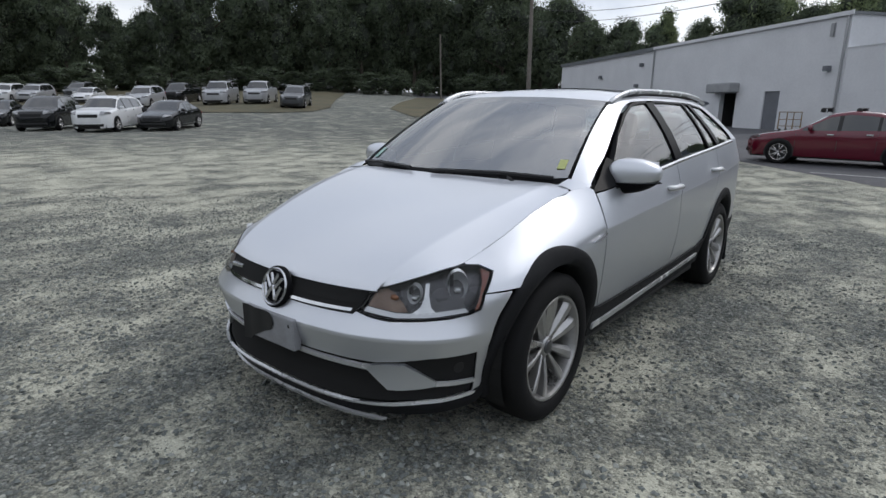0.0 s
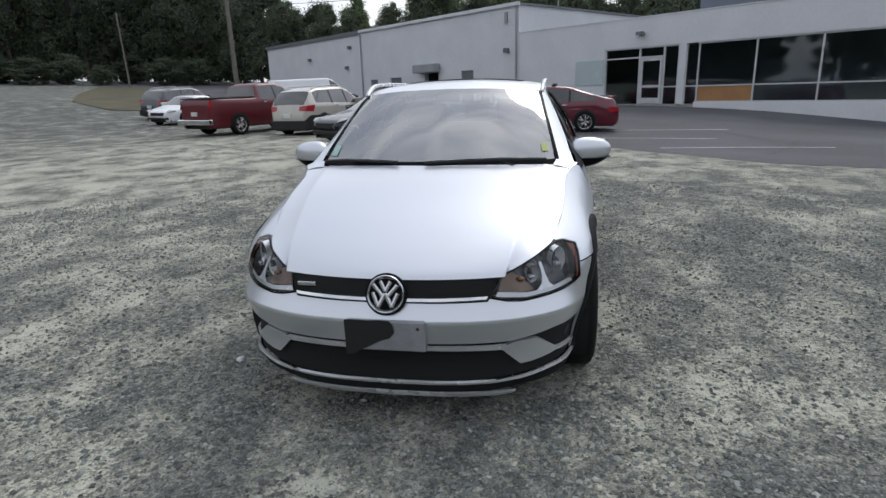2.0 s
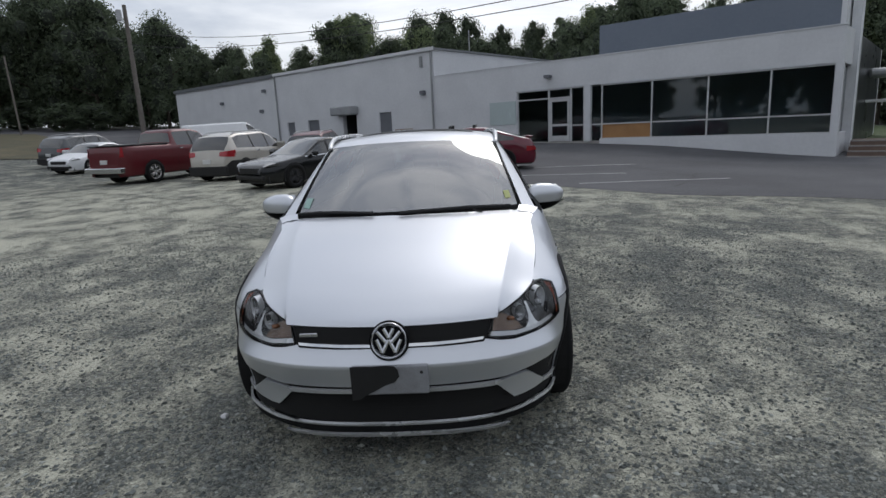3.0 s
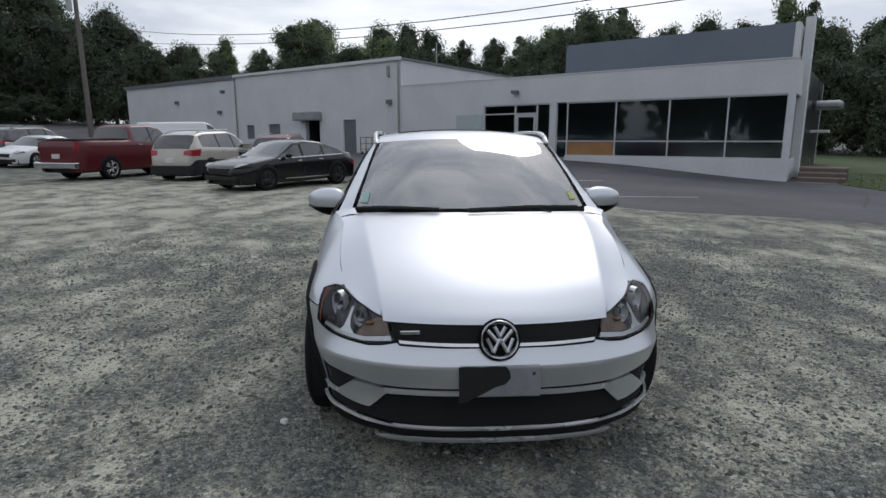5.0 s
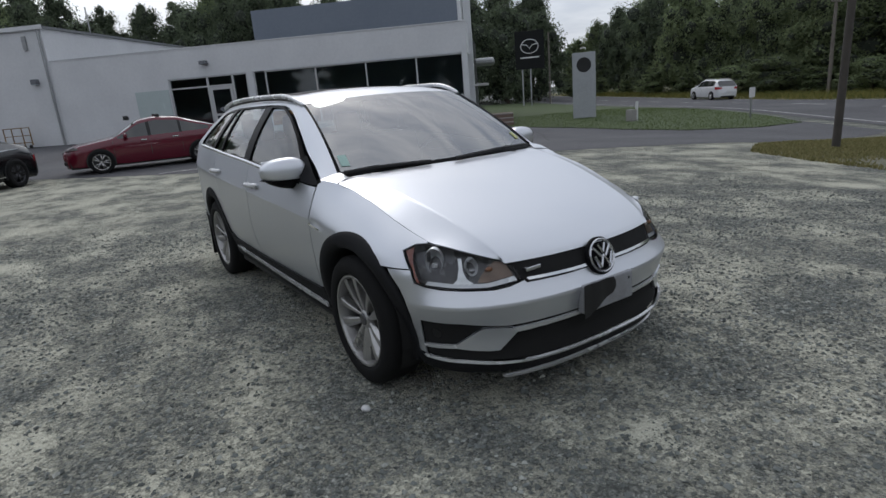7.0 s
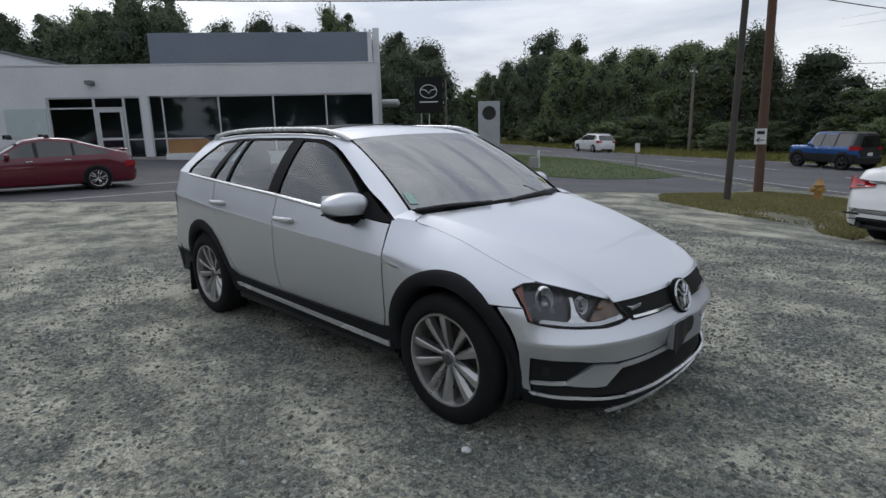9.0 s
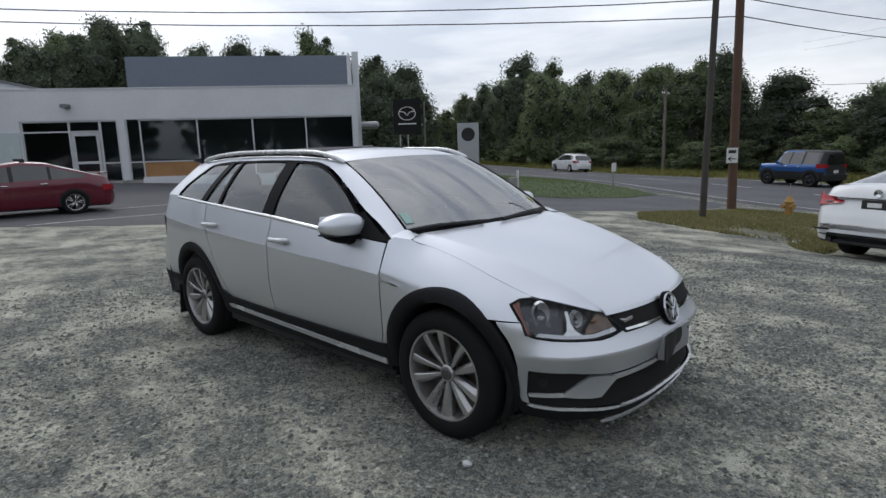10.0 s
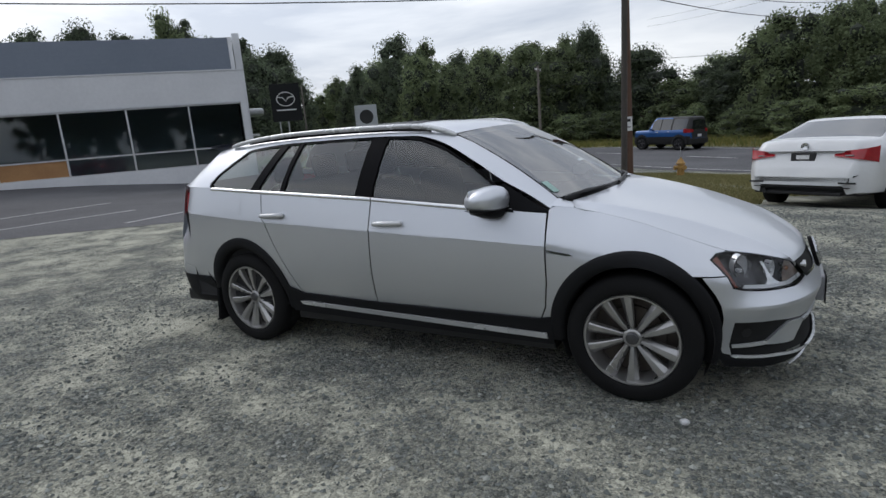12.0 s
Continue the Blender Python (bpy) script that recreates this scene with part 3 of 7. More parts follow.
garage = thing("service_garage", FRONT, "long white painted service building with steel doors", "building", kind="structure")
G = dict(parent=garage)
OPEN = [(-30.5, -29.0, 0.35, 2.72), (-26.6, -25.4, 0.35, 2.72), (-34.8, -33.4, 1.45, 2.55), (-37.6, -36.6, 1.45, 2.5)]
xs = [-56.8]
for a, b, _, _ in sorted(OPEN):
    xs += [a, b]
xs.append(-21.4)
for i in range(0, len(xs), 2):
    wall("front_wall", xs[i], xs[i + 1], -0.02, 0.3, -1, 6.25, **G)
for a, b, z0, z1 in OPEN:
    wall("wall_above", a, b, -0.02, 0.3, z1, 6.25, **G)
    wall("wall_below", a, b, -0.02, 0.3, -1, z0, **G)
wall("side_wall", -21.7, -21.4, 0.3, 22, -1, 6.25, **G)
wall("end_wall", -56.8, -56.5, 0.3, 22, -1, 6.25, **G)
wall("back_wall", -56.8, -21.4, 22, 22.3, -1, 6.25, **G)
wall("roof", -56.9, -21.3, -0.1, 22.4, 6.25, 6.38, M_TRIM, **G)
wall("roof_edge", -56.95, -38.9, -0.16, -0.1, 6.12, 6.42, M_TRIM, **G)
wall("roof_edge", -38.9, -21.25, -0.16, -0.1, 6.22, 6.42, M_WALL, **G)
wall("steel_door", -26.6, -25.4, 0.06, 0.12, 0.35, 2.72, M_GREYDOOR, garage, "grey painted steel door")
# near-black lining puts the shade of the unlit room into colour
wall("doorway_back", -30.6, -28.9, 1.6, 1.7, 0.35, 2.8, M_DARK, **G)
wall("doorway_cheek", -30.6, -30.5, 0.3, 1.6, 0.35, 2.8, M_DARK, **G)
wall("doorway_cheek", -29.0, -28.9, 0.3, 1.6, 0.35, 2.8, M_DARK, **G)
wall("doorway_ceiling", -30.6, -28.9, 0.3, 1.6, 2.72, 2.8, M_DARK, **G)
wall("steel_shutter", -34.8, -33.4, 0.08, 0.12, 1.45, 2.55, M_GREYDOOR, **G)
wall("steel_shutter", -37.6, -36.6, 0.08, 0.12, 1.45, 2.5, M_GREYDOOR, **G)
part("canopy", boxed(-31.1, -28.75, -0.75, -0.02, 2.72, 3.32, 0.08), surf("faded_grey_canvas", (0.36, 0.37, 0.38), rough=0.8, scale=3), garage, "faded grey box canopy")
for x in (-38.75, -21.55):
    bm = bmesh.new()
    tube(bm, [(x, -0.1, 6.2), (x, -0.1, 0.3)], 0.06, 8)
    part("downpipe", bm, M_GALV, garage)


def wall_lamp(x, z):
    lamp = part("wall_lamp", boxed(x - 0.16, x + 0.16, -0.3, -0.02, z - 0.13, z + 0.13, 0.03), M_GREYDOOR, garage)
    part("lens", boxed(x - 0.13, x + 0.13, -0.29, -0.1, z - 0.15, z - 0.125), M_FROST, lamp)


for x, z in ((-22.3, 3.74), (-41.0, 3.6), (-47.5, 4.6), (-40.4, 5.2)):
    wall_lamp(x, z)

part("roof_aerial", tube(bmesh.new(), [(-20.9, 3.0, 6.3), (-20.9, 3.0, 7.6)], 0.035, 6), M_GALV, garage)
wall("hanging_pipe", -22.5, -22.3, -0.12, -0.02, 5.3, 5.95, M_GALV, garage)
wall("security_camera", -13.35, -13.05, -0.35, 0.0, 3.82, 3.98, M_GREYDOOR)
steps = thing("entrance_steps", FRONT @ Matrix.Translation((0.15, -0.1, 0)), "brown concrete steps with pale worn edges beside the showroom", "steps")
M_STEP = surf("brown_step_concrete", (0.20, 0.145, 0.12), (0.14, 0.10, 0.085), 4, 0.85)
for k in range(4):
    st_ = part("step", boxed(0, 1.7, 0.35 * k, 2.6, -0.9, -0.33 + 0.19 * k), M_STEP, steps)
    part("nosing", boxed(0, 1.7, 0.35 * k - 0.012, 0.35 * k + 0.05, -0.37 + 0.19 * k, -0.325 + 0.19 * k), M_CONC, st_)
cart = thing("hand_cart", FRONT @ Matrix.Translation((-23.3, -1.0, ground(*(FRONT @ Vector((-23.3, -1.0, 0))).xy))), "rusty yellow steel cart against the white wall", "cart")
M_CART = surf("worn_yellow_steel", (0.30, 0.20, 0.06), (0.16, 0.09, 0.05), 10, 0.6)
for y in (-0.25, 0.25):
    part("side_frame", tube(bmesh.new(), [(-0.5, y, 0.15), (-0.5, y, 1.05), (0.5, y, 1.05), (0.5, y, 0.15)], 0.03, 6), M_CART, cart)
for z in (0.3, 0.65):
    part("shelf", boxed(-0.5, 0.5, -0.26, 0.26, z, z + 0.03), M_CART, cart)
for x in (-0.42, 0.42):
    for y in (-0.2, 0.2):
        part("castor", lathe(bmesh.new(), [(-0.02, 0.001), (-0.02, 0.09), (0.02, 0.09), (0.02, 0.001)], (x, y, 0.09), "y", 12), M_BLACK, cart)

# ---- parked and passing vehicles ----
def paint(name, colour, metal=0.35, rough=0.32):
    return surf(name, colour, tuple(c * 0.92 for c in colour), 3, rough, metal, coat=0.7, rough_var=0.05)


WHEELS = {}


def wheel_meshes(radius, width, dark):
    """Meshes of one tyre and one rim of that size, hub on the x axis, outer face towards +x."""
    key = (radius, width, dark)
    if key not in WHEELS:
        w, rr = width / 2, radius * 0.69
        bm = lathe(bmesh.new(), [(-w, rr), (-w, radius * 0.93), (-w * 0.8, radius), (w * 0.8, radius), (w, radius * 0.93), (w, rr), (w * 0.7, rr * 0.98)], (0, 0, 0), "x", 28)
        tyre = bpy.data.meshes.new("tyre")
        bm.to_mesh(tyre)
        bm.free()
        tyre.materials.append(M_RUBBER)
        bm = lathe(bmesh.new(), [(w * 0.9, rr), (w * 0.95, rr * 0.93), (w * 0.55, rr * 0.88), (-w * 0.3, rr * 0.86)], (0, 0, 0), "x", 28)
        for k in range(5):
            a = 2 * math.pi * k / 5
            for s in (-0.13, 0.13):
                c, d = Vector((0, math.cos(a + s * 0.3), math.sin(a + s * 0.3))), Vector((0, math.cos(a + s * 1.6), math.sin(a + s * 1.6)))
                tube(bm, [Vector((w * 0.75, 0, 0)) + c * rr * 0.12, Vector((w * 0.8, 0, 0)) + d * rr * 0.9], [rr * 0.09, rr * 0.07], 5)
        lathe(bm, [(w * 0.85, 0.001), (w * 0.85, rr * 0.16), (w * 0.4, rr * 0.2)], (0, 0, 0), "x", 14)
        rim = bpy.data.meshes.new("rim")
        bm.to_mesh(rim)
        bm.free()
        rim.materials.append(M_RIMDARK if dark else M_RIM)
        for me in (tyre, rim):
            for p in me.polygons:
                p.use_smooth = True
        bm = lathe(bmesh.new(), [(-w * 0.3, 0.001), (-w * 0.3, rr * 0.86)], (0, 0, 0), "x", 20)
        back = bpy.data.meshes.new("brake_disc")
        bm.to_mesh(back)
        bm.free()
        back.materials.append(M_BLACK)
        WHEELS[key] = (tyre, rim, back)
    return WHEELS[key]


def add_wheel(parent, x, y, radius, width, dark=False):
    tyre, rim, back = wheel_meshes(radius, width, dark)
    wheel = new("wheel", tyre)
    wheel.parent = parent
    wheel.matrix_basis = Matrix.Translation((x, y, radius)) @ (Matrix.Rotation(math.pi, 4, "Z") if x < 0 else Matrix.Identity(4))
    for name, me in (("rim", rim), ("brake_disc", back)):
        o = new(name, me)
        o.parent = wheel


SHAPES = {
    # top outline, belt outline, side window spans, windscreen span, rear window span (all as shares of length from the nose and of height)
    "sedan": dict(top=[(0, .42), (.02, .50), (.10, .56), (.27, .66), (.42, .95), (.52, 1.0), (.65, .985), (.84, .74), (.97, .70), (.985, .55), (1, .45)],
                  belt=[(0, .42), (.1, .54), (.27, .63), (.84, .68), (1, .5)], side=[(.295, .475), (.495, .66), (.675, .80)], screen=(.275, .42), rear=(.68, .84)),
    "fastback": dict(top=[(0, .42), (.02, .5), (.10, .57), (.28, .66), (.43, .95), (.53, 1.0), (.66, .97), (.90, .74), (.975, .70), (.985, .55), (1, .45)],
                     belt=[(0, .42), (.1, .54), (.27, .63), (.84, .68), (1, .5)], side=[(.305, .475), (.495, .66), (.675, .84)], screen=(.285, .43), rear=(.70, .90)),
    "suv": dict(top=[(0, .42), (.015, .55), (.08, .60), (.25, .66), (.38, .93), (.47, 1.0), (.80, .98), (.90, .92), (.975, .66), (.985, .5), (1, .38)],
                belt=[(0, .42), (.08, .58), (.25, .62), (.95, .68), (1, .45)], side=[(.28, .45), (.47, .65), (.67, .87)], screen=(.255, .38), rear=(.90, .972)),
    "pickup": dict(top=[(0, .45), (.01, .58), (.06, .62), (.24, .66), (.335, .95), (.40, 1.0), (.56, .99), (.60, .95), (.615, .71), (.985, .71), (.99, .58), (1, .36)],
                   belt=[(0, .45), (.06, .60), (.24, .65), (.60, .68), (.99, .695), (1, .4)], side=[(.265, .43), (.445, .575)], screen=(.245, .335), rear=(.60, .614)),
    "boxy": dict(top=[(0, .45), (.01, .57), (.05, .60), (.30, .62), (.37, .95), (.42, 1.0), (.95, .985), (.985, .95), (.99, .5), (1, .36)],
                 belt=[(0, .45), (.05, .58), (.3, .60), (.985, .62), (1, .4)], side=[(.36, .50), (.52, .68), (.71, .93)], screen=(.305, .37), rear=(.983, .99)),
    "saloon": dict(top=[(0, .42), (.02, .50), (.10, .56), (.27, .66), (.42, .95), (.52, 1.0), (.66, .985), (.86, .745), (.965, .715), (.972, .68), (.982, .50), (.994, .475), (1, .40)],
                   belt=[(0, .42), (.1, .54), (.27, .63), (.86, .69), (1, .5)], side=[(.295, .475), (.495, .66), (.675, .815)], screen=(.275, .42), rear=(.69, .86)),
    "van": dict(top=[(0, .35), (.02, .45), (.16, .55), (.30, .92), (.36, 1.0), (.97, .99), (.99, .6), (1, .2)],
                belt=[(0, .35), (.16, .5), (.99, .55), (1, .3)], side=[(.25, .36)], screen=(.165, .30), rear=(.97, .985)),
}


def vehicle(name, shape, length, width, height, base, wheel_r, m, paint_m, label, category, group="", dark_rims=False, clear=0.2, lower=None, front=0.2, chrome=True, roof_m=None):
    """A whole vehicle that faces -y from its own middle; base: wheelbase; front: front overhang as a share of length."""
    s = SHAPES[shape]
    car = thing(name, m, label, category, group)
    yof = lambda f: -length / 2 + f * length
    fr = np.linspace(0, 1, 401)
    line_ = np.interp(fr, [a for a, _ in s["top"]], [b for _, b in s["top"]])
    reach = 3 if shape in ("pickup", "boxy") else 9
    bell = np.hanning(2 * reach + 3)[1:-1]
    soft_top = np.convolve(np.pad(line_, reach, mode="reflect", reflect_type="odd"), bell / bell.sum(), "valid")
    top = lambda f: float(np.interp(f, fr, soft_top)) * height
    belt = lambda f: min(lerp(s["belt"], f) * height, top(f) - 0.01)
    half = lambda f: width / 2 * (1 - 0.40 * max(0, (0.12 - f) / 0.12) ** 2.4 - 0.26 * max(0, (f - 0.90) / 0.10) ** 2.4)
    fs = sorted({f for f, _ in s["top"]} | {q for a in s["side"] for q in a} | set(s["screen"]) | set(s["rear"]) | {0.005, 0.01, 0.03, 0.05, 0.07, 0.94, 0.96} | {k / 44 for k in range(45)})
    fs = [f for i, f in enumerate(fs) if i == 0 or f - fs[i - 1] > 1e-4]
    rows = []
    for f in fs:
        w, zb, zt = half(f), belt(f), top(f)
        z0 = clear + (0.12 if f < 0.01 or f > 0.99 else 0.0)
        g = max(0.0, zt - zb)
        wg = w * 0.93 - 0.34 * g
        mid = z0 + (zb - z0) * 0.55
        e = min(1.0, g * 4)
        rows.append([(x, yof(f), z) for x, z in ((w * 0.82, z0), (w * 0.955, z0 + 0.03), (w * 0.985, z0 + 0.12), (w, mid), (w * 0.997, zb - 0.15), (w * 0.978, zb - 0.06), (w * 0.945, zb),
                     (wg * 1.01, zt - 0.085 * e - 0.010), (wg * 0.96, zt - 0.032 * e - 0.006), (wg * 0.86, zt - 0.008), (wg * 0.55, zt + 0.006), (0.0, zt + 0.012))])
    bms = {}

    def face(key, pts):
        bm = bms.setdefault(key, bmesh.new())
        bm.faces.new([bm.verts.new(p) for p in pts])

    for i in range(len(fs) - 1):
        f = (fs[i] + fs[i + 1]) / 2
        for j in range(11):
            key = "body"
            if j == 6:
                if s["side"][0][0] < f < s["side"][-1][1] and top(f) - belt(f) > 0.12:
                    key = f"pillar{sum(b < f for _, b in s['side'])}"
                for k, (a, b) in enumerate(s["side"]):
                    if a < f < b and top(f) - belt(f) > 0.06:
                        key = f"side{k}"
            if roof_m and key == "body" and f > s["screen"][0] and (j >= 8 or (j >= 6 and f > 0.68)):
                key = "hard_top"
            if j >= 8:
                if s["screen"][0] < f < s["screen"][1]:
                    key = "screen"
                elif s["rear"][0] < f < s["rear"][1]:
                    key = "rear"
            if j <= 2 and lower:
                key = "lower"
            for sgn in (1, -1):
                q = [rows[i][j], rows[i + 1][j], rows[i + 1][j + 1], rows[i][j + 1]]
                q = [(sgn * x, y, z) for x, y, z in q]
                face(key + (("L" if sgn > 0 else "R") if key.startswith(("side", "pillar")) else ""), q if sgn > 0 else q[::-1])
    for e in (0, -1):
        r = rows[e]
        ring = r + [(-x, y, z) for x, y, z in r[::-1][1:]]
        face("body", ring if e == 0 else ring[::-1])
    names = {"body": "body", "screen": "windscreen", "rear": "rear_window", "lower": "bumper_cladding", "hard_top": "hard_top"}
    for key, bm in bms.items():
        bmesh.ops.remove_doubles(bm, verts=bm.verts, dist=1e-4)
        glassy = key not in ("body", "lower", "hard_top") and not key.startswith("pillar")
        part("window_pillar" if key.startswith("pillar") else names.get(key, "side_window"), bm, M_DARKGLASS if glassy else paint_m if key == "body" else roof_m if key == "hard_top" else M_BLACK, car, smooth=True, sharp=0.8)
    part("underbody", boxed(-width * 0.4, width * 0.4, -length * 0.47, length * 0.47, clear - 0.02, clear + 0.2), M_BLACK, car)
    fy = -length / 2 + front * length
    ww = width * 0.125
    arch = 1.22 if lower else 1.12
    for y in (fy, fy + base):
        for sgn in (1, -1):
            # flat black disc on the flank stands for the shaded wheel well
            bm = lathe(bmesh.new(), [(sgn * (width / 2 - 0.10), wheel_r * arch), (sgn * (width / 2 + 0.006), wheel_r * arch), (sgn * (width / 2 + 0.006), wheel_r * 1.10), (sgn * (width / 2 + 0.004), wheel_r * 1.08), (sgn * (width / 2 + 0.004), 0.001)], (0, y, wheel_r), "x", 28)
            bmesh.ops.bisect_plane(bm, geom=bm.verts[:] + bm.edges[:] + bm.faces[:], plane_co=(0, 0, clear + 0.02), plane_no=(0, 0, -1), clear_outer=True)
            part("wheel_arch", bm, M_BLACK, car)
            add_wheel(car, sgn * (width / 2 - ww / 2 + 0.04), y, wheel_r, ww, dark_rims)
    hz = height * (0.50 if shape in ("sedan", "fastback", "saloon") else 0.54)
    tops = np.array([top(f) for f in fr])

    def lamp(name, material, sgn, f_s, x_in, za, zc, nose, label, pinch=0.0):
        """A lamp that wraps a corner of the body between heights za and zc, from f_s on the flank to x_in across the end."""
        rows_ = []
        for k in range(4):
            z = za + (zc - za) * k / 3
            ok = fr[tops >= z]
            fz = float(ok.min() if nose else ok.max())
            path = []
            for n in range(6):
                f = f_s + (fz - f_s) * n / 5
                path.append((sgn * (half(f) * 0.985 + 0.012), yof(f) + (-0.012 if nose else 0.012) * n / 5, z + pinch * (5 - n) / 5 * (k / 3 - 0.5)))
            for n in range(1, 6):
                path.append((sgn * (half(fz) * 0.985 + (x_in - half(fz) * 0.985) * n / 5), yof(fz) + (-0.014 if nose else 0.014), z + pinch * n / 5 * (0.5 - k / 3)))
            rows_.append(path)
        return part(name, grid_mesh(rows_), material, car, label, True)

    low = shape in ("sedan", "fastback", "saloon")
    tz = belt(0.965) - (0.02 if low else -0.02)
    for sgn in (1, -1):
        lamp("headlight", M_DARKLENS if dark_rims else M_LENS, sgn, 0.085, width * 0.29, hz - (0.03 if low else 0.07), hz + 0.06, True, "clear headlight", -0.05)
        if shape == "saloon":
            lamp("tail_light", M_REDLAMP, sgn, 0.925, width * 0.235, tz - 0.02, tz + 0.13, False, "bright red wrap-round tail light", 0.09)
        elif shape == "pickup":
            lamp("tail_light", M_REDLAMP, sgn, 0.975, width * 0.41, tz - 0.36, tz - 0.02, False, "red tail light")
        else:
            lamp("tail_light", M_REDLAMP, sgn, 0.90 if not low else 0.93, width * 0.28, tz - (0.12 if low else 0.19), tz, False, "red tail light", 0.05)
        my = yof(s["screen"][0] + 0.062)
        bm = boxed(sgn * (width / 2 - 0.04), sgn * (width / 2 + 0.17), my - 0.05, my + 0.06, belt(0.33) + 0.0, belt(0.33) + 0.14, 0.045)
        part("door_mirror", bm, paint_m, car, smooth=True)
        # seams, handles and the bright strip below the glass
        for k, (a, b) in enumerate(s["side"][:2]):
            if shape == "van":
                break
            for f in ((a - 0.03, b + 0.008) if k == 0 else (b + 0.008,)):
                rows_ = [[(sgn * (half(f) * q + 0.003), yof(f) - 0.006, z), (sgn * (half(f) * q + 0.003), yof(f) + 0.006, z)] for q, z in ((0.995, clear + 0.20), (1.0, clear + (belt(f) - clear) * 0.55), (0.985, belt(f) - 0.09), (0.945, belt(f)))]
                part("door_seam", grid_mesh(rows_), M_BLACK, car)
            f = b - 0.025
            part("door_handle", boxed(sgn * (half(f) * 0.98), sgn * (half(f) + 0.02), yof(f) - 0.09, yof(f) + 0.07, belt(f) - 0.12, belt(f) - 0.085, 0.01), M_CHROME if shape != "saloon" else paint_m, car)
        if chrome and low:
            rows_ = [[(sgn * (half(f) * 0.945 + 0.008), yof(f), belt(f) - 0.012), (sgn * (half(f) * 0.945 + 0.004), yof(f), belt(f) + 0.012)] for f in np.linspace(s["side"][0][0] - 0.02, s["side"][-1][1], 12)]
            part("window_strip", grid_mesh(rows_), M_CHROME, car)
            rows_ = [[(sgn * (half(f) * 0.985 + 0.012), yof(f), clear + 0.09), (sgn * (half(f) * 0.99 + 0.01), yof(f), clear + 0.115)] for f in (0.33, 0.5, 0.70)]
            part("sill_strip", grid_mesh(rows_), M_CHROME, car)
        if shape == "suv":
            part("roof_rail", tube(bmesh.new(), [(sgn * width * 0.33, yof(f), top(f) + d) for f, d in ((0.43, 0.0), (0.47, 0.04), (0.62, 0.045), (0.80, 0.04), (0.85, 0.0))], 0.018, 6), M_GALV, car, smooth=True)
    if lower:
        part("rear_cladding", boxed(-width * 0.43, width * 0.43, yof(0.97), yof(1.006), clear + 0.02, clear + 0.34, 0.03), M_BLACK, car)
    if shape == "pickup":
        part("rear_bumper", boxed(-width * 0.46, width * 0.46, yof(0.985), yof(1.02), clear + 0.14, clear + 0.34, 0.03), M_CHROME, car, "chrome rear bumper")
        part("bed_cover", boxed(-width * 0.42, width * 0.42, yof(0.63), yof(0.985), top(0.8) + 0.006, top(0.8) + 0.05, 0.015), M_BLACK, car)
    bm = boxed(-width * 0.24, width * 0.24, yof(-0.001), yof(0.02), hz - 0.22, hz - 0.06, 0.02)
    part("grille", bm, M_BLACK, car)
    bm = boxed(-width * 0.36, width * 0.36, yof(-0.001), yof(0.02), clear + 0.1, clear + 0.22, 0.03)
    part("air_intake", bm, M_BLACK, car)
    if shape != "saloon":
        part("number_plate", boxed(-0.16, 0.16, yof(0.98), yof(1.004), hz - 0.28, hz - 0.13, 0.005), M_WHITE, car)
    return car


M_DARKGLASS = surf("tinted_car_glass", (0.016, 0.018, 0.019), rough=0.05, scale=3, rough_var=0.02, spec=0.8, coat=0.8)
M_DARKLENS = surf("dark_headlight_lens", (0.10, 0.10, 0.105), (0.04, 0.04, 0.042), 9, 0.12, metal=0.3, coat=0.8)
M_LENS = surf("headlight_lens", (0.42, 0.43, 0.44), (0.2, 0.2, 0.21), 9, 0.12, metal=0.4, coat=0.8)


def at(x, y, heading):
    """A pose on the ground; heading: degrees clockwise from +y in which the nose points. The pose follows the slope."""
    h = radians(heading)
    d, r = Vector((math.sin(h), math.cos(h))), Vector((math.cos(h), -math.sin(h)))
    zf, zb = ground(*(Vector((x, y)) + d * 1.35)), ground(*(Vector((x, y)) - d * 1.35))
    zr, zl = ground(*(Vector((x, y)) + r * 0.75)), ground(*(Vector((x, y)) - r * 0.75))
    fwd = Vector((d.x * 2.7, d.y * 2.7, zf - zb)).normalized()
    right = Vector((r.x * 1.5, r.y * 1.5, zr - zl)).normalized()
    up = right.cross(fwd).normalized()
    right = fwd.cross(up)
    m = Matrix((right * -1, fwd * -1, up)).transposed().to_4x4()
    return Matrix.Translation((x, y, (zf + zb + zr + zl) / 4)) @ m


P_RED = paint("red_paint", (0.12, 0.006, 0.020), 0.1, 0.25)
P_DKRED = surf("dark_red_paint", (0.115, 0.008, 0.014), (0.10, 0.007, 0.012), 3, 0.35, 0.1, coat=0.25, rough_var=0.05)
P_BLACK = surf("black_paint", (0.005, 0.006, 0.007), (0.004, 0.005, 0.006), 3, 0.22, coat=0.35, rough_var=0.04, spec=0.35)
P_WHITE = paint("white_paint", (0.72, 0.73, 0.74), 0.0)
P_BEIGE = paint("white_gold_paint", (0.50, 0.47, 0.42), 0.2)
P_GREY = paint("grey_paint", (0.055, 0.06, 0.066))
P_SILVER = paint("light_silver_paint", (0.42, 0.43, 0.45))
P_BLUE = paint("blue_paint", (0.012, 0.085, 0.28))

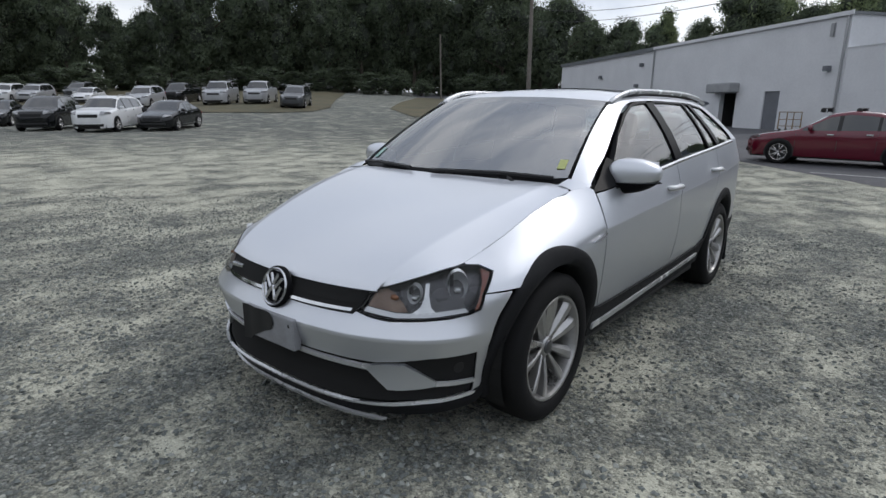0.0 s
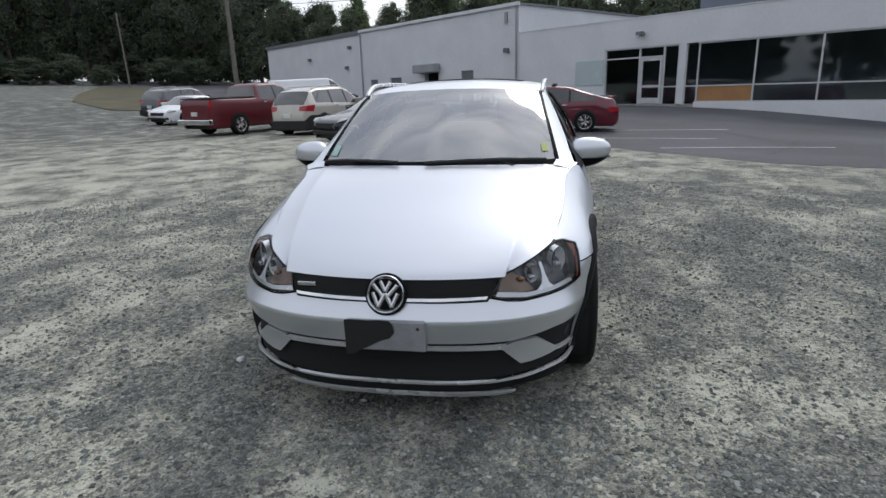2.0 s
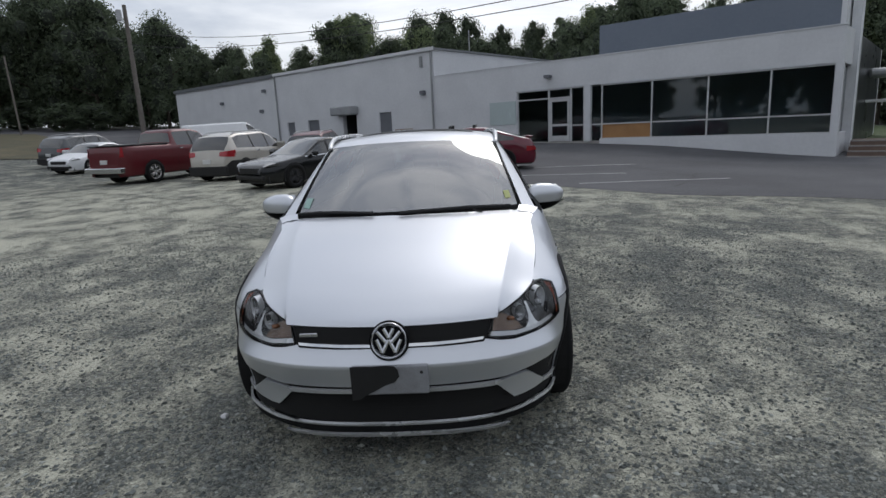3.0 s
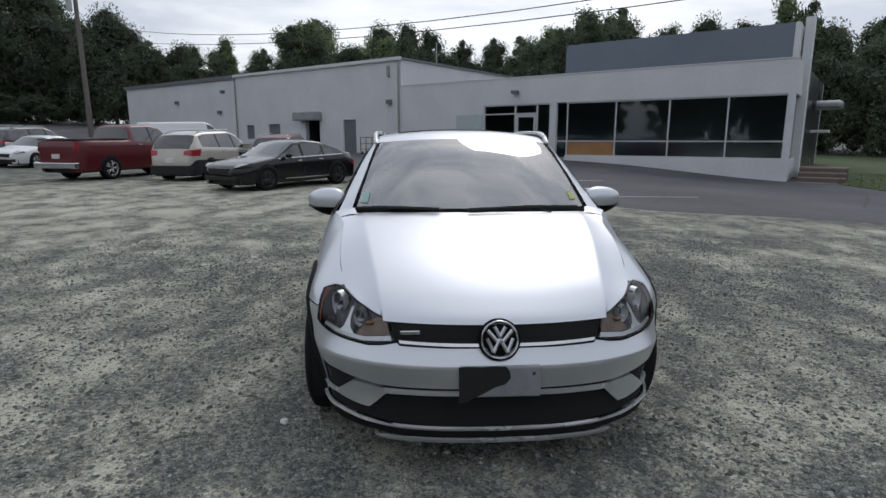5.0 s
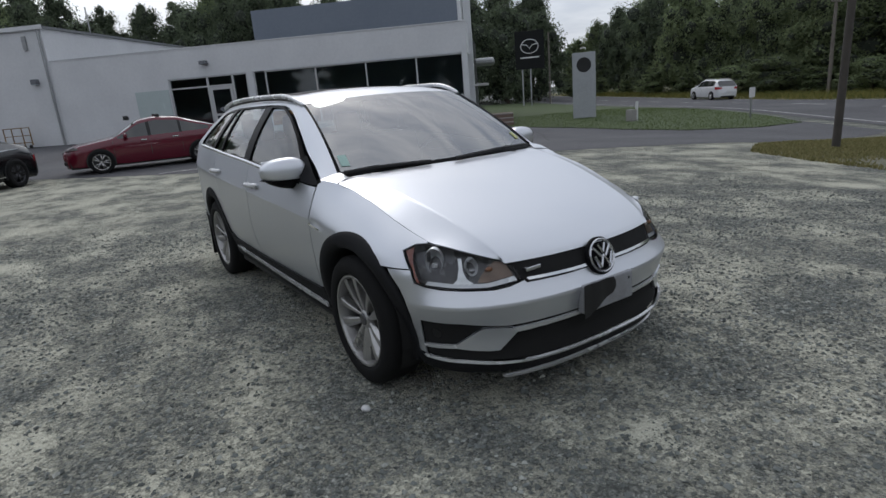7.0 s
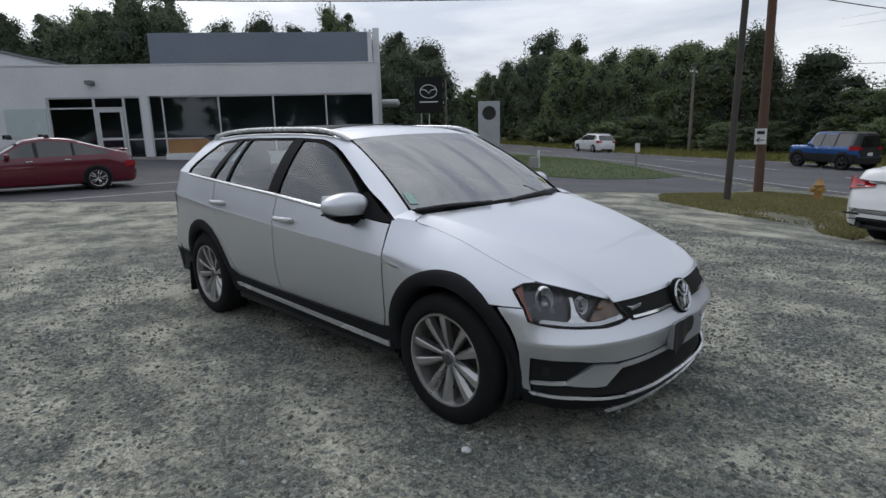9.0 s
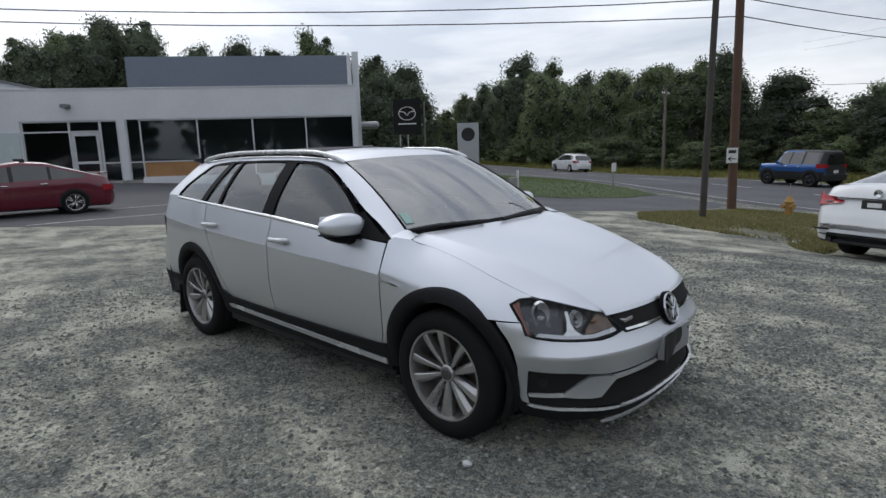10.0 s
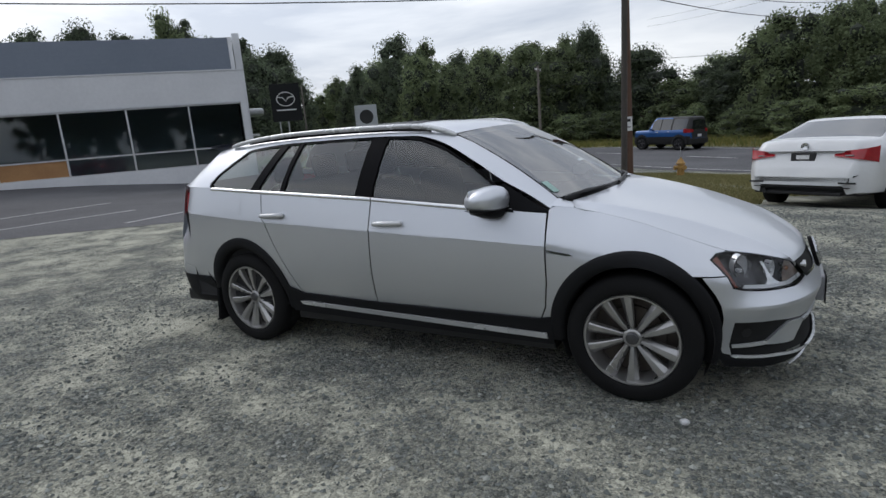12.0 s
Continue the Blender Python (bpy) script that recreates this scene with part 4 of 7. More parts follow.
red_car = vehicle("hatchback_car", "fastback", 4.6, 1.78, 1.45, 2.67, 0.33, at(0.68, 15.75, -90 + 4), P_RED, "dark red hatchback with black roof bars on the asphalt", "car", front=0.195, chrome=False)
vehicle("sedan_car", "fastback", 4.7, 1.84, 1.38, 2.78, 0.345, at(-4.22, 13.55, 216), P_BLACK, "glossy black fastback sedan parked on the gravel", "car", dark_rims=True, front=0.19)
vehicle("suv_car", "suv", 4.52, 1.84, 1.68, 2.69, 0.35, at(-7.74, 17.5, 17), P_BEIGE, "pale gold compact SUV with dark lower cladding", "car", lower=True)
vehicle("pickup_truck", "pickup", 5.9, 2.0, 1.94, 3.68, 0.40, at(-11.4, 18.7, 20), P_DKRED, "dark red crew cab pickup truck", "truck", front=0.16, clear=0.3)
vehicle("suv_car", "suv", 4.8, 1.88, 1.72, 2.8, 0.36, at(-20.6, 27.6, 14), P_GREY, "dark grey SUV in the parked row", "car", lower=True)
vehicle("sedan_car", "sedan", 4.5, 1.8, 1.4, 2.65, 0.33, at(-18.0, 24.2, 190), P_WHITE, "white sedan in the parked row behind the pickup", "car")
vehicle("hatchback_car", "suv", 4.4, 1.8, 1.5, 2.6, 0.33, at(-6.0, 22.0, 5), P_DKRED, "dark red car behind the parked sedan", "car")
vehicle("cargo_van", "van", 5.2, 2.0, 2.1, 3.2, 0.36, at(-12.3, 27.5, 42), P_WHITE, "white cargo van behind the pickup", "van")
white_sedan = vehicle("sedan_car", "saloon", 4.63, 1.78, 1.45, 2.65, 0.32, at(8.64, -3.23, 115.5), P_WHITE, "white sedan with dark glass parked beside the verge", "car", clear=0.25, front=0.19, chrome=False)
yr = 4.63 / 2
part("plate_frame", boxed(-0.17, 0.17, yr - 0.10, yr - 0.055, 0.72, 0.85, 0.008), M_BLACK, white_sedan, "empty black plate frame")
part("plate_gap", boxed(-0.09, 0.09, yr - 0.056, yr - 0.050, 0.755, 0.815, 0.002), M_WHITE, white_sedan)
part("boot_seam", boxed(-0.60, 0.60, yr - 0.10, yr - 0.062, 0.862, 0.872), M_BLACK, white_sedan)
part("boot_seam", boxed(-0.56, 0.56, yr - 0.09, yr - 0.052, 0.645, 0.652), M_BLACK, white_sedan)
part("rear_emblem", lathe(bmesh.new(), [(0.0, 0.001), (0.006, 0.055), (-0.02, 0.058)], (0, yr - 0.098, 0.945), "y", 20), M_CHROME, white_sedan, "round chrome emblem")
for s_ in (1, -1):
    part("rear_reflector", boxed(s_ * 0.52, s_ * 0.74, yr - 0.03, yr + 0.006, 0.40, 0.425), M_BLACK, white_sedan)
    part("model_badge", boxed(s_ * 0.56, s_ * 0.66, yr - 0.09, yr - 0.056, 0.80, 0.815), M_GALV, white_sedan)
part("valance", boxed(-0.55, 0.55, yr - 0.16, yr - 0.05, 0.22, 0.275, 0.015), M_BLACK, white_sedan)
part("bumper_slit", boxed(-0.66, 0.66, yr - 0.10, yr + 0.004, 0.335, 0.347), M_BLACK, white_sedan)
part("exhaust", tube(bmesh.new(), [(0.52, yr - 0.3, 0.27), (0.52, yr - 0.02, 0.27)], 0.035, 10), M_RIMDARK, white_sedan, smooth=True)
vehicle("offroad_car", "boxy", 3.95, 1.87, 1.85, 2.5, 0.40, at(32.65, 3.5, 28), P_BLUE, "bright blue boxy off-roader with a black hard top", "car", dark_rims=True, clear=0.32, lower=True, roof_m=M_BLACK)
vehicle("suv_car", "suv", 4.6, 1.85, 1.65, 2.75, 0.34, at(45.5, 24.7, 29), P_WHITE, "white minivan passing on the road", "car")
# the display lot on the hill
for x, y, h, shape, p, lab in ((-40.9, 7.5, 122, "sedan", P_BLACK, "black sedan at the end of the front row"), (-33.1, 7.6, 128, "suv", P_BLACK, "black SUV with bright bonnet"), (-29.5, 9.1, 136, "suv", P_WHITE, "white SUV with black lower trim"), (-28.5, 11.7, 140, "sedan", P_BLACK, "black compact hatchback in the front row"),
                               (-67.2, 15.0, 130, "suv", P_WHITE, "white SUV in the second row"), (-64.9, 16.7, 132, "suv", P_SILVER, "silver SUV in the second row"), (-68.7, 22.0, 134, "suv", P_GREY, "dark grey SUV in the second row"), (-61.0, 19.9, 132, "sedan", P_WHITE, "white sedan in the second row"), (-46.8, 18.9, 136, "suv", P_SILVER, "pale silver SUV at the edge of the grass"),
                               (-54.4, 25.9, 140, "pickup", P_BLACK, "black pickup on the grass slope"), (-44.5, 24.2, 134, "pickup", P_SILVER, "silver pickup on the grass slope"), (-43.0, 27.1, 136, "pickup", P_SILVER, "silver grey pickup on the grass slope"), (-37.3, 26.5, 138, "suv", P_GREY, "grey SUV on the grass slope"),
                               (-84.6, 40.8, 135, "sedan", P_GREY, "grey sedan far up the slope"), (-89.6, 46.9, 135, "suv", P_WHITE, "white car far up the slope"), (-79.9, 46.8, 135, "pickup", P_WHITE, "white pickup far up the slope"), (-80.9, 53.7, 135, "suv", P_SILVER, "silver car far up the slope"), (-76.5, 54.4, 135, "sedan", P_WHITE, "white sedan far up the slope"), (-73.8, 56.5, 135, "sedan", P_WHITE, "pale sedan far up the slope"), (-73.2, 59.9, 140, "suv", P_SILVER, "silver SUV far up the slope")):
    dims = {"suv": (4.55, 1.84, 1.68, 2.7, 0.36), "sedan": (4.5, 1.78, 1.46, 2.68, 0.33), "pickup": (5.6, 2.0, 1.9, 3.5, 0.39)}[shape]
    vehicle("display_" + {"suv": "suv", "sedan": "sedan", "pickup": "pickup"}[shape], shape, dims[0], dims[1], dims[2], dims[3], dims[4], at(x, y, h), p, lab, "car", group="cars on the display lot", front=0.17 if shape == "pickup" else 0.2)

# roof bars of the red hatchback, and the rear details of the white sedan
for y in (-0.55, 0.25):
    part("roof_bar", boxed(-0.52, 0.52, y - 0.04, y + 0.04, 1.49, 1.52, 0.01), M_BLACK, red_car)
    for s_ in (1, -1):
        part("bar_foot", boxed(s_ * 0.44, s_ * 0.54, y - 0.06, y + 0.06, 1.40, 1.50, 0.02), M_BLACK, red_car)
part("rear_spoiler", boxed(-0.55, 0.55, 1.95, 2.2, 1.06, 1.10, 0.015), P_RED, red_car)

# ---- poles, signs, hydrant ----
M_GLOSSBLACK_SIGN = surf("black_sign_panel", (0.012, 0.013, 0.014), rough=0.7, scale=2, spec=0.2)
def pole(name, x, y, top, r0, r1, lean, material, label, bury=0.4):
    z = ground(x, y)
    o = thing(name, Matrix.Translation((x, y, z)), label, "pole")
    bm = tube(bmesh.new(), [(0, 0, -bury), (lean[0] * 0.5, lean[1] * 0.5, top * 0.5), (lean[0], lean[1], top)], [r0, (r0 + r1) / 2, r1], 12)
    part("shaft", bm, material, o, smooth=True)
    return o


utility_pole = pole("utility_pole", -29.0, 49.2, 12.0, 0.24, 0.17, (-0.2, 0.2), M_WOODPOLE, "weathered grey wooden utility pole with transformer")
part("transformer", lathe(bmesh.new(), [(10.6, 0.001), (10.6, 0.24), (11.5, 0.24), (11.55, 0.001)], (-0.5, -0.3, 0), "z", 16), M_GALV, utility_pole)
pole("light_pole", -45.7, 55.7, 8.0, 0.10, 0.08, (-0.24, 0.0), M_WOODPOLE, "thin pale wooden pole beside the drive")
pole("guy_pole", 10.9, 1.28, 7.6, 0.075, 0.062, (0.05, -0.1), M_GUYPOLE, "dark weathered wooden pole on the verge")
pole_b = pole("utility_pole", 18.0, 2.65, 8.6, 0.145, 0.125, (-0.05, 0.1), M_WOODPOLE2, "tall brown wooden utility pole with a small sign")
sign = part("sign_plate", boxed(-0.24, 0.10, -0.20, -0.185, 1.58, 2.08), M_WHITE, pole_b, "small white arrow sign")
sign.matrix_basis = Matrix.Rotation(radians(-74), 4, "Z")
part("sign_bar", boxed(-0.18, 0.04, -0.205, -0.20, 1.90, 2.0), M_BLACK, sign)
part("arrow_bar", boxed(-0.17, 0.05, -0.205, -0.20, 1.70, 1.73), M_BLACK, sign)
bm = boxed(-0.18, -0.06, -0.205, -0.20, -0.015, 0.015)
bmesh.ops.rotate(bm, cent=(-0.18, 0, 0), matrix=Matrix.Rotation(radians(-38), 3, "Y"), verts=bm.verts)
bmesh.ops.translate(bm, vec=(0, 0, 1.715), verts=bm.verts)
part("arrow_bar", bm, M_BLACK, sign)
bm = boxed(-0.18, -0.06, -0.205, -0.20, -0.015, 0.015)
bmesh.ops.rotate(bm, cent=(-0.18, 0, 0), matrix=Matrix.Rotation(radians(38), 3, "Y"), verts=bm.verts)
bmesh.ops.translate(bm, vec=(0, 0, 1.715), verts=bm.verts)
part("arrow_bar", bm, M_BLACK, sign)
for x, y, h in ((61.1, 36.1, 7.6), (53.1, 18.9, 7.8), (40.3, 38.7, 6.8)):
    o = pole("roadside_pole", x, y, h, 0.16 if x > 50 else 0.09, 0.12 if x > 50 else 0.075, (0, 0), M_WOODPOLE, "grey wooden roadside utility pole")
    if x > 50:
        part("cross_arm", boxed(-0.9, 0.9, -0.06, 0.06, h - 0.55, h - 0.43), M_WOODPOLE, o)
        for k in (-0.75, -0.3, 0.3, 0.75):
            part("insulator", lathe(bmesh.new(), [(h - 0.43, 0.05), (h - 0.30, 0.06), (h - 0.24, 0.02)], (k, 0, 0), "z", 8), M_WHITE, o)

M_HYDRANT = surf("faded_yellow_paint", (0.44, 0.26, 0.07), (0.30, 0.17, 0.05), 12, 0.6)
hyd = thing("fire_hydrant", Matrix.Translation((17.4, 0.83, ground(17.4, 0.83))), "faded yellow fire hydrant with a marker rod", "hydrant")
part("barrel", lathe(bmesh.new(), [(-0.1, 0.16), (0.03, 0.16), (0.04, 0.115), (0.40, 0.115), (0.41, 0.155), (0.45, 0.155), (0.46, 0.12), (0.55, 0.09), (0.60, 0.03), (0.64, 0.03), (0.64, 0.001)], (0, 0, 0), "z", 20), M_HYDRANT, hyd, smooth=True)
for a in (0.3, 2.1, 3.9):
    bm = lathe(bmesh.new(), [(0.08, 0.065), (0.17, 0.065), (0.18, 0.08), (0.22, 0.08), (0.22, 0.001)], (0, 0, 0.30), "x", 14)
    bmesh.ops.rotate(bm, cent=(0, 0, 0), matrix=Matrix.Rotation(a, 3, "Z"), verts=bm.verts)
    part("outlet_cap", bm, M_HYDRANT, hyd)
part("marker_rod", tube(bmesh.new(), [(0.1, 0, 0.45), (0.12, 0.03, 1.0)], 0.012, 6), M_GALV, hyd)

o = thing("small_road_sign", Matrix.Translation((22.4, 9.1, ground(22.4, 9.1))) @ Matrix.Rotation(radians(-25), 4, "Z"), "small sign plate on a thin steel post", "sign")
part("post", boxed(-0.025, 0.025, -0.025, 0.025, -0.3, 1.25), M_GALV, o)
part("plate", boxed(-0.13, 0.13, -0.045, -0.028, 0.85, 1.25), M_WHITE, o)
o = thing("utility_marker", Matrix.Translation((18.6, 12.1, ground(18.6, 12.1))), "grey utility box with a white marker post", "post")
part("box", boxed(-0.2, 0.12, -0.15, 0.15, -0.1, 0.5, 0.02), M_CONC, o)
part("marker", tube(bmesh.new(), [(0.2, -0.1, -0.1), (0.2, -0.1, 0.72), (0.22, -0.1, 0.8)], 0.055, 10), M_WHITE, o)

brand = thing("dealer_sign", Matrix.Translation((35.8, 36.6, ground(35.8, 36.6))) @ Matrix.Rotation(radians(-45), 4, "Z"), "tall black roadside sign with a white winged emblem", "sign")
for px_ in (-0.72, 0.02):
    part("post", boxed(px_ - 0.06, px_ + 0.06, -0.1, 0.1, -0.5, 3.6), M_GALV, brand)
part("panel", boxed(-1.3, 1.3, -0.12, 0.12, 3.3, 6.6, 0.02), M_GLOSSBLACK_SIGN, brand)
ring = [(0.78 * math.cos(t), -0.15, 5.25 + 0.60 * math.sin(t)) for t in [2 * math.pi * k / 32 for k in range(33)]]
part("emblem_ring", tube(bmesh.new(), ring, 0.038, 6), M_WHITE, brand)
part("emblem_wing", tube(bmesh.new(), [(-0.72, -0.15, 5.45), (-0.25, -0.15, 5.38), (0, -0.15, 5.05), (0.25, -0.15, 5.38), (0.72, -0.15, 5.45)], 0.042, 6), M_WHITE, brand)
part("name_bar", boxed(-0.85, 0.85, -0.16, -0.122, 4.24, 4.35), M_WHITE, brand)

pylon = thing("pylon_sign", Matrix.Translation((19.18, 15.22, ground(19.18, 15.22))) @ Matrix.Rotation(radians(-47), 4, "Z"), "pale grey dealer pylon with a dark round emblem", "sign")
part("panel", boxed(-0.52, 0.52, -0.14, 0.14, -0.3, 2.95, 0.01), surf("pale_grey_sign_panel", (0.42, 0.44, 0.46), rough=0.4, scale=1), pylon)
part("emblem", lathe(bmesh.new(), [(-0.145, 0.001), (-0.16, 0.30), (-0.14, 0.33)], (0, 0, 2.4), "y", 32), M_BLACK, pylon, "dark round emblem")


def cable(points, sag, r=0.012, label="black overhead power cable against the sky", parent=None):
    for a, b in zip(points, points[1:]):
        a, b = Vector(a), Vector(b)
        bm = tube(bmesh.new(), [a.lerp(b, t / 16) - Vector((0, 0, 4 * sag * t / 16 * (1 - t / 16))) for t in range(17)], r, 5, cap=False)
        tagged(part("overhead_cable", bm, M_WIRE), label, "cable", group="overhead cables")


cable([(18.0, 2.65, 5.4), (-29.0, 49.3, 10.2)], 1.55, 0.018)
cable([(18.0, 2.65, 5.95), (-29.0, 49.3, 11.4)], 2.0, 0.018)
cable([(18.0, 2.65, 5.4), (67, -9.3, 9.6)], 1.0, 0.018)
cable([(18.0, 2.65, 5.95), (67, -10.3, 10.6)], 1.0, 0.018)
cable([(-29.0, 49.3, 10.2), (-80, 95, 16)], 1.2, 0.02)
cable([(61.1, 36.1, 6.5), (53.1, 18.9, 6.9), (60, -12, 5.8)], 0.5, 0.02)
cable([(34.8, -9.3, 7.66), (109.3, 18.6, 16.0)], 0.3, 0.012)
cable([(34.8, -9.3, 8.15), (109.3, 18.6, 17.2)], 0.3, 0.012)
cable([(53.1, 18.9, 4.6), (60, -12, 5.0)], 0.4, 0.02)


# ---- trees ----
def tree_mesh(seed, height, spread, leaf, count, conifer=False):
    """Meshes of one tree: a trunk with limbs, and a crown of single leaves in clumps."""
    rnd = random.Random(seed)
    bm = bmesh.new()
    tube(bm, [(0, 0, -0.5), (0.05, 0, height * 0.3), (-0.05, 0.05, height * 0.62), (0, 0, height * 0.9)], [height * 0.022, height * 0.016, height * 0.01, 0.03], 7)
    lobes = []
    for k in range(54):
        f = rnd.uniform(0.0, 1.0)
        z = height * (0.07 + 0.87 * f)
        reach = spread * ((1 - f) * 0.9 + 0.06 if conifer else max(0.12, 1 - 0.72 * abs(2 * f - 0.9) ** 2.3) * rnd.uniform(0.35, 1.0))
        a = rnd.uniform(0, 2 * math.pi)
        p = Vector((math.cos(a) * reach * 0.75, math.sin(a) * reach * 0.75, z))
        if k < 9:
            tube(bm, [(0, 0, z * 0.72), p * 0.55 + Vector((0, 0, z * 0.36)), p], [height * 0.008, height * 0.005, 0.02], 5)
        lobes.append((p, spread * (0.07 + 0.24 * (1 - f) if conifer else rnd.uniform(0.10, 0.34))))
    lobes += [(Vector((0, 0, height * q)), spread * w) for q, w in (((0.5, 0.4), (0.7, 0.26), (0.84, 0.14), (0.93, 0.08), (0.35, 0.5)) if conifer else ((0.5, 0.6), (0.7, 0.5), (0.86, 0.26), (0.35, 0.5)))]
    trunk = bpy.data.meshes.new("trunk")
    bm.to_mesh(trunk)
    bm.free()
    trunk.materials.append(M_BARK)
    # dark lumps close the crown; the shade inside it is their colour
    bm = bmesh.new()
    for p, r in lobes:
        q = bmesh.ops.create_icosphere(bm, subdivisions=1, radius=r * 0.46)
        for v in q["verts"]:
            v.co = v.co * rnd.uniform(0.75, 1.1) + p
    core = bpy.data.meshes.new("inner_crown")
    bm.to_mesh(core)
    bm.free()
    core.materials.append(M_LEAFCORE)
    rs = np.random.RandomState(seed)
    which = rs.randint(0, len(lobes), count)
    c = np.array([lobes[i][0] for i in which])
    rad = np.array([lobes[i][1] for i in which])
    d = rs.normal(size=(count, 3))
    d /= np.linalg.norm(d, axis=1)[:, None]
    p = c + d * (rad * np.clip(np.abs(rs.normal(0.80, 0.25, count)), 0.1, 1.12))[:, None] * np.array([1, 1, 0.8])
    nrm = d * 0.55 + np.array([0, 0, 0.55]) + rs.normal(size=(count, 3)) * 0.6
    nrm /= np.linalg.norm(nrm, axis=1)[:, None]
    t1 = np.cross(nrm, rs.normal(size=(count, 3)))
    t1 /= np.linalg.norm(t1, axis=1)[:, None]
    t2 = np.cross(nrm, t1)
    size = leaf * rs.uniform(0.5, 1.3, count)[:, None]
    v = np.stack([p - t1 * size, p - t2 * size * 0.6, p + t1 * size, p + t2 * size * 0.6], 1).reshape(-1, 3)
    crown = bpy.data.meshes.new("crown")
    crown.from_pydata(v.tolist(), [], np.arange(count * 4).reshape(-1, 4).tolist())
    return trunk, crown, core


KINDS = []
for k in range(7):
    con = k == 6
    h = 10.0
    trunk, crown, core = tree_mesh(20 + k, h, 2.6 if con else (3.9 + 0.4 * (k % 3)), 0.125, 15500, con)
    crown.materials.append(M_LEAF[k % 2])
    KINDS.append((trunk, crown, core))


def tree(x, y, height, kind, turn, label, name="tree", wide=1.0):
    o = thing(name, Matrix.Translation((x, y, ground(x, y) - 0.1)) @ Matrix.Rotation(turn, 4, "Z") @ Matrix.Diagonal((height / 10 * wide, height / 10 * wide, height / 10, 1)), label, "tree", group="trees")
    crown = None
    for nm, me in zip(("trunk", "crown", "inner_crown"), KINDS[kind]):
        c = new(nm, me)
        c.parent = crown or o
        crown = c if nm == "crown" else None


SKYLINE = [(-110, 10), (-76, 12.5), (-68, 9.5), (-65.5, 7.2), (-62, 11), (-48, 12.5), (-38, 12), (-28, 10.8), (-25, 9.0), (-17, 8.3), (-13, 9), (-8.7, 11.2), (-5, 9.2), (1.7, 10.2), (6, 8.8), (10, 9.3), (18, 11.4), (26, 9.5),
           (32, 9.2), (36, 9.0), (42, 8.4), (45, 5.5), (46.8, 3.4), (51, 6.6), (55, 8.8), (59, 7.0), (64, 7.2), (71, 7.6), (77, 5.7), (81.6, 2.8), (85, 5.3), (91, 8.4), (97, 8), (120, 10), (180, 11), (250, 11)]
DEPTH = [(-110, 90), (-76, 92), (-50, 98), (-34, 95), (-28, 84), (10, 82), (28, 72), (43, 66), (48, 110), (56, 76), (66, 66), (80, 62), (90, 52), (110, 50), (180, 70), (250, 80)]
rnd = random.Random(5)
az = -108.0
while az < 248:
    # past 112 degrees: unseen trees, added to fill the reflections in glass
    behind = az > 112
    for ring in range(1 if behind else 3):
        a = az + rnd.uniform(-1.0, 1.0)
        dist = lerp(DEPTH, a) * (1 + 0.16 * ring) + rnd.uniform(-3, 3)
        x, y = dist * math.sin(radians(a)) - 1.0, dist * math.cos(radians(a)) - 3.6
        el = lerp(SKYLINE, a) * rnd.uniform(0.86, 1.13) * (1.0 if ring < 2 else 0.95)
        h = 1.4 + dist * math.tan(radians(el)) - ground(x, y)
        # crowns paler to the right, darker elsewhere: light and shade put into leaf colour
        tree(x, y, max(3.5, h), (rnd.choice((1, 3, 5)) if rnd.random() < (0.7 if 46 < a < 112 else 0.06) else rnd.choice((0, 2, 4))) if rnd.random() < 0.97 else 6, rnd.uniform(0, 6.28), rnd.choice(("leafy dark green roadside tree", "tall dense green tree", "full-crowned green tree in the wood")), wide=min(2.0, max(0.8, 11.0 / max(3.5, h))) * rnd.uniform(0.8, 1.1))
    az += (2.4 if behind else 3.0) * 78 / lerp(DEPTH, az)

# a few taller trees that stand above the wood
for a, el, dist in ((33.6, 11.8, 66), (35.2, 11.4, 68), (27.5, 10.6, 74), (13.5, 10.4, 84), (-9.5, 11.6, 84), (72.5, 8.3, 64)):
    x, y = dist * math.sin(radians(a)) - 1.0, dist * math.cos(radians(a)) - 3.6
    tree(x, y, 1.4 + dist * math.tan(radians(el)) - ground(x, y), int(a) % 5, a, "tall leafy tree standing above the wood", wide=0.62)

# low scrub that closes the foot of the wood
az = -100.0
while az < 112:
    dist = lerp(DEPTH, az) * rnd.uniform(0.84, 0.95)
    x, y = dist * math.sin(radians(az)) - 1.0, dist * math.cos(radians(az)) - 3.6
    if not -30 < az < 47 or az > 44:
        # scrub follows the same lit and shaded leaf tones by side
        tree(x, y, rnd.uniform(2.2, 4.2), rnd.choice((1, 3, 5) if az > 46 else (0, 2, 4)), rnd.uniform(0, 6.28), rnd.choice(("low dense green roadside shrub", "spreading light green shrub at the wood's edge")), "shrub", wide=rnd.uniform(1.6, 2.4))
    az += 3.4 * 70 / lerp(DEPTH, az)

# ---- the silver station wagon: nose towards -y, wheelbase centred on the origin ----
CAR_X = 0.035
wagon = thing("station_wagon", Matrix.Translation((CAR_X, 0, 0)), "silver metallic station wagon with black cladding parked on gravel", "car")
M_SILVER = surf("silver_metallic_paint", (0.66, 0.68, 0.72), (0.64, 0.66, 0.70), 1.5, 0.385, 0.86, coat=0.5, rough_var=0.03, fine=700, bump=0.02, bscale=900)
M_GLOSSBLACK = surf("gloss_black_trim", (0.008, 0.008, 0.009), rough=0.32, scale=5, rough_var=0.03, spec=0.04)
M_CLAD = surf("grained_black_cladding", (0.014, 0.015, 0.017), (0.010, 0.010, 0.011), 10, 0.72, bump=0.15, bscale=500, spec=0.18)
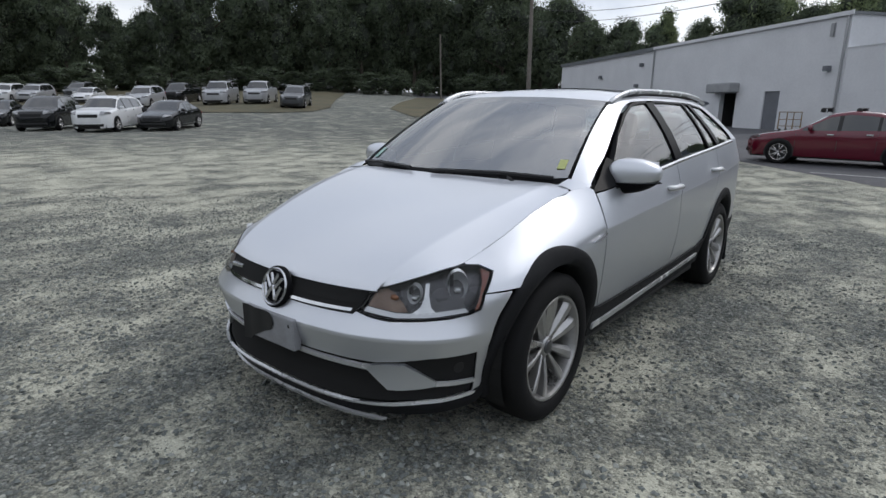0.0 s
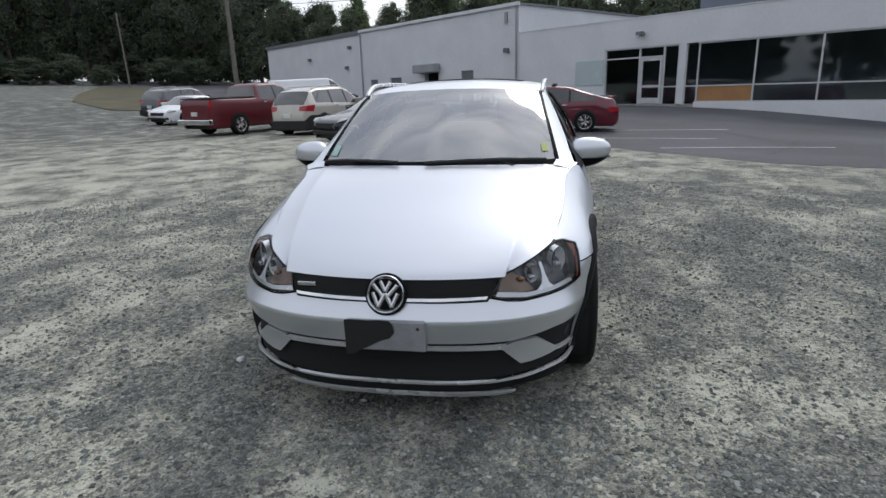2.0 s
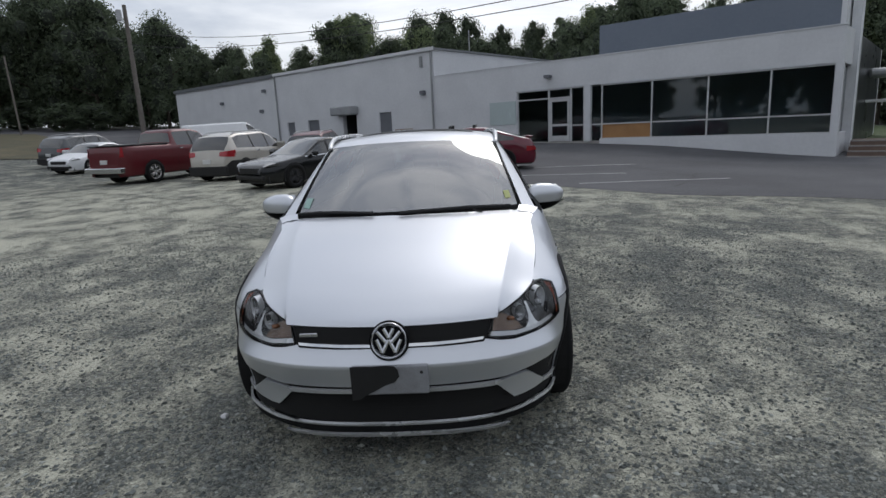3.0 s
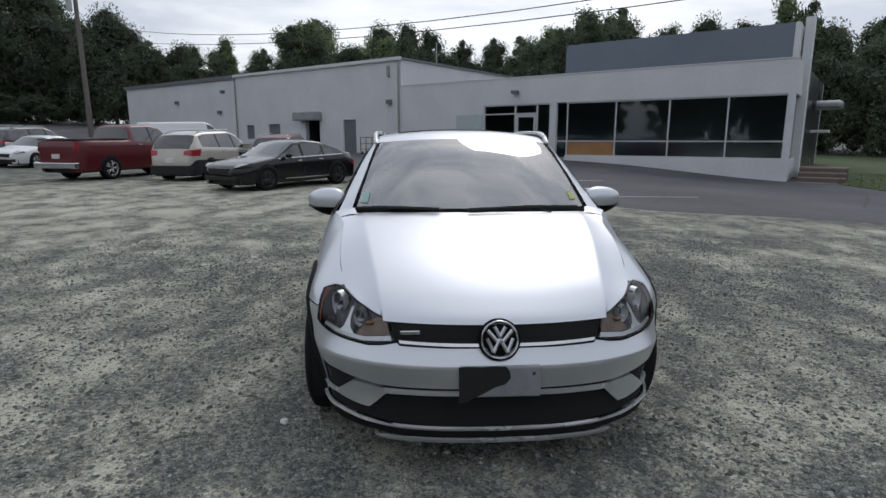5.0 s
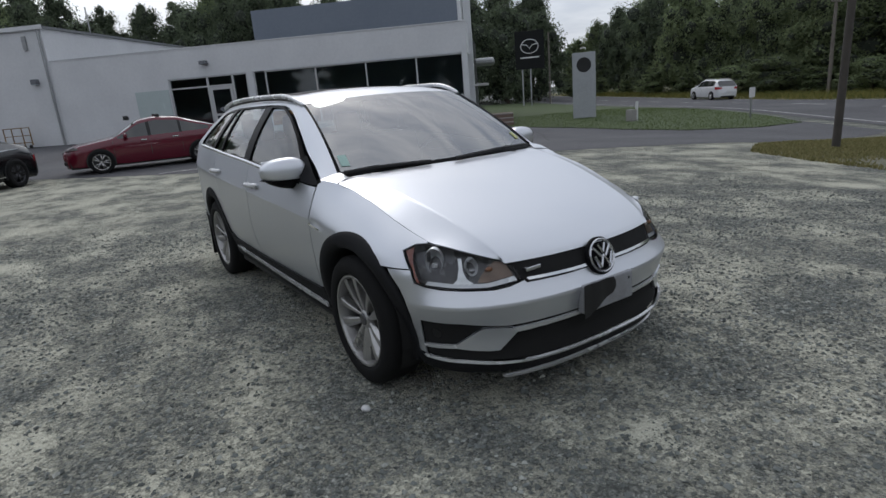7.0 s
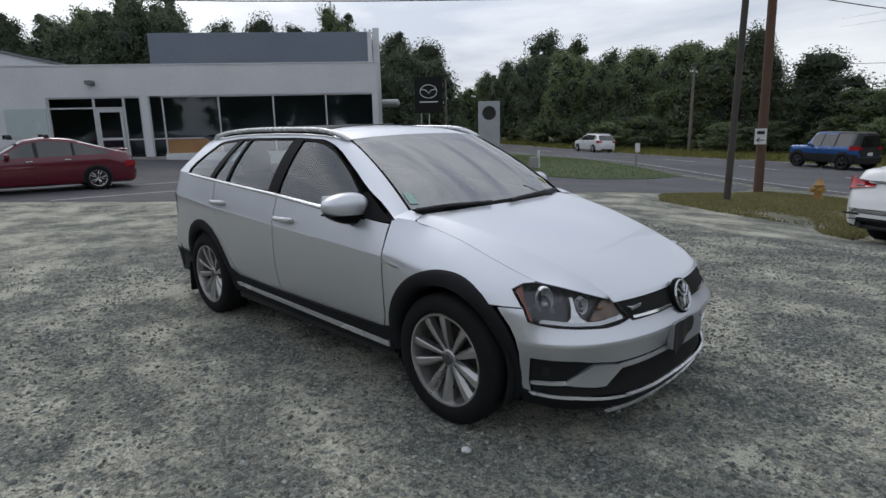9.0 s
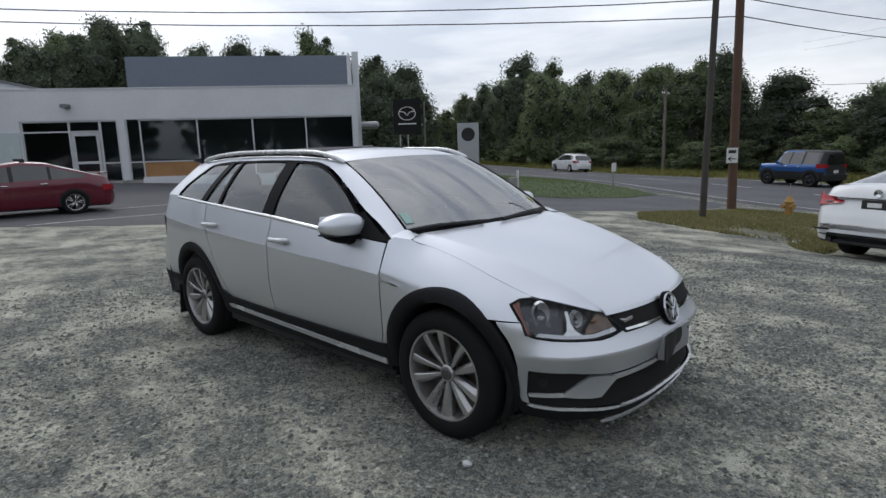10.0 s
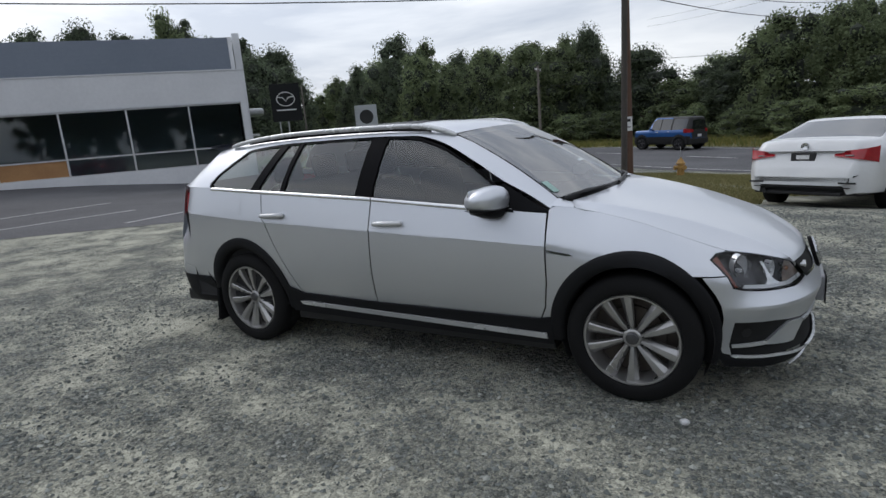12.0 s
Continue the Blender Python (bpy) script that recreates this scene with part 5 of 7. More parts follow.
M_SATIN = surf("satin_silver_trim", (0.68, 0.69, 0.70), rough=0.26, metal=0.45, scale=5)
M_WINDOW = glass("wagon_window", (0.74, 0.81, 0.79), ior=1.9)
M_SCREEN = glass("wagon_windscreen", (0.40, 0.50, 0.49), ior=3.6)
M_CLEAR = glass("headlight_cover", (0.95, 0.96, 0.97), ior=1.28)
M_AMBER = surf("amber_reflector", (0.22, 0.05, 0.022), (0.13, 0.026, 0.014), 12, 0.2, coat=0.5)
M_LINER = surf("grey_headliner", (0.34, 0.33, 0.31), rough=0.95, scale=20)
M_HOUSING = surf("lamp_housing", (0.075, 0.075, 0.08), (0.035, 0.035, 0.038), 8, 0.35, metal=0.3)
M_ORANGE = surf("orange_bulb_glass", (0.50, 0.27, 0.14), (0.34, 0.17, 0.08), 40, 0.15, coat=0.6)
M_LAMPBACK = surf("smoky_lamp_back", (0.11, 0.11, 0.115), (0.05, 0.05, 0.053), 11, 0.28, metal=0.6)
# bronze tint carries the orange reflected inside the inner lamp
M_BRONZE = surf("glow_tinted_bezel", (0.22, 0.16, 0.125), (0.10, 0.07, 0.055), 14, 0.3, metal=0.5)
M_BOWL = surf("clear_reflector", (0.86, 0.87, 0.88), (0.60, 0.61, 0.62), 25, 0.18, metal=0.35)
M_EMBLEM = surf("soft_chrome", (0.60, 0.61, 0.63), rough=0.22, metal=1.0, scale=5)
M_WHEEL = surf("machined_grey_alloy", (0.47, 0.465, 0.46), (0.38, 0.375, 0.37), 9, 0.30, metal=0.8)
M_HUB = surf("dark_hub_cap", (0.16, 0.16, 0.17), (0.08, 0.08, 0.085), 30, 0.3, metal=0.7)
M_WELL = surf("wheel_well_liner", (0.008, 0.008, 0.008), rough=0.95)

PLAN = smooth_curve([(0, -2.155), (0.25, -2.143), (0.45, -2.10), (0.622, -2.015), (0.742, -1.90), (0.822, -1.74), (0.866, -1.55), (0.884, -1.3), (0.895, -1.0), (0.90, -0.5), (0.90, 0.3), (0.895, 1.0),
                     (0.885, 1.4), (0.868, 1.75), (0.835, 2.0), (0.765, 2.18), (0.6, 2.31), (0.35, 2.38), (0, 2.40)], 400)
ARC = np.r_[0, np.cumsum(np.hypot(*np.diff(PLAN, axis=0).T))]
TANG = np.gradient(PLAN, ARC, axis=0)
TANG /= np.linalg.norm(TANG, axis=1)[:, None]


def a_of_y(y):
    return float(np.interp(y, PLAN[:, 1], ARC))


def a_of_x(x):
    k = 160
    return float(np.interp(x, PLAN[:k, 0], ARC[:k]))


CREASE = [(-2.0, 0.63), (-1.6, 0.70), (-0.93, 0.79), (-0.04, 0.84), (1.08, 0.895), (1.93, 0.95), (2.4, 0.98)]
BELT = [(-1.1, 0.945), (-0.9, 0.957), (-0.5, 0.99), (0.22, 1.047), (1.15, 1.10), (1.6, 1.125), (2.1, 1.135)]
HOODLINE = [(-2.1, 0.67), (-1.95, 0.72), (-1.86, 0.744), (-1.82, 0.750), (-1.75, 0.764), (-1.67, 0.786), (-1.35, 0.893), (-1.03, 0.972), (-0.9, 0.99)]


def ease(x, a, b):
    t = min(1.0, max(0.0, (x - a) / (b - a)))
    return t * t * (3 - 2 * t)


def inset(y, z):
    front = lerp([(0.08, 0.14), (0.14, 0.085), (0.18, 0.06), (0.235, 0.03), (0.30, 0.045), (0.36, 0.042), (0.40, 0.031), (0.45, 0.014), (0.498, 0.0), (0.512, 0.002), (0.56, 0.033), (0.60, 0.052), (0.66, 0.085), (0.75, 0.15), (0.85, 0.26)], z)
    zc, zb, zt = lerp(CREASE, y), lerp(BELT, y), lerp(HOODLINE, y)
    low = lerp([(0.12, 0.13), (0.22, 0.085), (0.30, 0.072), (0.38, 0.050), (0.46, 0.030), (0.54, 0.016), (0.62, 0.0075), (0.70, 0.0035), (0.76, 0.003)], z)
    gap = zc - z
    low += 0.005 * math.exp(-max(0.0, gap) / 0.05) * (1 if gap > 0 else 0)
    door = low if z < zc else 0.001 + 0.056 * (z - zc) / max(0.05, zb - zc)
    u = max(0.0, (z - zc + 0.06) / max(0.04, zt - zc + 0.06))
    fender = low * (1 - min(1, u)) + 0.165 * u ** 1.9
    side = door + (fender - door) * (1 - ease(y, -1.15, -0.8))
    back = lerp([(0.15, 0.12), (0.3, 0.03), (0.5, 0.0), (0.7, 0.02), (0.8, 0.07), (0.95, 0.10), (1.1, 0.14)], z)
    side += (back - side) * ease(y, 1.85, 2.15)
    return side + (front - side) * (1 - ease(y, -2.0, -1.62))


def skin(a, z, out=0.0):
    """A point of the body side or nose: a runs along the plan outline from the middle of the nose, z is the height."""
    x, y = (float(np.interp(a, ARC, PLAN[:, k])) for k in (0, 1))
    tx, ty = (float(np.interp(a, ARC, TANG[:, k])) for k in (0, 1))
    d = inset(y, z) - out
    return (x - ty * d, y + tx * d, z)


def thick(ob, t=0.006):
    mod = ob.modifiers.new("thickness", "SOLIDIFY")
    mod.thickness, mod.offset = t, -1
    return ob


def outward(bm):
    """Turns every face away from the car's middle."""
    bm.normal_update()
    for f in bm.faces:
        c = f.calc_center_median()
        if f.normal.dot(c - Vector((0, max(-1.2, min(1.4, c.y)), 0.55))) < 0:
            f.normal_flip()
    return bm


def both(name, poly, place, material, label="", parent=None, du=0.05, dv=0.04, smooth=True, t=0.0, cuts=()):
    """One piece on each side of the car, from a polygon laid on a surface."""
    made = []
    for s in (1, -1):
        bm = conform(poly, lambda u, v: (s * place(u, v)[0],) + tuple(place(u, v)[1:]), du, dv, cuts)
        outward(bm)
        ob = part(name, bm, material, parent[(1 - s) // 2] if parent else wagon, label, smooth)
        made.append(thick(ob, t) if t else ob)
    return made


def across(name, poly, out, material, label="", parent=None, smooth=True, du=0.05, dv=0.03):
    """A piece of the nose that spans the middle; poly: its right half from the middle line, as (x, z)."""
    full = [(a_of_x(x), z) for x, z in poly]
    full = full + [(-a, z) for a, z in full[::-1] if a > 1e-6]
    bm = conform(full, lambda a, z: (math.copysign(1, a) * skin(abs(a), z, out)[0],) + skin(abs(a), z, out)[1:], du, dv)
    return part(name, bm, material, parent or wagon, label, smooth)


def ys(pts):
    return [(a_of_y(y), z) for y, z in pts]


def xs_(pts):
    return [(a_of_x(x), z) for x, z in pts]


def arch_points(cy, ry, rz, t0, t1, n):
    return [(cy + ry * math.cos(radians(t0 + (t1 - t0) * k / n)), 0.33 + rz * math.sin(radians(t0 + (t1 - t0) * k / n))) for k in range(n + 1)]


side_place = lambda a, z: skin(a, z)
FY, RY = -1.335, 1.335
# panels below the belt; doors and quarters are cut along the crease, fenders along crease and bonnet line
def y_of(a):
    return float(np.interp(a, ARC, PLAN[:, 1]))


def creased(pts):
    return [(a_of_y(y), z - lerp(CREASE, y)) for y, z in pts]


def crease_place(a, v):
    return skin(a, v + lerp(CREASE, y_of(a)))


def shoulder(a, z):
    y = y_of(a)
    zc, zt = lerp(CREASE, y), lerp(HOODLINE, y)
    return (z - zc) / (zt - zc) if z > zc else (z - zc) / 0.15


def shoulder_place(a, v):
    y = y_of(a)
    zc, zt = lerp(CREASE, y), lerp(HOODLINE, y)
    return skin(a, zc + v * ((zt - zc) if v > 0 else 0.15))


CUTS = (-0.012, -0.004, -0.001, 0.001, 0.006)
fender = [(a_of_y(y), z) for y, z in [(-0.926, 0.8), (-0.925, 0.6), (-0.908, 0.46), (-0.873, 0.385), (-0.925, 0.385)] + arch_points(FY, 0.405, 0.44, 8, 131, 18)]
fender += [(1.085, 0.662), (0.974, 0.657), (0.985, 0.662), (1.009, 0.691), (1.044, 0.726), (1.0, 0.746), (0.945, 0.747)]
fender = [(a, shoulder(a, z)) for a, z in fender] + [(0.945, 1.0), (1.0, 1.0)] + [(a_of_y(y), 1.0) for y in (-1.66, -1.5, -1.35, -1.2, -1.05, -0.955)] + [(a_of_y(-0.926), 0.90)]
both("front_fender", fender, shoulder_place, M_SILVER, "silver fender", du=0.03, dv=0.10, t=0.006)
front_doors = both("front_door", creased([(-0.865, 0.385), (-0.90, 0.46), (-0.917, 0.6), (-0.918, 0.8), (-0.916, 0.951), (-0.5, 0.988), (-0.1, 1.021), (0.172, 1.042), (0.178, 0.9), (0.192, 0.6), (0.196, 0.39)]), crease_place, M_SILVER, "silver front door", du=0.06, dv=0.03, t=0.006, cuts=CUTS)
rear_doors = both("rear_door", creased([(0.204, 0.39), (0.20, 0.6), (0.186, 0.9), (0.18, 1.043), (0.6, 1.068), (1.105, 1.096), (1.085, 0.93), (1.05, 0.85), (0.965, 0.67), (0.87, 0.5), (0.815, 0.40)]), crease_place, M_SILVER, "silver rear door", du=0.06, dv=0.03, t=0.006, cuts=CUTS)
both("rear_quarter", creased([(0.823, 0.398), (0.93, 0.398)] + arch_points(RY, -0.405, 0.44, 9, 172, 22) + [(1.80, 0.50), (2.02, 0.53), (2.30, 0.56), (2.30, 0.95), (2.27, 1.07), (2.2, 1.122), (2.02, 1.13), (1.6, 1.123), (1.113, 1.098), (1.093, 0.93), (1.057, 0.85), (0.972, 0.67), (0.878, 0.5)]), crease_place, M_SILVER, "silver rear quarter panel", du=0.06, dv=0.03, t=0.006, cuts=CUTS)
both("fuel_flap", ys([(1.30, 0.945), (1.31, 1.06), (1.47, 1.065), (1.485, 0.95)]), lambda a, z: skin(a, z, 0.002), M_SILVER)
both("sill_cladding", ys([(-0.93, 0.24), (-0.93, 0.40), (-0.86, 0.388), (0.2, 0.39), (0.81, 0.402), (0.93, 0.44), (0.95, 0.26)]), lambda a, z: skin(a, z, 0.012), M_CLAD, "black plastic sill cladding", t=0.02)
both("sill_strip", ys([(-0.90, 0.275), (-0.895, 0.305), (0.80, 0.345), (0.86, 0.34), (0.84, 0.318)]), lambda a, z: skin(a, z, 0.022), M_SATIN, "bright silver sill strip", t=0.012)
for cy, flip in ((FY, 1), (RY, -1)):
    for s in (1, -1):
        rows = []
        for k in range(45):
            t = radians(-16 + (196 + 8) * k / 44)
            row = []
            for r, o in ((0.347, -0.10), (0.357, -0.03), (0.364, 0.004), (0.392, 0.012), (0.422, 0.011), (0.435, 0.006), (0.439, -0.01)):
                y, z = cy - flip * r * 0.955 * math.cos(t), 0.33 + r * 1.02 * math.sin(t)
                p = skin(a_of_y(y), z, o)
                row.append((s * p[0], p[1], p[2]))
            rows.append(row)
        part("arch_cladding", grid_mesh(rows), M_CLAD, wagon, "black plastic wheel arch trim", True)
        x0, x1 = s * 0.50, s * 0.86
        bm = lathe(bmesh.new(), [(x0, 0.001), (x0, 0.37), (x1 - s * 0.03, 0.37)], (0, cy, 0.345), "x", 32)
        bmesh.ops.bisect_plane(bm, geom=bm.verts[:] + bm.edges[:] + bm.faces[:], plane_co=(0, 0, 0.17), plane_no=(0, 0, -1), clear_outer=True)
        part("wheel_well", bm, M_WELL, wagon)
# chrome strip under the windows
for s in (1, -1):
    for y0, y1 in ((-0.70, 0.172), (0.18, 1.63)):
        rows = []
        for k in range(24):
            y = y0 + (y1 - y0) * k / 23
            zb = lerp(BELT, y)
            rows.append([(s * p[0], p[1], p[2]) for p in (skin(a_of_y(y), zb - 0.020, 0.004), skin(a_of_y(y), zb - 0.014, 0.009), skin(a_of_y(y), zb - 0.002, 0.008), skin(a_of_y(y), zb + 0.002, -0.002))])
        part("belt_strip", grid_mesh(rows), M_CHROME, wagon, "chrome belt strip", True)

# nose
HL = [(0.435, 0.590), (0.50, 0.576), (0.57, 0.571), (0.71, 0.575), (0.82, 0.580), (0.90, 0.590), (0.944, 0.602), (0.968, 0.650), (1.005, 0.692), (1.038, 0.724), (1.0, 0.742), (0.95, 0.744), (0.87, 0.739), (0.79, 0.729), (0.70, 0.714), (0.583, 0.687), (0.475, 0.660)]


def mirrored(half, out):
    """A piece over the middle of the nose from its half outline (along, z)."""
    full = half + [(-a, z) for a, z in half[::-1] if a > 1e-6]
    return full, lambda a, z: (math.copysign(1, a) * skin(abs(a), z, out)[0],) + skin(abs(a), z, out)[1:]


def nose_piece(name, half, out, material, label="", t=0.0, du=0.035, dv=0.02, cuts=()):
    full, place = mirrored(half, out)
    ob = part(name, outward(conform(full, place, du, dv, cuts)), material, wagon, label, True)
    return thick(ob, t) if t else ob


bumper = nose_piece("front_bumper", [(0.0, 0.402), (0.31, 0.404), (0.52, 0.402), (0.62, 0.415), (0.73, 0.430), (0.935, 0.434), (0.948, 0.31), (0.935, 0.262), (0.975, 0.27), (0.99, 0.30), (0.985, 0.45), (1.0, 0.52), (1.025, 0.57), (1.085, 0.655),
                                     (0.972, 0.652), (0.948, 0.598), (0.90, 0.585), (0.82, 0.575), (0.71, 0.569), (0.57, 0.564), (0.50, 0.571), (0.43, 0.586), (0.42, 0.576), (0.2, 0.573), (0.0, 0.573)], 0.0, M_SILVER, "silver front bumper", 0.006, 0.03, 0.018, (0.495, 0.500, 0.505, 0.512))
nose_piece("grille", [(0, 0.562), (0.2, 0.562), (0.42, 0.566), (0.44, 0.592), (0.488, 0.660), (0.32, 0.664), (0.2, 0.662), (0, 0.656)], -0.004, M_WELL, "black upper grille bar")
for zz_ in (0.612, 0.636):
    nose_piece("grille_slat", [(0, zz_ - 0.002), (0.2, zz_ - 0.002), (0.445, zz_ - 0.001), (0.447, zz_ + 0.002), (0.2, zz_ + 0.002), (0, zz_ + 0.001)], -0.001, M_WELL)
nose_piece("grille_strip", [(0, 0.582), (0.2, 0.584), (0.415, 0.589), (0.42, 0.600), (0.2, 0.596), (0, 0.594)], 0.012, M_CHROME, "chrome strip of the upper grille")
nose_piece("lower_intake", [(0, 0.236), (0.2, 0.236), (0.42, 0.238), (0.56, 0.246), (0.713, 0.258), (0.925, 0.262), (0.945, 0.31), (0.932, 0.432), (0.80, 0.432), (0.73, 0.428), (0.62, 0.413), (0.52, 0.400), (0.31, 0.402), (0, 0.400)], -0.010, M_WELL, "black lower intake and fog lamp opening")
for z0, w in ((0.345, 0.49), (0.32, 0.50), (0.295, 0.53), (0.27, 0.55)):
    nose_piece("intake_slat", [(0, z0 - 0.003), (w, z0 - 0.003), (w, z0 + 0.003), (0, z0 + 0.003)], -0.007, M_WELL)
both("bumper_wing", [(0.478, 0.368), (0.50, 0.388), (0.56, 0.397), (0.635, 0.402), (0.69, 0.37), (0.762, 0.328), (0.76, 0.310), (0.70, 0.302), (0.615, 0.293), (0.565, 0.292), (0.52, 0.33)], lambda a, z: skin(a, z, 0.008), M_SILVER, "silver wing of the bumper", t=0.014)
nose_piece("bumper_strip", [(0, 0.374), (0.36, 0.371), (0.48, 0.367), (0.50, 0.387), (0.36, 0.389), (0, 0.392)], 0.010, M_SATIN, "satin silver strip across the bumper", 0.012)
both("fog_strip", [(0.76, 0.311), (0.935, 0.301), (0.938, 0.315), (0.76, 0.328)], lambda a, z: skin(a, z, 0.010), M_SATIN, "satin silver strip under the fog lamp", t=0.012)
nose_piece("lower_lip", [(0, 0.222), (0.2, 0.222), (0.42, 0.224), (0.56, 0.234), (0.713, 0.250), (0.925, 0.254), (0.945, 0.262), (0.925, 0.266), (0.713, 0.263), (0.56, 0.246), (0.42, 0.235), (0.2, 0.233), (0, 0.233)], 0.014, M_SATIN, "thin satin silver lower lip", 0.012)
both("fog_lamp", [(0.865 + 0.024 * math.cos(t), 0.372 + 0.024 * math.sin(t)) for t in [2 * math.pi * k / 14 for k in range(14)]], lambda a, z: skin(a, z, -0.008), M_BLACK, "small dark fog lamp", t=0.01)
nose_piece("front_valance", [(0.0, 0.150), (0.30, 0.155), (0.55, 0.185), (0.75, 0.195), (0.96, 0.20), (1.0, 0.25), (0.995, 0.31), (0.975, 0.268), (0.93, 0.256), (0.713, 0.254), (0.56, 0.242), (0.42, 0.234), (0.0, 0.232)], 0.006, M_CLAD, "black plastic lower valance", 0.008)
nose_piece("skid_strip", [(0, 0.148), (0.35, 0.148), (0.53, 0.144), (0.555, 0.158), (0.35, 0.168), (0, 0.168)], 0.020, M_SATIN, "silver skid strip", 0.01)
both("wash_nozzle_cap", [(0.46 + 0.024 * math.cos(t), 0.462 + 0.024 * math.sin(t)) for t in [2 * math.pi * k / 16 for k in range(16)]], lambda a, z: skin(a, z, 0.0012), M_SILVER)
# bonnet
H_EDGE = [skin(a, z) for a, z in ((0.475, 0.663), (0.53, 0.677), (0.583, 0.690), (0.70, 0.717), (0.79, 0.732), (0.87, 0.742), (0.935, 0.750))] + [skin(a_of_y(y), lerp(HOODLINE, y) + 0.001) for y in (-1.66, -1.55, -1.45, -1.35, -1.25, -1.15, -1.05)] + [(0.672, -0.985, 0.987)]
H_MID = smooth_curve([(-2.075, 0.660), (-2.055, 0.682), (-2.0, 0.715), (-1.9, 0.765), (-1.75, 0.824), (-1.55, 0.886), (-1.35, 0.938), (-1.2, 0.972), (-1.09, 0.997)], 40)
mid_arc = np.r_[0, np.cumsum(np.hypot(*np.diff(H_MID, axis=0).T))]
edge_c = smooth_curve(H_EDGE, 40)
edge_arc = np.r_[0, np.cumsum(np.linalg.norm(np.diff(edge_c, axis=0), axis=1))]


E_Y = [p[1] for p in edge_c]
CREST = smooth_curve([(0.470, -2.012, 0.664), (0.476, -1.985, 0.690), (0.487, -1.93, 0.727), (0.503, -1.84, 0.773), (0.530, -1.70, 0.826), (0.562, -1.52, 0.883), (0.592, -1.33, 0.932), (0.615, -1.15, 0.968), (0.628, -1.0, 0.989)], 60)


def along(curve, j):
    k = j * (len(curve) - 1)
    i = min(int(k), len(curve) - 2)
    return [curve[i][n] + (curve[i + 1][n] - curve[i][n]) * (k - i) for n in range(len(curve[0]))]


def hood_point(j, s):
    """j: 0 at the nose to 1 at the windscreen; s: -1 to 1 across; the top lies between two crests, the flanks fall from them to the edges."""
    t = j ** 1.25
    m, c = along(H_MID, t), along(CREST, t)
    y_e = edge_c[0][1] + (edge_c[-1][1] - edge_c[0][1]) * (c[1] - CREST[0][1]) / (CREST[-1][1] - CREST[0][1])
    e = [float(np.interp(y_e, E_Y, edge_c[:, n])) for n in range(3)]
    q, side = abs(s), math.copysign(1, s)
    if q <= 0.72:
        f = q / 0.72
        return (side * c[0] * f, m[0] + (c[1] - m[0]) * f ** 2.2, m[1] + (c[2] - m[1]) * f ** 2.6)
    f = (q - 0.72) / 0.28
    bow = -0.004 * math.sin(math.pi * f) * min(1.0, j * 3)
    return (side * (c[0] + (e[0] - c[0]) * f), c[1] + (e[1] - c[1]) * f, c[2] + (e[2] - c[2]) * f + bow)


thick(part("bonnet", outward(grid_mesh([[hood_point(j / 44, s / 100) for s in [-100, -97, -93, -89, -85, -81, -78, -76, -74, -72, -70, -68, -65, -58, -50, -42, -34, -26, -17, -8, 0, 8, 17, 26, 34, 42, 50, 58, 65, 68, 70, 72, 74, 76, 78, 81, 85, 89, 93, 97, 100]] for j in range(45)])), M_SILVER, wagon, "silver bonnet with two raised creases", True), 0.006)

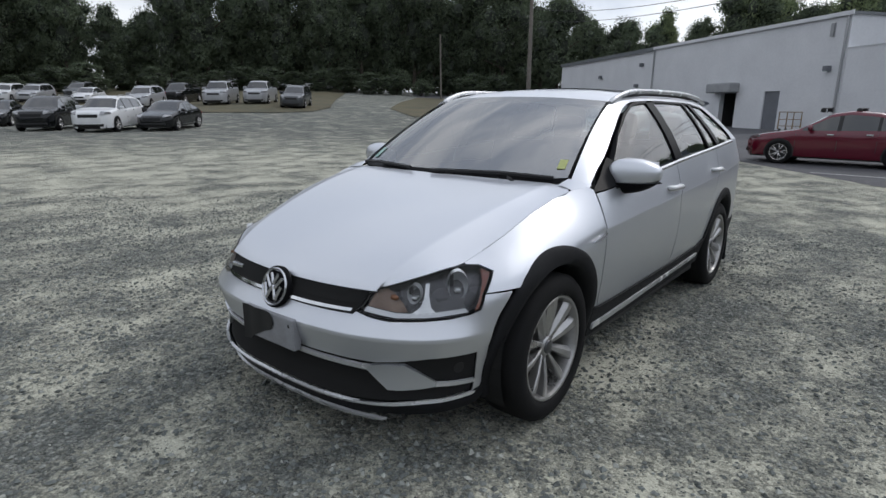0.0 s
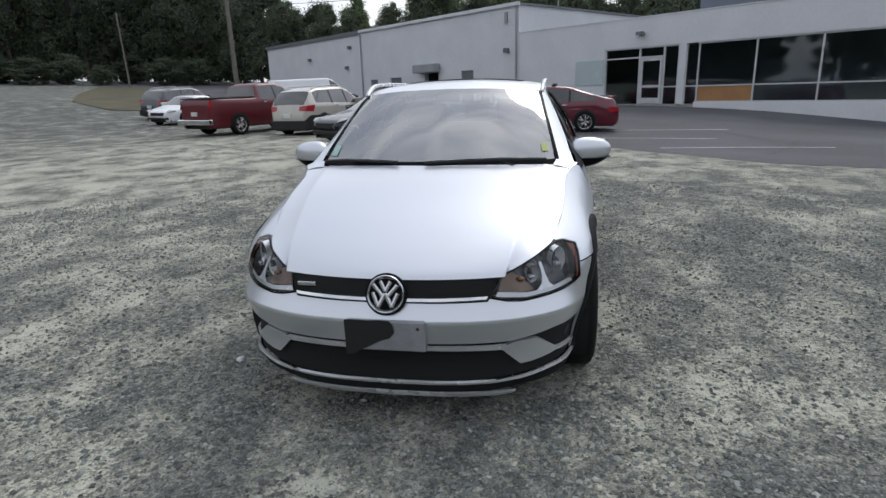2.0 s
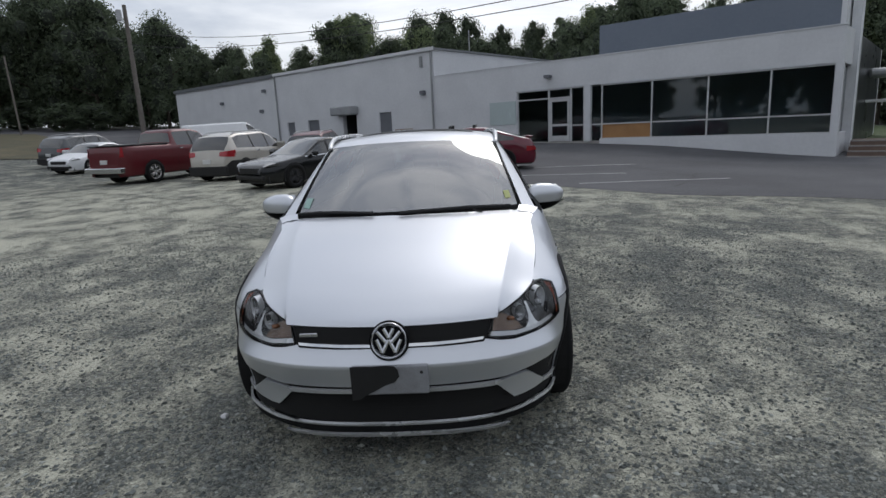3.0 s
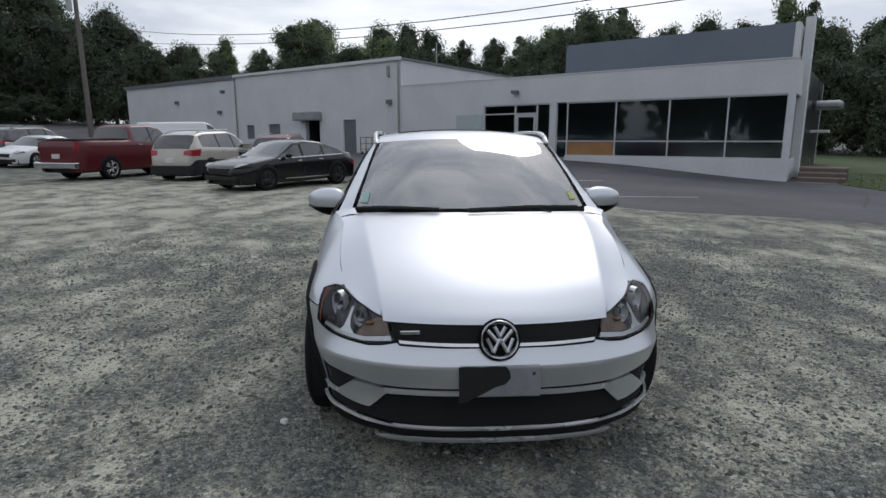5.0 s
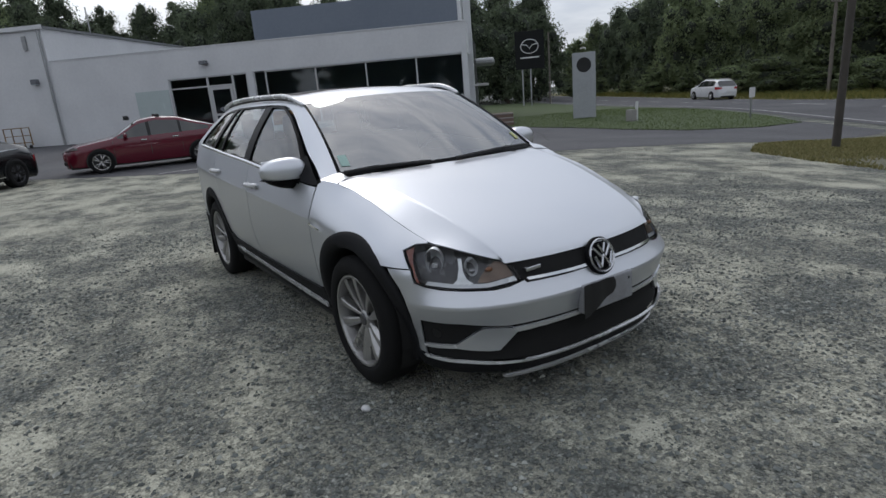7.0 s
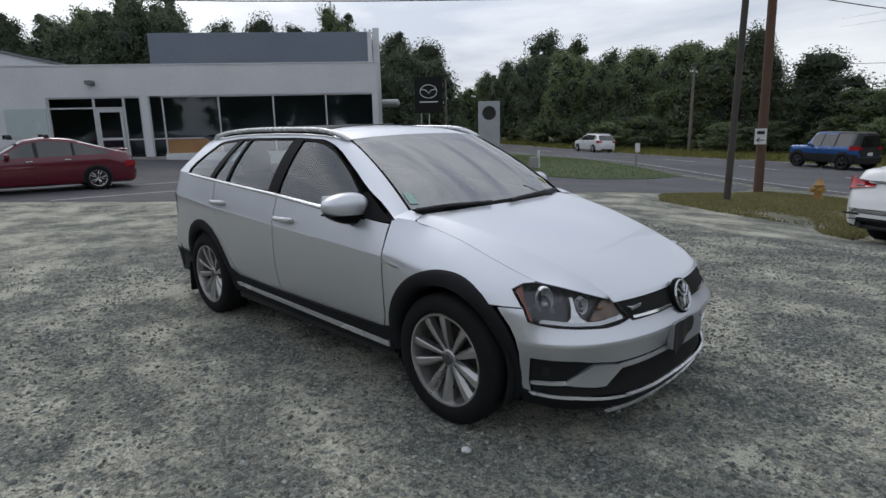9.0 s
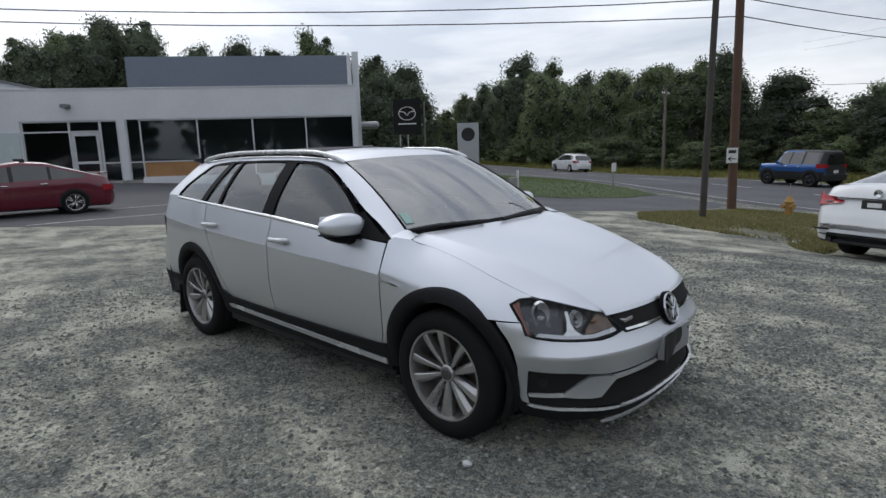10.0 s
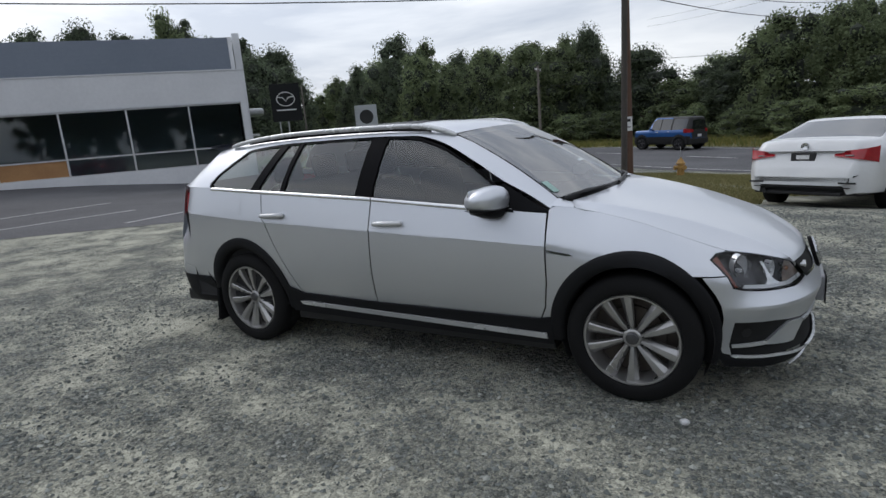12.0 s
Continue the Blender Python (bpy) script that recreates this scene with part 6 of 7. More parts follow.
# headlights
housings = both("headlight", HL, lambda a, z: skin(a, z, -0.052), M_LAMPBACK, "clear headlight with dark housing and amber corner")
ca, cz = sum(p[0] for p in HL) / len(HL), sum(p[1] for p in HL) / len(HL)
for i, s in enumerate((1, -1)):
    h = housings[i]
    # side walls of the housing, the trim round the edge and the cover
    rows = [[(s * p[0], p[1], p[2]) for p in (skin(a, z, 0.002), skin(a, z, -0.052))] for a, z in HL + HL[:1]]
    part("housing_wall", grid_mesh(rows), M_HOUSING, h)
    inner = [(a + (ca - a) * 0.013, z + (cz - z) * 0.035) for a, z in HL]
    rows = [[(s * p[0], p[1], p[2]) for p in (skin(a, z, 0.004), skin(b, y, 0.004), skin(b, y, -0.02))] for (a, z), (b, y) in zip(HL + HL[:1], inner + inner[:1])]
    part("edge_trim", grid_mesh(rows), M_GLOSSBLACK, h)
    bm = outward(conform(HL, lambda a, z: (s * skin(a, z, 0.006)[0],) + skin(a, z, 0.006)[1:], 0.05, 0.03))
    part("cover", bm, M_CLEAR, h, smooth=True).visible_shadow = False
    amber = [(0.922, 0.598), (0.940, 0.604), (0.963, 0.652), (1.0, 0.694), (1.028, 0.721), (1.0, 0.733), (0.982, 0.70), (0.955, 0.655)]
    bm = conform(amber, lambda a, z: (s * skin(a, z, -0.006)[0],) + skin(a, z, -0.006)[1:], 0.03, 0.03)
    part("side_marker", bm, M_AMBER, h, "amber side marker", True)
    for x, z, r, depth, bright in ((0.878, 0.680, 0.050, 0.03, True), (0.665, 0.652, 0.034, 0.03, False)):
        p = skin(x, z, -0.020)
        d = Matrix.Translation((s * p[0], p[1], p[2])) @ Matrix.Rotation(radians(s * (42 if bright else 22)), 4, "Z")
        bm = lathe(bmesh.new(), [(depth + 0.012, 0.010), (depth, r * 0.55), (depth * 0.5, r * 0.85), (0.0, r), (depth, r * 1.04)], (0, 0, 0), "y", 28)
        for v in bm.verts:
            v.co.x *= 0.78
            v.co.z *= 1.12
        bm.transform(d)
        part("reflector", bm, M_BOWL, h, "bright reflector bowl", True)
        # bright bar in each bowl stands for a reflected glint
        bm = boxed(-0.013, 0.013, 0.0, 0.03, -r * 0.6, -r * 0.25, 0.005)
        bm.transform(d)
        part("bright_bar", bm, M_SATIN, h, smooth=True)
        bm = boxed(-r * 0.62, -r * 0.30, 0.004, 0.03, -r * 0.1, r * 0.85, 0.004)
        bm.transform(d)
        part("reflector_facet", bm, M_HOUSING, h)
    for nm, poly, mat in (("lamp_divider", [(0.655, 0.588), (0.765, 0.592), (0.742, 0.612), (0.735, 0.655), (0.742, 0.69), (0.722, 0.69), (0.712, 0.64), (0.695, 0.612)], M_BOWL), ("lamp_blade", [(0.46, 0.588), (0.60, 0.574), (0.74, 0.578), (0.90, 0.592), (0.885, 0.607), (0.74, 0.594), (0.60, 0.591), (0.47, 0.606)], M_SATIN),
                          ("lamp_wing", [(0.475, 0.608), (0.60, 0.594), (0.645, 0.596), (0.625, 0.622), (0.585, 0.655), (0.545, 0.672), (0.50, 0.658)], M_BRONZE)):
        bm = conform(poly, lambda a, z: (s * skin(a, z, -0.012)[0],) + skin(a, z, -0.012)[1:], 0.03, 0.03)
        part(nm, bm, mat, h)

    bm = bmesh.new()
    bmesh.ops.create_icosphere(bm, subdivisions=2, radius=0.013)
    p = skin(0.585, 0.645, -0.004)
    bm.transform(Matrix.Translation((s * p[0], p[1], p[2])) @ Matrix.Diagonal((1.5, 1, 0.8, 1)))
    part("turn_bulb", bm, surf("amber_bulb", (0.20, 0.085, 0.04), rough=0.25), h, "orange turn signal bulb", True)

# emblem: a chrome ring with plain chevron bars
ey, ez = skin(0, 0.595)[1] - 0.020, 0.614
emblem = part("emblem", lathe(bmesh.new(), [(0.014, 0.078), (-0.004, 0.078), (-0.008, 0.074), (-0.005, 0.069), (0.0, 0.066)], (0, ey, ez), "y", 40), M_EMBLEM, wagon, "round chrome emblem", True)
part("emblem_surround", lathe(bmesh.new(), [(0.02, 0.086), (0.002, 0.085), (0.0, 0.082), (0.002, 0.078)], (0, ey, ez), "y", 40), M_GLOSSBLACK, emblem, smooth=True)
part("emblem_ground", lathe(bmesh.new(), [(0.0, 0.064), (-0.002, 0.001)], (0, ey, ez), "y", 32), M_GLOSSBLACK, emblem)
for pts in (((-0.05, 0.038), (-0.012, -0.006)), ((0.05, 0.038), (0.012, -0.006)), ((-0.022, 0.052), (0.0, 0.012)), ((0.022, 0.052), (0.0, 0.012)), ((-0.052, 0.006), (-0.028, -0.05)), ((0.052, 0.006), (0.028, -0.05)), ((-0.028, -0.05), (0.0, 0.004)), ((0.028, -0.05), (0.0, 0.004))):
    a, b = [Vector((x, ey - 0.006, ez + z)) for x, z in pts]
    part("chevron_bar", tube(bmesh.new(), [a, b], 0.0085, 6), M_EMBLEM, emblem)
emblem.matrix_basis = Matrix.Translation((0, ey, ez)) @ Matrix.Rotation(radians(-17), 4, "X") @ Matrix.Translation((0, -ey, -ez))
p = skin(a_of_x(0.36), 0.628, 0.008)
part("model_badge", boxed(-0.40, -0.318, p[1] - 0.001, p[1] + 0.03, 0.620, 0.637, 0.003), M_EMBLEM, wagon, "small silver badge bar")
# plate bracket with torn black film
py = skin(0, 0.44)[1]
plate = part("plate_bracket", boxed(-0.165, 0.165, py - 0.028, py + 0.01, 0.385, 0.515, 0.008), surf("scuffed_grey_plastic", (0.30, 0.31, 0.33), (0.2, 0.2, 0.21), 14, 0.35), wagon, "scuffed grey plate bracket half covered with black film")
film = [(-0.168, 0.518), (0.02, 0.518), (0.035, 0.50), (0.04, 0.47), (0.02, 0.445), (-0.02, 0.43), (-0.07, 0.405), (-0.11, 0.385), (-0.13, 0.368), (-0.166, 0.366)]
bm = conform(film, lambda x, z: (x, py - 0.031 - 0.003 * math.sin(x * 60), z), 0.03, 0.03)
thick(part("torn_film", bm, M_BLACK, plate, "torn black film", True), 0.002)
part("screw", lathe(bmesh.new(), [(0, 0.007), (-0.003, 0.001)], (0.135, py - 0.029, 0.485), "y", 10), M_BLACK, plate)

# ---- greenhouse ----
ROOF_EDGE = [(-0.965, 0.705, 0.985), (-0.85, 0.682, 1.068), (-0.7, 0.652, 1.165), (-0.55, 0.625, 1.252), (-0.40, 0.603, 1.33), (-0.27, 0.590, 1.378), (-0.10, 0.586, 1.408), (0.15, 0.590, 1.425), (0.5, 0.593, 1.432), (0.9, 0.590, 1.430), (1.25, 0.580, 1.420), (1.55, 0.562, 1.402), (1.80, 0.535, 1.375), (1.95, 0.56, 1.28), (2.10, 0.62, 1.137)]


def belt_pt(y):
    z = lerp(BELT, y)
    p = skin(a_of_y(y), z, -0.004)
    return p[0], z


def roof_pt(y):
    return lerp([(r[0], r[1]) for r in ROOF_EDGE], y), lerp([(r[0], r[2]) for r in ROOF_EDGE], y)


def upper(y, z, out=0.0):
    """A point of the side above the belt."""
    (bx, bz), (rx, rz) = belt_pt(y), roof_pt(y)
    v = (z - bz) / max(0.02, rz - bz)
    return (bx + (rx - bx) * v + 0.10 * v * (1 - v) * min(1, (rz - bz) / 0.3) + out, y, z)


WINDOWS = [("front_window", [(-0.735, 0.972), (0.172, 1.046), (0.150, 1.378), (0.05, 1.375), (-0.08, 1.358), (-0.25, 1.30), (-0.45, 1.195), (-0.62, 1.085)], 0),
           ("rear_window", [(0.302, 1.057), (0.895, 1.087), (0.845, 1.385), (0.278, 1.385)], 1),
           ("vent_window", [(0.935, 1.089), (1.135, 1.101), (0.985, 1.383), (0.885, 1.385)], 1),
           ("quarter_window", [(1.215, 1.106), (1.62, 1.128), (1.645, 1.15), (1.60, 1.205), (1.40, 1.345), (1.34, 1.362), (1.065, 1.380)], None)]
for name, poly, door_index in WINDOWS:
    owner = None if door_index is None else (front_doors, rear_doors)[door_index]
    for o in both(name, poly, lambda y, z: upper(y, z, -0.006), M_WINDOW, "tinted side glass", owner, 0.08, 0.06):
        o.visible_shadow = False
    cy, cz = sum(p[0] for p in poly) / len(poly), sum(p[1] for p in poly) / len(poly)
    for s in (1, -1):
        rows = []
        for y, z in poly + poly[:1]:
            oy, oz = y + (y - cy) / max(0.2, abs(y - cy)) * 0.012, z + (z - cz) / max(0.1, abs(z - cz)) * 0.014
            rows.append([(s * q[0], q[1], q[2]) for q in (upper(oy, oz, 0.004), upper(y, z, 0.005), upper(y, z, -0.02))])
        part("window_seal", grid_mesh(rows), M_GLOSSBLACK, wagon)
# black pillars, painted cant rail and rear pillar
both("mirror_triangle", [(-0.93, 0.957), (-0.735, 0.972), (-0.62, 1.085), (-0.655, 1.10), (-0.80, 1.02)], lambda y, z: upper(y, z, 0.003), M_GLOSSBLACK)
both("centre_pillar", [(0.176, 1.046), (0.298, 1.056), (0.274, 1.388), (0.154, 1.382)], lambda y, z: upper(y, z, 0.004), M_GLOSSBLACK, "gloss black centre pillar", t=0.01)
both("window_bar", [(0.898, 1.088), (0.932, 1.09), (0.883, 1.388), (0.848, 1.388)], lambda y, z: upper(y, z, 0.004), M_GLOSSBLACK, t=0.01)
both("rear_pillar_trim", [(1.138, 1.101), (1.212, 1.105), (1.062, 1.385), (0.988, 1.387)], lambda y, z: upper(y, z, 0.004), M_GLOSSBLACK, t=0.01)
top_line = [(-0.93, 0.968), (-0.80, 1.040), (-0.64, 1.118), (-0.46, 1.222), (-0.26, 1.325), (-0.09, 1.377), (0.05, 1.388), (0.3, 1.397), (0.9, 1.397), (1.1, 1.391), (1.34, 1.373), (1.42, 1.355)]
for s in (1, -1):
    rows = []
    for k in range(60):
        t = k / 59
        y, z = smooth_curve(top_line, 60)[k]
        e = smooth_curve(ROOF_EDGE[:12], 60)[k]
        lowp = upper(y, z, 0.004)
        rows.append([(s * p[0], p[1], p[2]) for p in [(lowp[0] - 0.02, lowp[1], lowp[2])] + [tuple(lowp[i] + ((e[1], e[0], e[2])[i] - lowp[i]) * f + (0.006 * math.sin(math.pi * f) if i == 0 else 0) for i in range(3)) for f in (0, 0.25, 0.5, 0.75, 1.0)]])
    part("roof_rail_panel", grid_mesh(rows), M_SILVER, wagon, "silver windscreen pillar and roof edge", True)
both("rear_pillar", [(1.63, 1.126), (2.09, 1.136), (2.0, 1.22), (1.90, 1.31), (1.80, 1.374), (1.62, 1.394), (1.45, 1.408), (1.38, 1.37), (1.415, 1.352), (1.61, 1.212), (1.66, 1.152)], lambda y, z: upper(y, z, 0.004), M_SILVER, "silver rear pillar", t=0.006)
# windscreen
SCREEN_BASE, SCREEN_TOP = [(0, -1.10, 0.992), (0.35, -1.065, 0.990), (0.60, -0.985, 0.986), (0.69, -0.945, 0.99)], [(0, -0.40, 1.407), (0.3, -0.375, 1.401), (0.5, -0.325, 1.386), (0.578, -0.285, 1.374)]
sb, st = smooth_curve(SCREEN_BASE, 17), smooth_curve(SCREEN_TOP, 17)


def screen_pt(v, s, out=0.0):
    q = abs(s)
    b, t = (np.array([np.interp(q, np.linspace(0, 1, 17), c[:, k]) for k in range(3)]) for c in (sb, st))
    p = b + (t - b) * v
    bow = 0.05 * v * (1 - v) * 4 * 0.5
    return (math.copysign(p[0] + out * 0.2, s) if q else 0.0, p[1] - bow * 0.6 - out * 0.5, p[2] + bow * 0.8 + out * 0.8)


part("windscreen", outward(grid_mesh([[screen_pt(v / 20, s / 16) for s in range(-16, 17)] for v in range(21)])), M_SCREEN, wagon, "tinted windscreen with two small stickers", True).visible_shadow = False
band = [[screen_pt(v, s / 16, 0.002) for s in range(-16, 17)] for v in (0.0, 0.02, 0.045)]
part("screen_base_band", grid_mesh(band), M_GLOSSBLACK, wagon)
for s in (1, -1):
    part("screen_edge_seal", grid_mesh([[screen_pt(v / 20, s * q, 0.003) for q in (0.955, 0.975, 1.0)] for v in range(21)]), M_GLOSSBLACK, wagon)
for s, v, w, h, m, lab in ((-0.80, 0.10, 0.085, 0.12, surf("teal_sticker", (0.34, 0.52, 0.47), rough=0.5), "pale teal windscreen sticker"), (0.76, 0.13, 0.06, 0.09, surf("yellow_sticker", (0.50, 0.54, 0.20), rough=0.5), "yellow green windscreen sticker")):
    part("sticker", grid_mesh([[screen_pt(v + h * i / 3, s + w * (j / 3 - 0.5) * 2, 0.004) for j in range(4)] for i in range(4)]), m, wagon, lab)
part("mirror_sensor", grid_mesh([[screen_pt(v, s / 24, -0.012) for s in (-2, -1, 0, 1, 2)] for v in (0.80, 0.88, 0.96)]), M_BLACK, wagon)
# painted corners between wings, bonnet and windscreen pillars
for s in (1, -1):
    rows = []
    for k in range(9):
        f = k / 8
        lo = skin(a_of_y(-1.04 + 0.11 * f), lerp(HOODLINE, -1.04 + 0.11 * f), 0.001)
        hi = (0.664 + 0.020 * f, -1.005 + 0.07 * f, 0.984 + 0.026 * f)
        rows.append([(s * (lo[0] + (hi[0] - lo[0]) * g), lo[1] + (hi[1] - lo[1]) * g, lo[2] + (hi[2] - lo[2]) * g + 0.004 * math.sin(math.pi * g)) for g in (0, 0.25, 0.5, 0.75, 1)])
    part("wing_corner", outward(grid_mesh(rows)), M_SILVER, wagon, smooth=True)
# scuttle and wipers
part("scuttle", grid_mesh([[(q * 0.70, lerp([(0, -1.10), (0.5, -1.07), (0.86, -0.99), (1, -0.95)], abs(q)) - d, 0.975 + 0.012 * (1 - q * q) - 0.01 * (d > 0.01)) for q in [k / 12 for k in range(-12, 13)]] for d in (0.05, 0.02, -0.02)]), M_BLACK, wagon)
for x0, x1, v0, v1 in ((-0.02, 0.50, 0.012, 0.022), (-0.62, -0.12, 0.012, 0.018)):
    a, b = Vector(screen_pt(v0, x0 / 0.69, 0.02)), Vector(screen_pt(v1, x1 / 0.69, 0.02))
    m_ = Vector(screen_pt((v0 + v1) / 2 + 0.01, (x0 + x1) / 2 / 0.69, 0.028))
    wiper = part("wiper", tube(bmesh.new(), [a, m_, b], 0.009, 6), M_BLACK, wagon)
    part("wiper_arm", tube(bmesh.new(), [Vector((x1 * 0.9, -1.06, 0.985)), Vector((x1 * 0.72, -1.0, 1.012)), m_], [0.013, 0.009, 0.007], 6), M_BLACK, wiper)
# roof with its glass panel
RE = smooth_curve(ROOF_EDGE[5:13], 30)


def roof_surf(k, s):
    y, x, z = RE[k]
    bowl = 0.045 + 0.0 * k
    yy = y - 0.115 * (1 - s * s) * max(0, 1 - k / 6) + 0.10 * (1 - s * s) * max(0, (k - 22) / 7)
    return (x * s, yy, z + bowl * (1 - abs(s) ** 2.4) * ease(k, -4, 3))


part("roof", outward(grid_mesh([[roof_surf(k, s / 16) for s in range(-16, 17)] for k in range(30)])), M_SILVER, wagon, "silver roof", True)
part("roof_glass", grid_mesh([[tuple(Vector(roof_surf(k, s / 16)) + Vector((0, 0, 0.006))) for s in range(-12, 13)] for k in range(8, 19)]), M_GLOSSBLACK, wagon, "dark glass roof panel", True)
part("headliner", grid_mesh([[tuple(Vector(roof_surf(k, s / 16)) - Vector((0, 0, 0.03))) for s in range(-15, 16)] for k in range(0, 29)]), M_LINER, wagon, "grey headliner", True)
for s in (1, -1):
    c = smooth_curve([(-0.30, 0.590, 1.372), (-0.20, 0.598, 1.408), (-0.04, 0.606, 1.440), (0.2, 0.612, 1.450), (0.6, 0.614, 1.456), (1.0, 0.610, 1.454), (1.3, 0.600, 1.440), (1.5, 0.588, 1.420), (1.62, 0.576, 1.400)], 40)
    bm = tube(bmesh.new(), [(s * x, y, z) for y, x, z in c], [0.010] + [0.015] * 38 + [0.010], 10)
    rail = part("roof_rail", bm, M_SATIN, wagon, "satin silver raised roof rail", True)
    foot = lambda run: grid_mesh([[(s * (x + 0.002), y, z - 0.004), (s * (x - 0.008), y, max(z - 0.05, lerp([(r[0], r[2]) for r in ROOF_EDGE], y) - 0.004))] for y, x, z in run])
    # black sheets put the shade of the gap under the rail into colour
    part("rail_gap_strip", foot(c[13:33]), M_GLOSSBLACK, rail)
    part("rail_gap", foot(c[7:14]), M_BLACK, rail)
# tail: hatch, glass, spoiler, lamps, bumper
hatch_rows = []
for f, z in ((0, 1.135), (0.25, 1.02), (0.5, 0.9), (0.75, 0.75), (1, 0.56)):
    hatch_rows.append([(0.68 * s, lerp([(0.5, 2.33), (0.75, 2.31), (0.9, 2.25), (1.02, 2.21), (1.135, 2.16)], z) - 0.06 * s * s, z) for s in [k / 10 for k in range(-10, 11)]])
hatch = part("tailgate", grid_mesh(hatch_rows), M_SILVER, wagon, "silver tailgate", True)
part("rear_screen", grid_mesh([[((0.64 - 0.12 * v) * s, 2.16 - 0.32 * v - 0.05 * s * s, 1.135 + 0.245 * v) for s in [k / 10 for k in range(-10, 11)]] for v in [k / 6 for k in range(7)]]), M_WINDOW, hatch, "tinted rear glass", True).visible_shadow = False
part("roof_spoiler", grid_mesh([[(0.55 * s, y + 0.03 * (1 - s * s), z) for s in [k / 8 for k in range(-8, 9)]] for y, z in ((1.70, 1.428), (1.82, 1.425), (1.90, 1.418), (1.905, 1.405), (1.80, 1.385))]), M_SILVER, wagon, "silver roof spoiler", True)
both("tail_lamp", ys([(2.03, 0.90), (2.0, 1.0), (2.03, 1.085)]) + [(a_of_y(2.03) + 0.22, 1.09), (a_of_y(2.03) + 0.26, 0.90)], lambda a, z: skin(a, z, 0.012), M_REDLAMP, "red tail lamp", t=0.02)
rb = ys([(1.76, 0.27), (1.80, 0.50), (2.02, 0.53)]) + [(ARC[-1], 0.56), (ARC[-1], 0.24)] + ys([(2.0, 0.24)])
both("rear_bumper", ys([(1.80, 0.44), (1.80, 0.50), (2.0, 0.525)]) + [(ARC[-1], 0.60), (ARC[-1], 0.42), (a_of_y(2.1), 0.43)], side_place, M_SILVER, t=0.006)
both("rear_valance", ys([(1.70, 0.28), (1.77, 0.45), (2.0, 0.45)]) + [(ARC[-1], 0.45), (ARC[-1], 0.22), (a_of_y(2.0), 0.23)], lambda a, z: skin(a, z, 0.010), M_CLAD, "black plastic rear valance", t=0.01)
for s in (1, -1):
    bm = boxed(s * 0.70, s * 0.875, 1.655, 1.675, 0.13, 0.37, 0.006)
    bmesh.ops.rotate(bm, cent=(0, 1.66, 0.37), matrix=Matrix.Rotation(radians(8), 3, "X"), verts=bm.verts)
    part("mud_flap", bm, M_CLAD, wagon, "black rubber mud flap")

# door furniture
for doors, y, z in ((front_doors, 0.045, 0.897), (rear_doors, 0.985, 0.937)):
    for i, s in enumerate((1, -1)):
        x = skin(a_of_y(y), z)[0]
        c = smooth_curve([(y - 0.10, x - 0.004, z + 0.002), (y - 0.075, x + 0.028, z + 0.004), (y, x + 0.036, z + 0.003), (y + 0.075, x + 0.028, z), (y + 0.10, x - 0.004, z - 0.003)], 16)
        bm = tube(bmesh.new(), [(s * q[1], q[0], q[2]) for q in c], [0.010] + [0.0155] * 14 + [0.010], 8)
        part("door_handle", bm, M_SATIN, doors[i], "bright silver door handle", True)
        bm = conform([(a_of_y(y) - 0.075, z - 0.028), (a_of_y(y) + 0.055, z - 0.03), (a_of_y(y) + 0.055, z + 0.025), (a_of_y(y) - 0.075, z + 0.027)], lambda a, v: (s * skin(a, v, 0.0015)[0],) + skin(a, v, 0.0015)[1:], 0.04, 0.03)
        part("handle_recess", bm, M_SILVER, doors[i])
both("fender_badge", ys([(-1.07, 0.748), (-1.045, 0.757), (-0.93, 0.775), (-0.93, 0.762), (-1.03, 0.748)]), lambda a, z: skin(a, z, 0.010), M_CHROME, "slim chrome fender badge", t=0.006)
for i, s in enumerate((1, -1)):
    rows = []
    for u in range(17):
        th = math.pi * u / 16
        row = []
        for v in range(28):
            ph = 2 * math.pi * v / 28
            ex = lambda c, e: math.copysign(abs(c) ** e, c)
            x = 0.126 * ex(math.cos(th), 0.85)
            y = 0.075 * ex(math.sin(th), 0.75) * ex(math.cos(ph), 0.7)
            z = 0.084 * ex(math.sin(th), 0.85) * ex(math.sin(ph), 0.85) * (1.0 - 0.26 * math.cos(th))
            row.append((s * (0.885 + x), -0.625 + y + 0.02 * math.cos(th) * 1.5 + (0.02 if y > 0.05 else 0), 1.018 + z + 0.012 * math.cos(th)))
        rows.append(row)
    mirror = part("door_mirror", grid_mesh(rows, close_v=True), M_SILVER, front_doors[i], "silver door mirror cap", True)
    rows2 = [[(p[0] + (p[0] - s * 0.885) * 0.02, p[1] + (p[1] + 0.625) * 0.03, min(p[2], 0.985) - (0.004 if p[2] < 0.985 else 0.0)) for p in row] for row in rows]
    part("mirror_base", grid_mesh(rows2, close_v=True), M_GLOSSBLACK, mirror, smooth=True)
    part("mirror_glass", boxed(s * 0.80, s * 0.98, -0.553, -0.547, 0.985, 1.085, 0.002), M_CHROME, mirror)
    part("mirror_arm", tube(bmesh.new(), [(s * 0.77, -0.70, 0.985), (s * 0.82, -0.66, 0.982), (s * 0.85, -0.63, 0.995)], [0.035, 0.028, 0.03], 8), M_GLOSSBLACK, mirror, smooth=True)

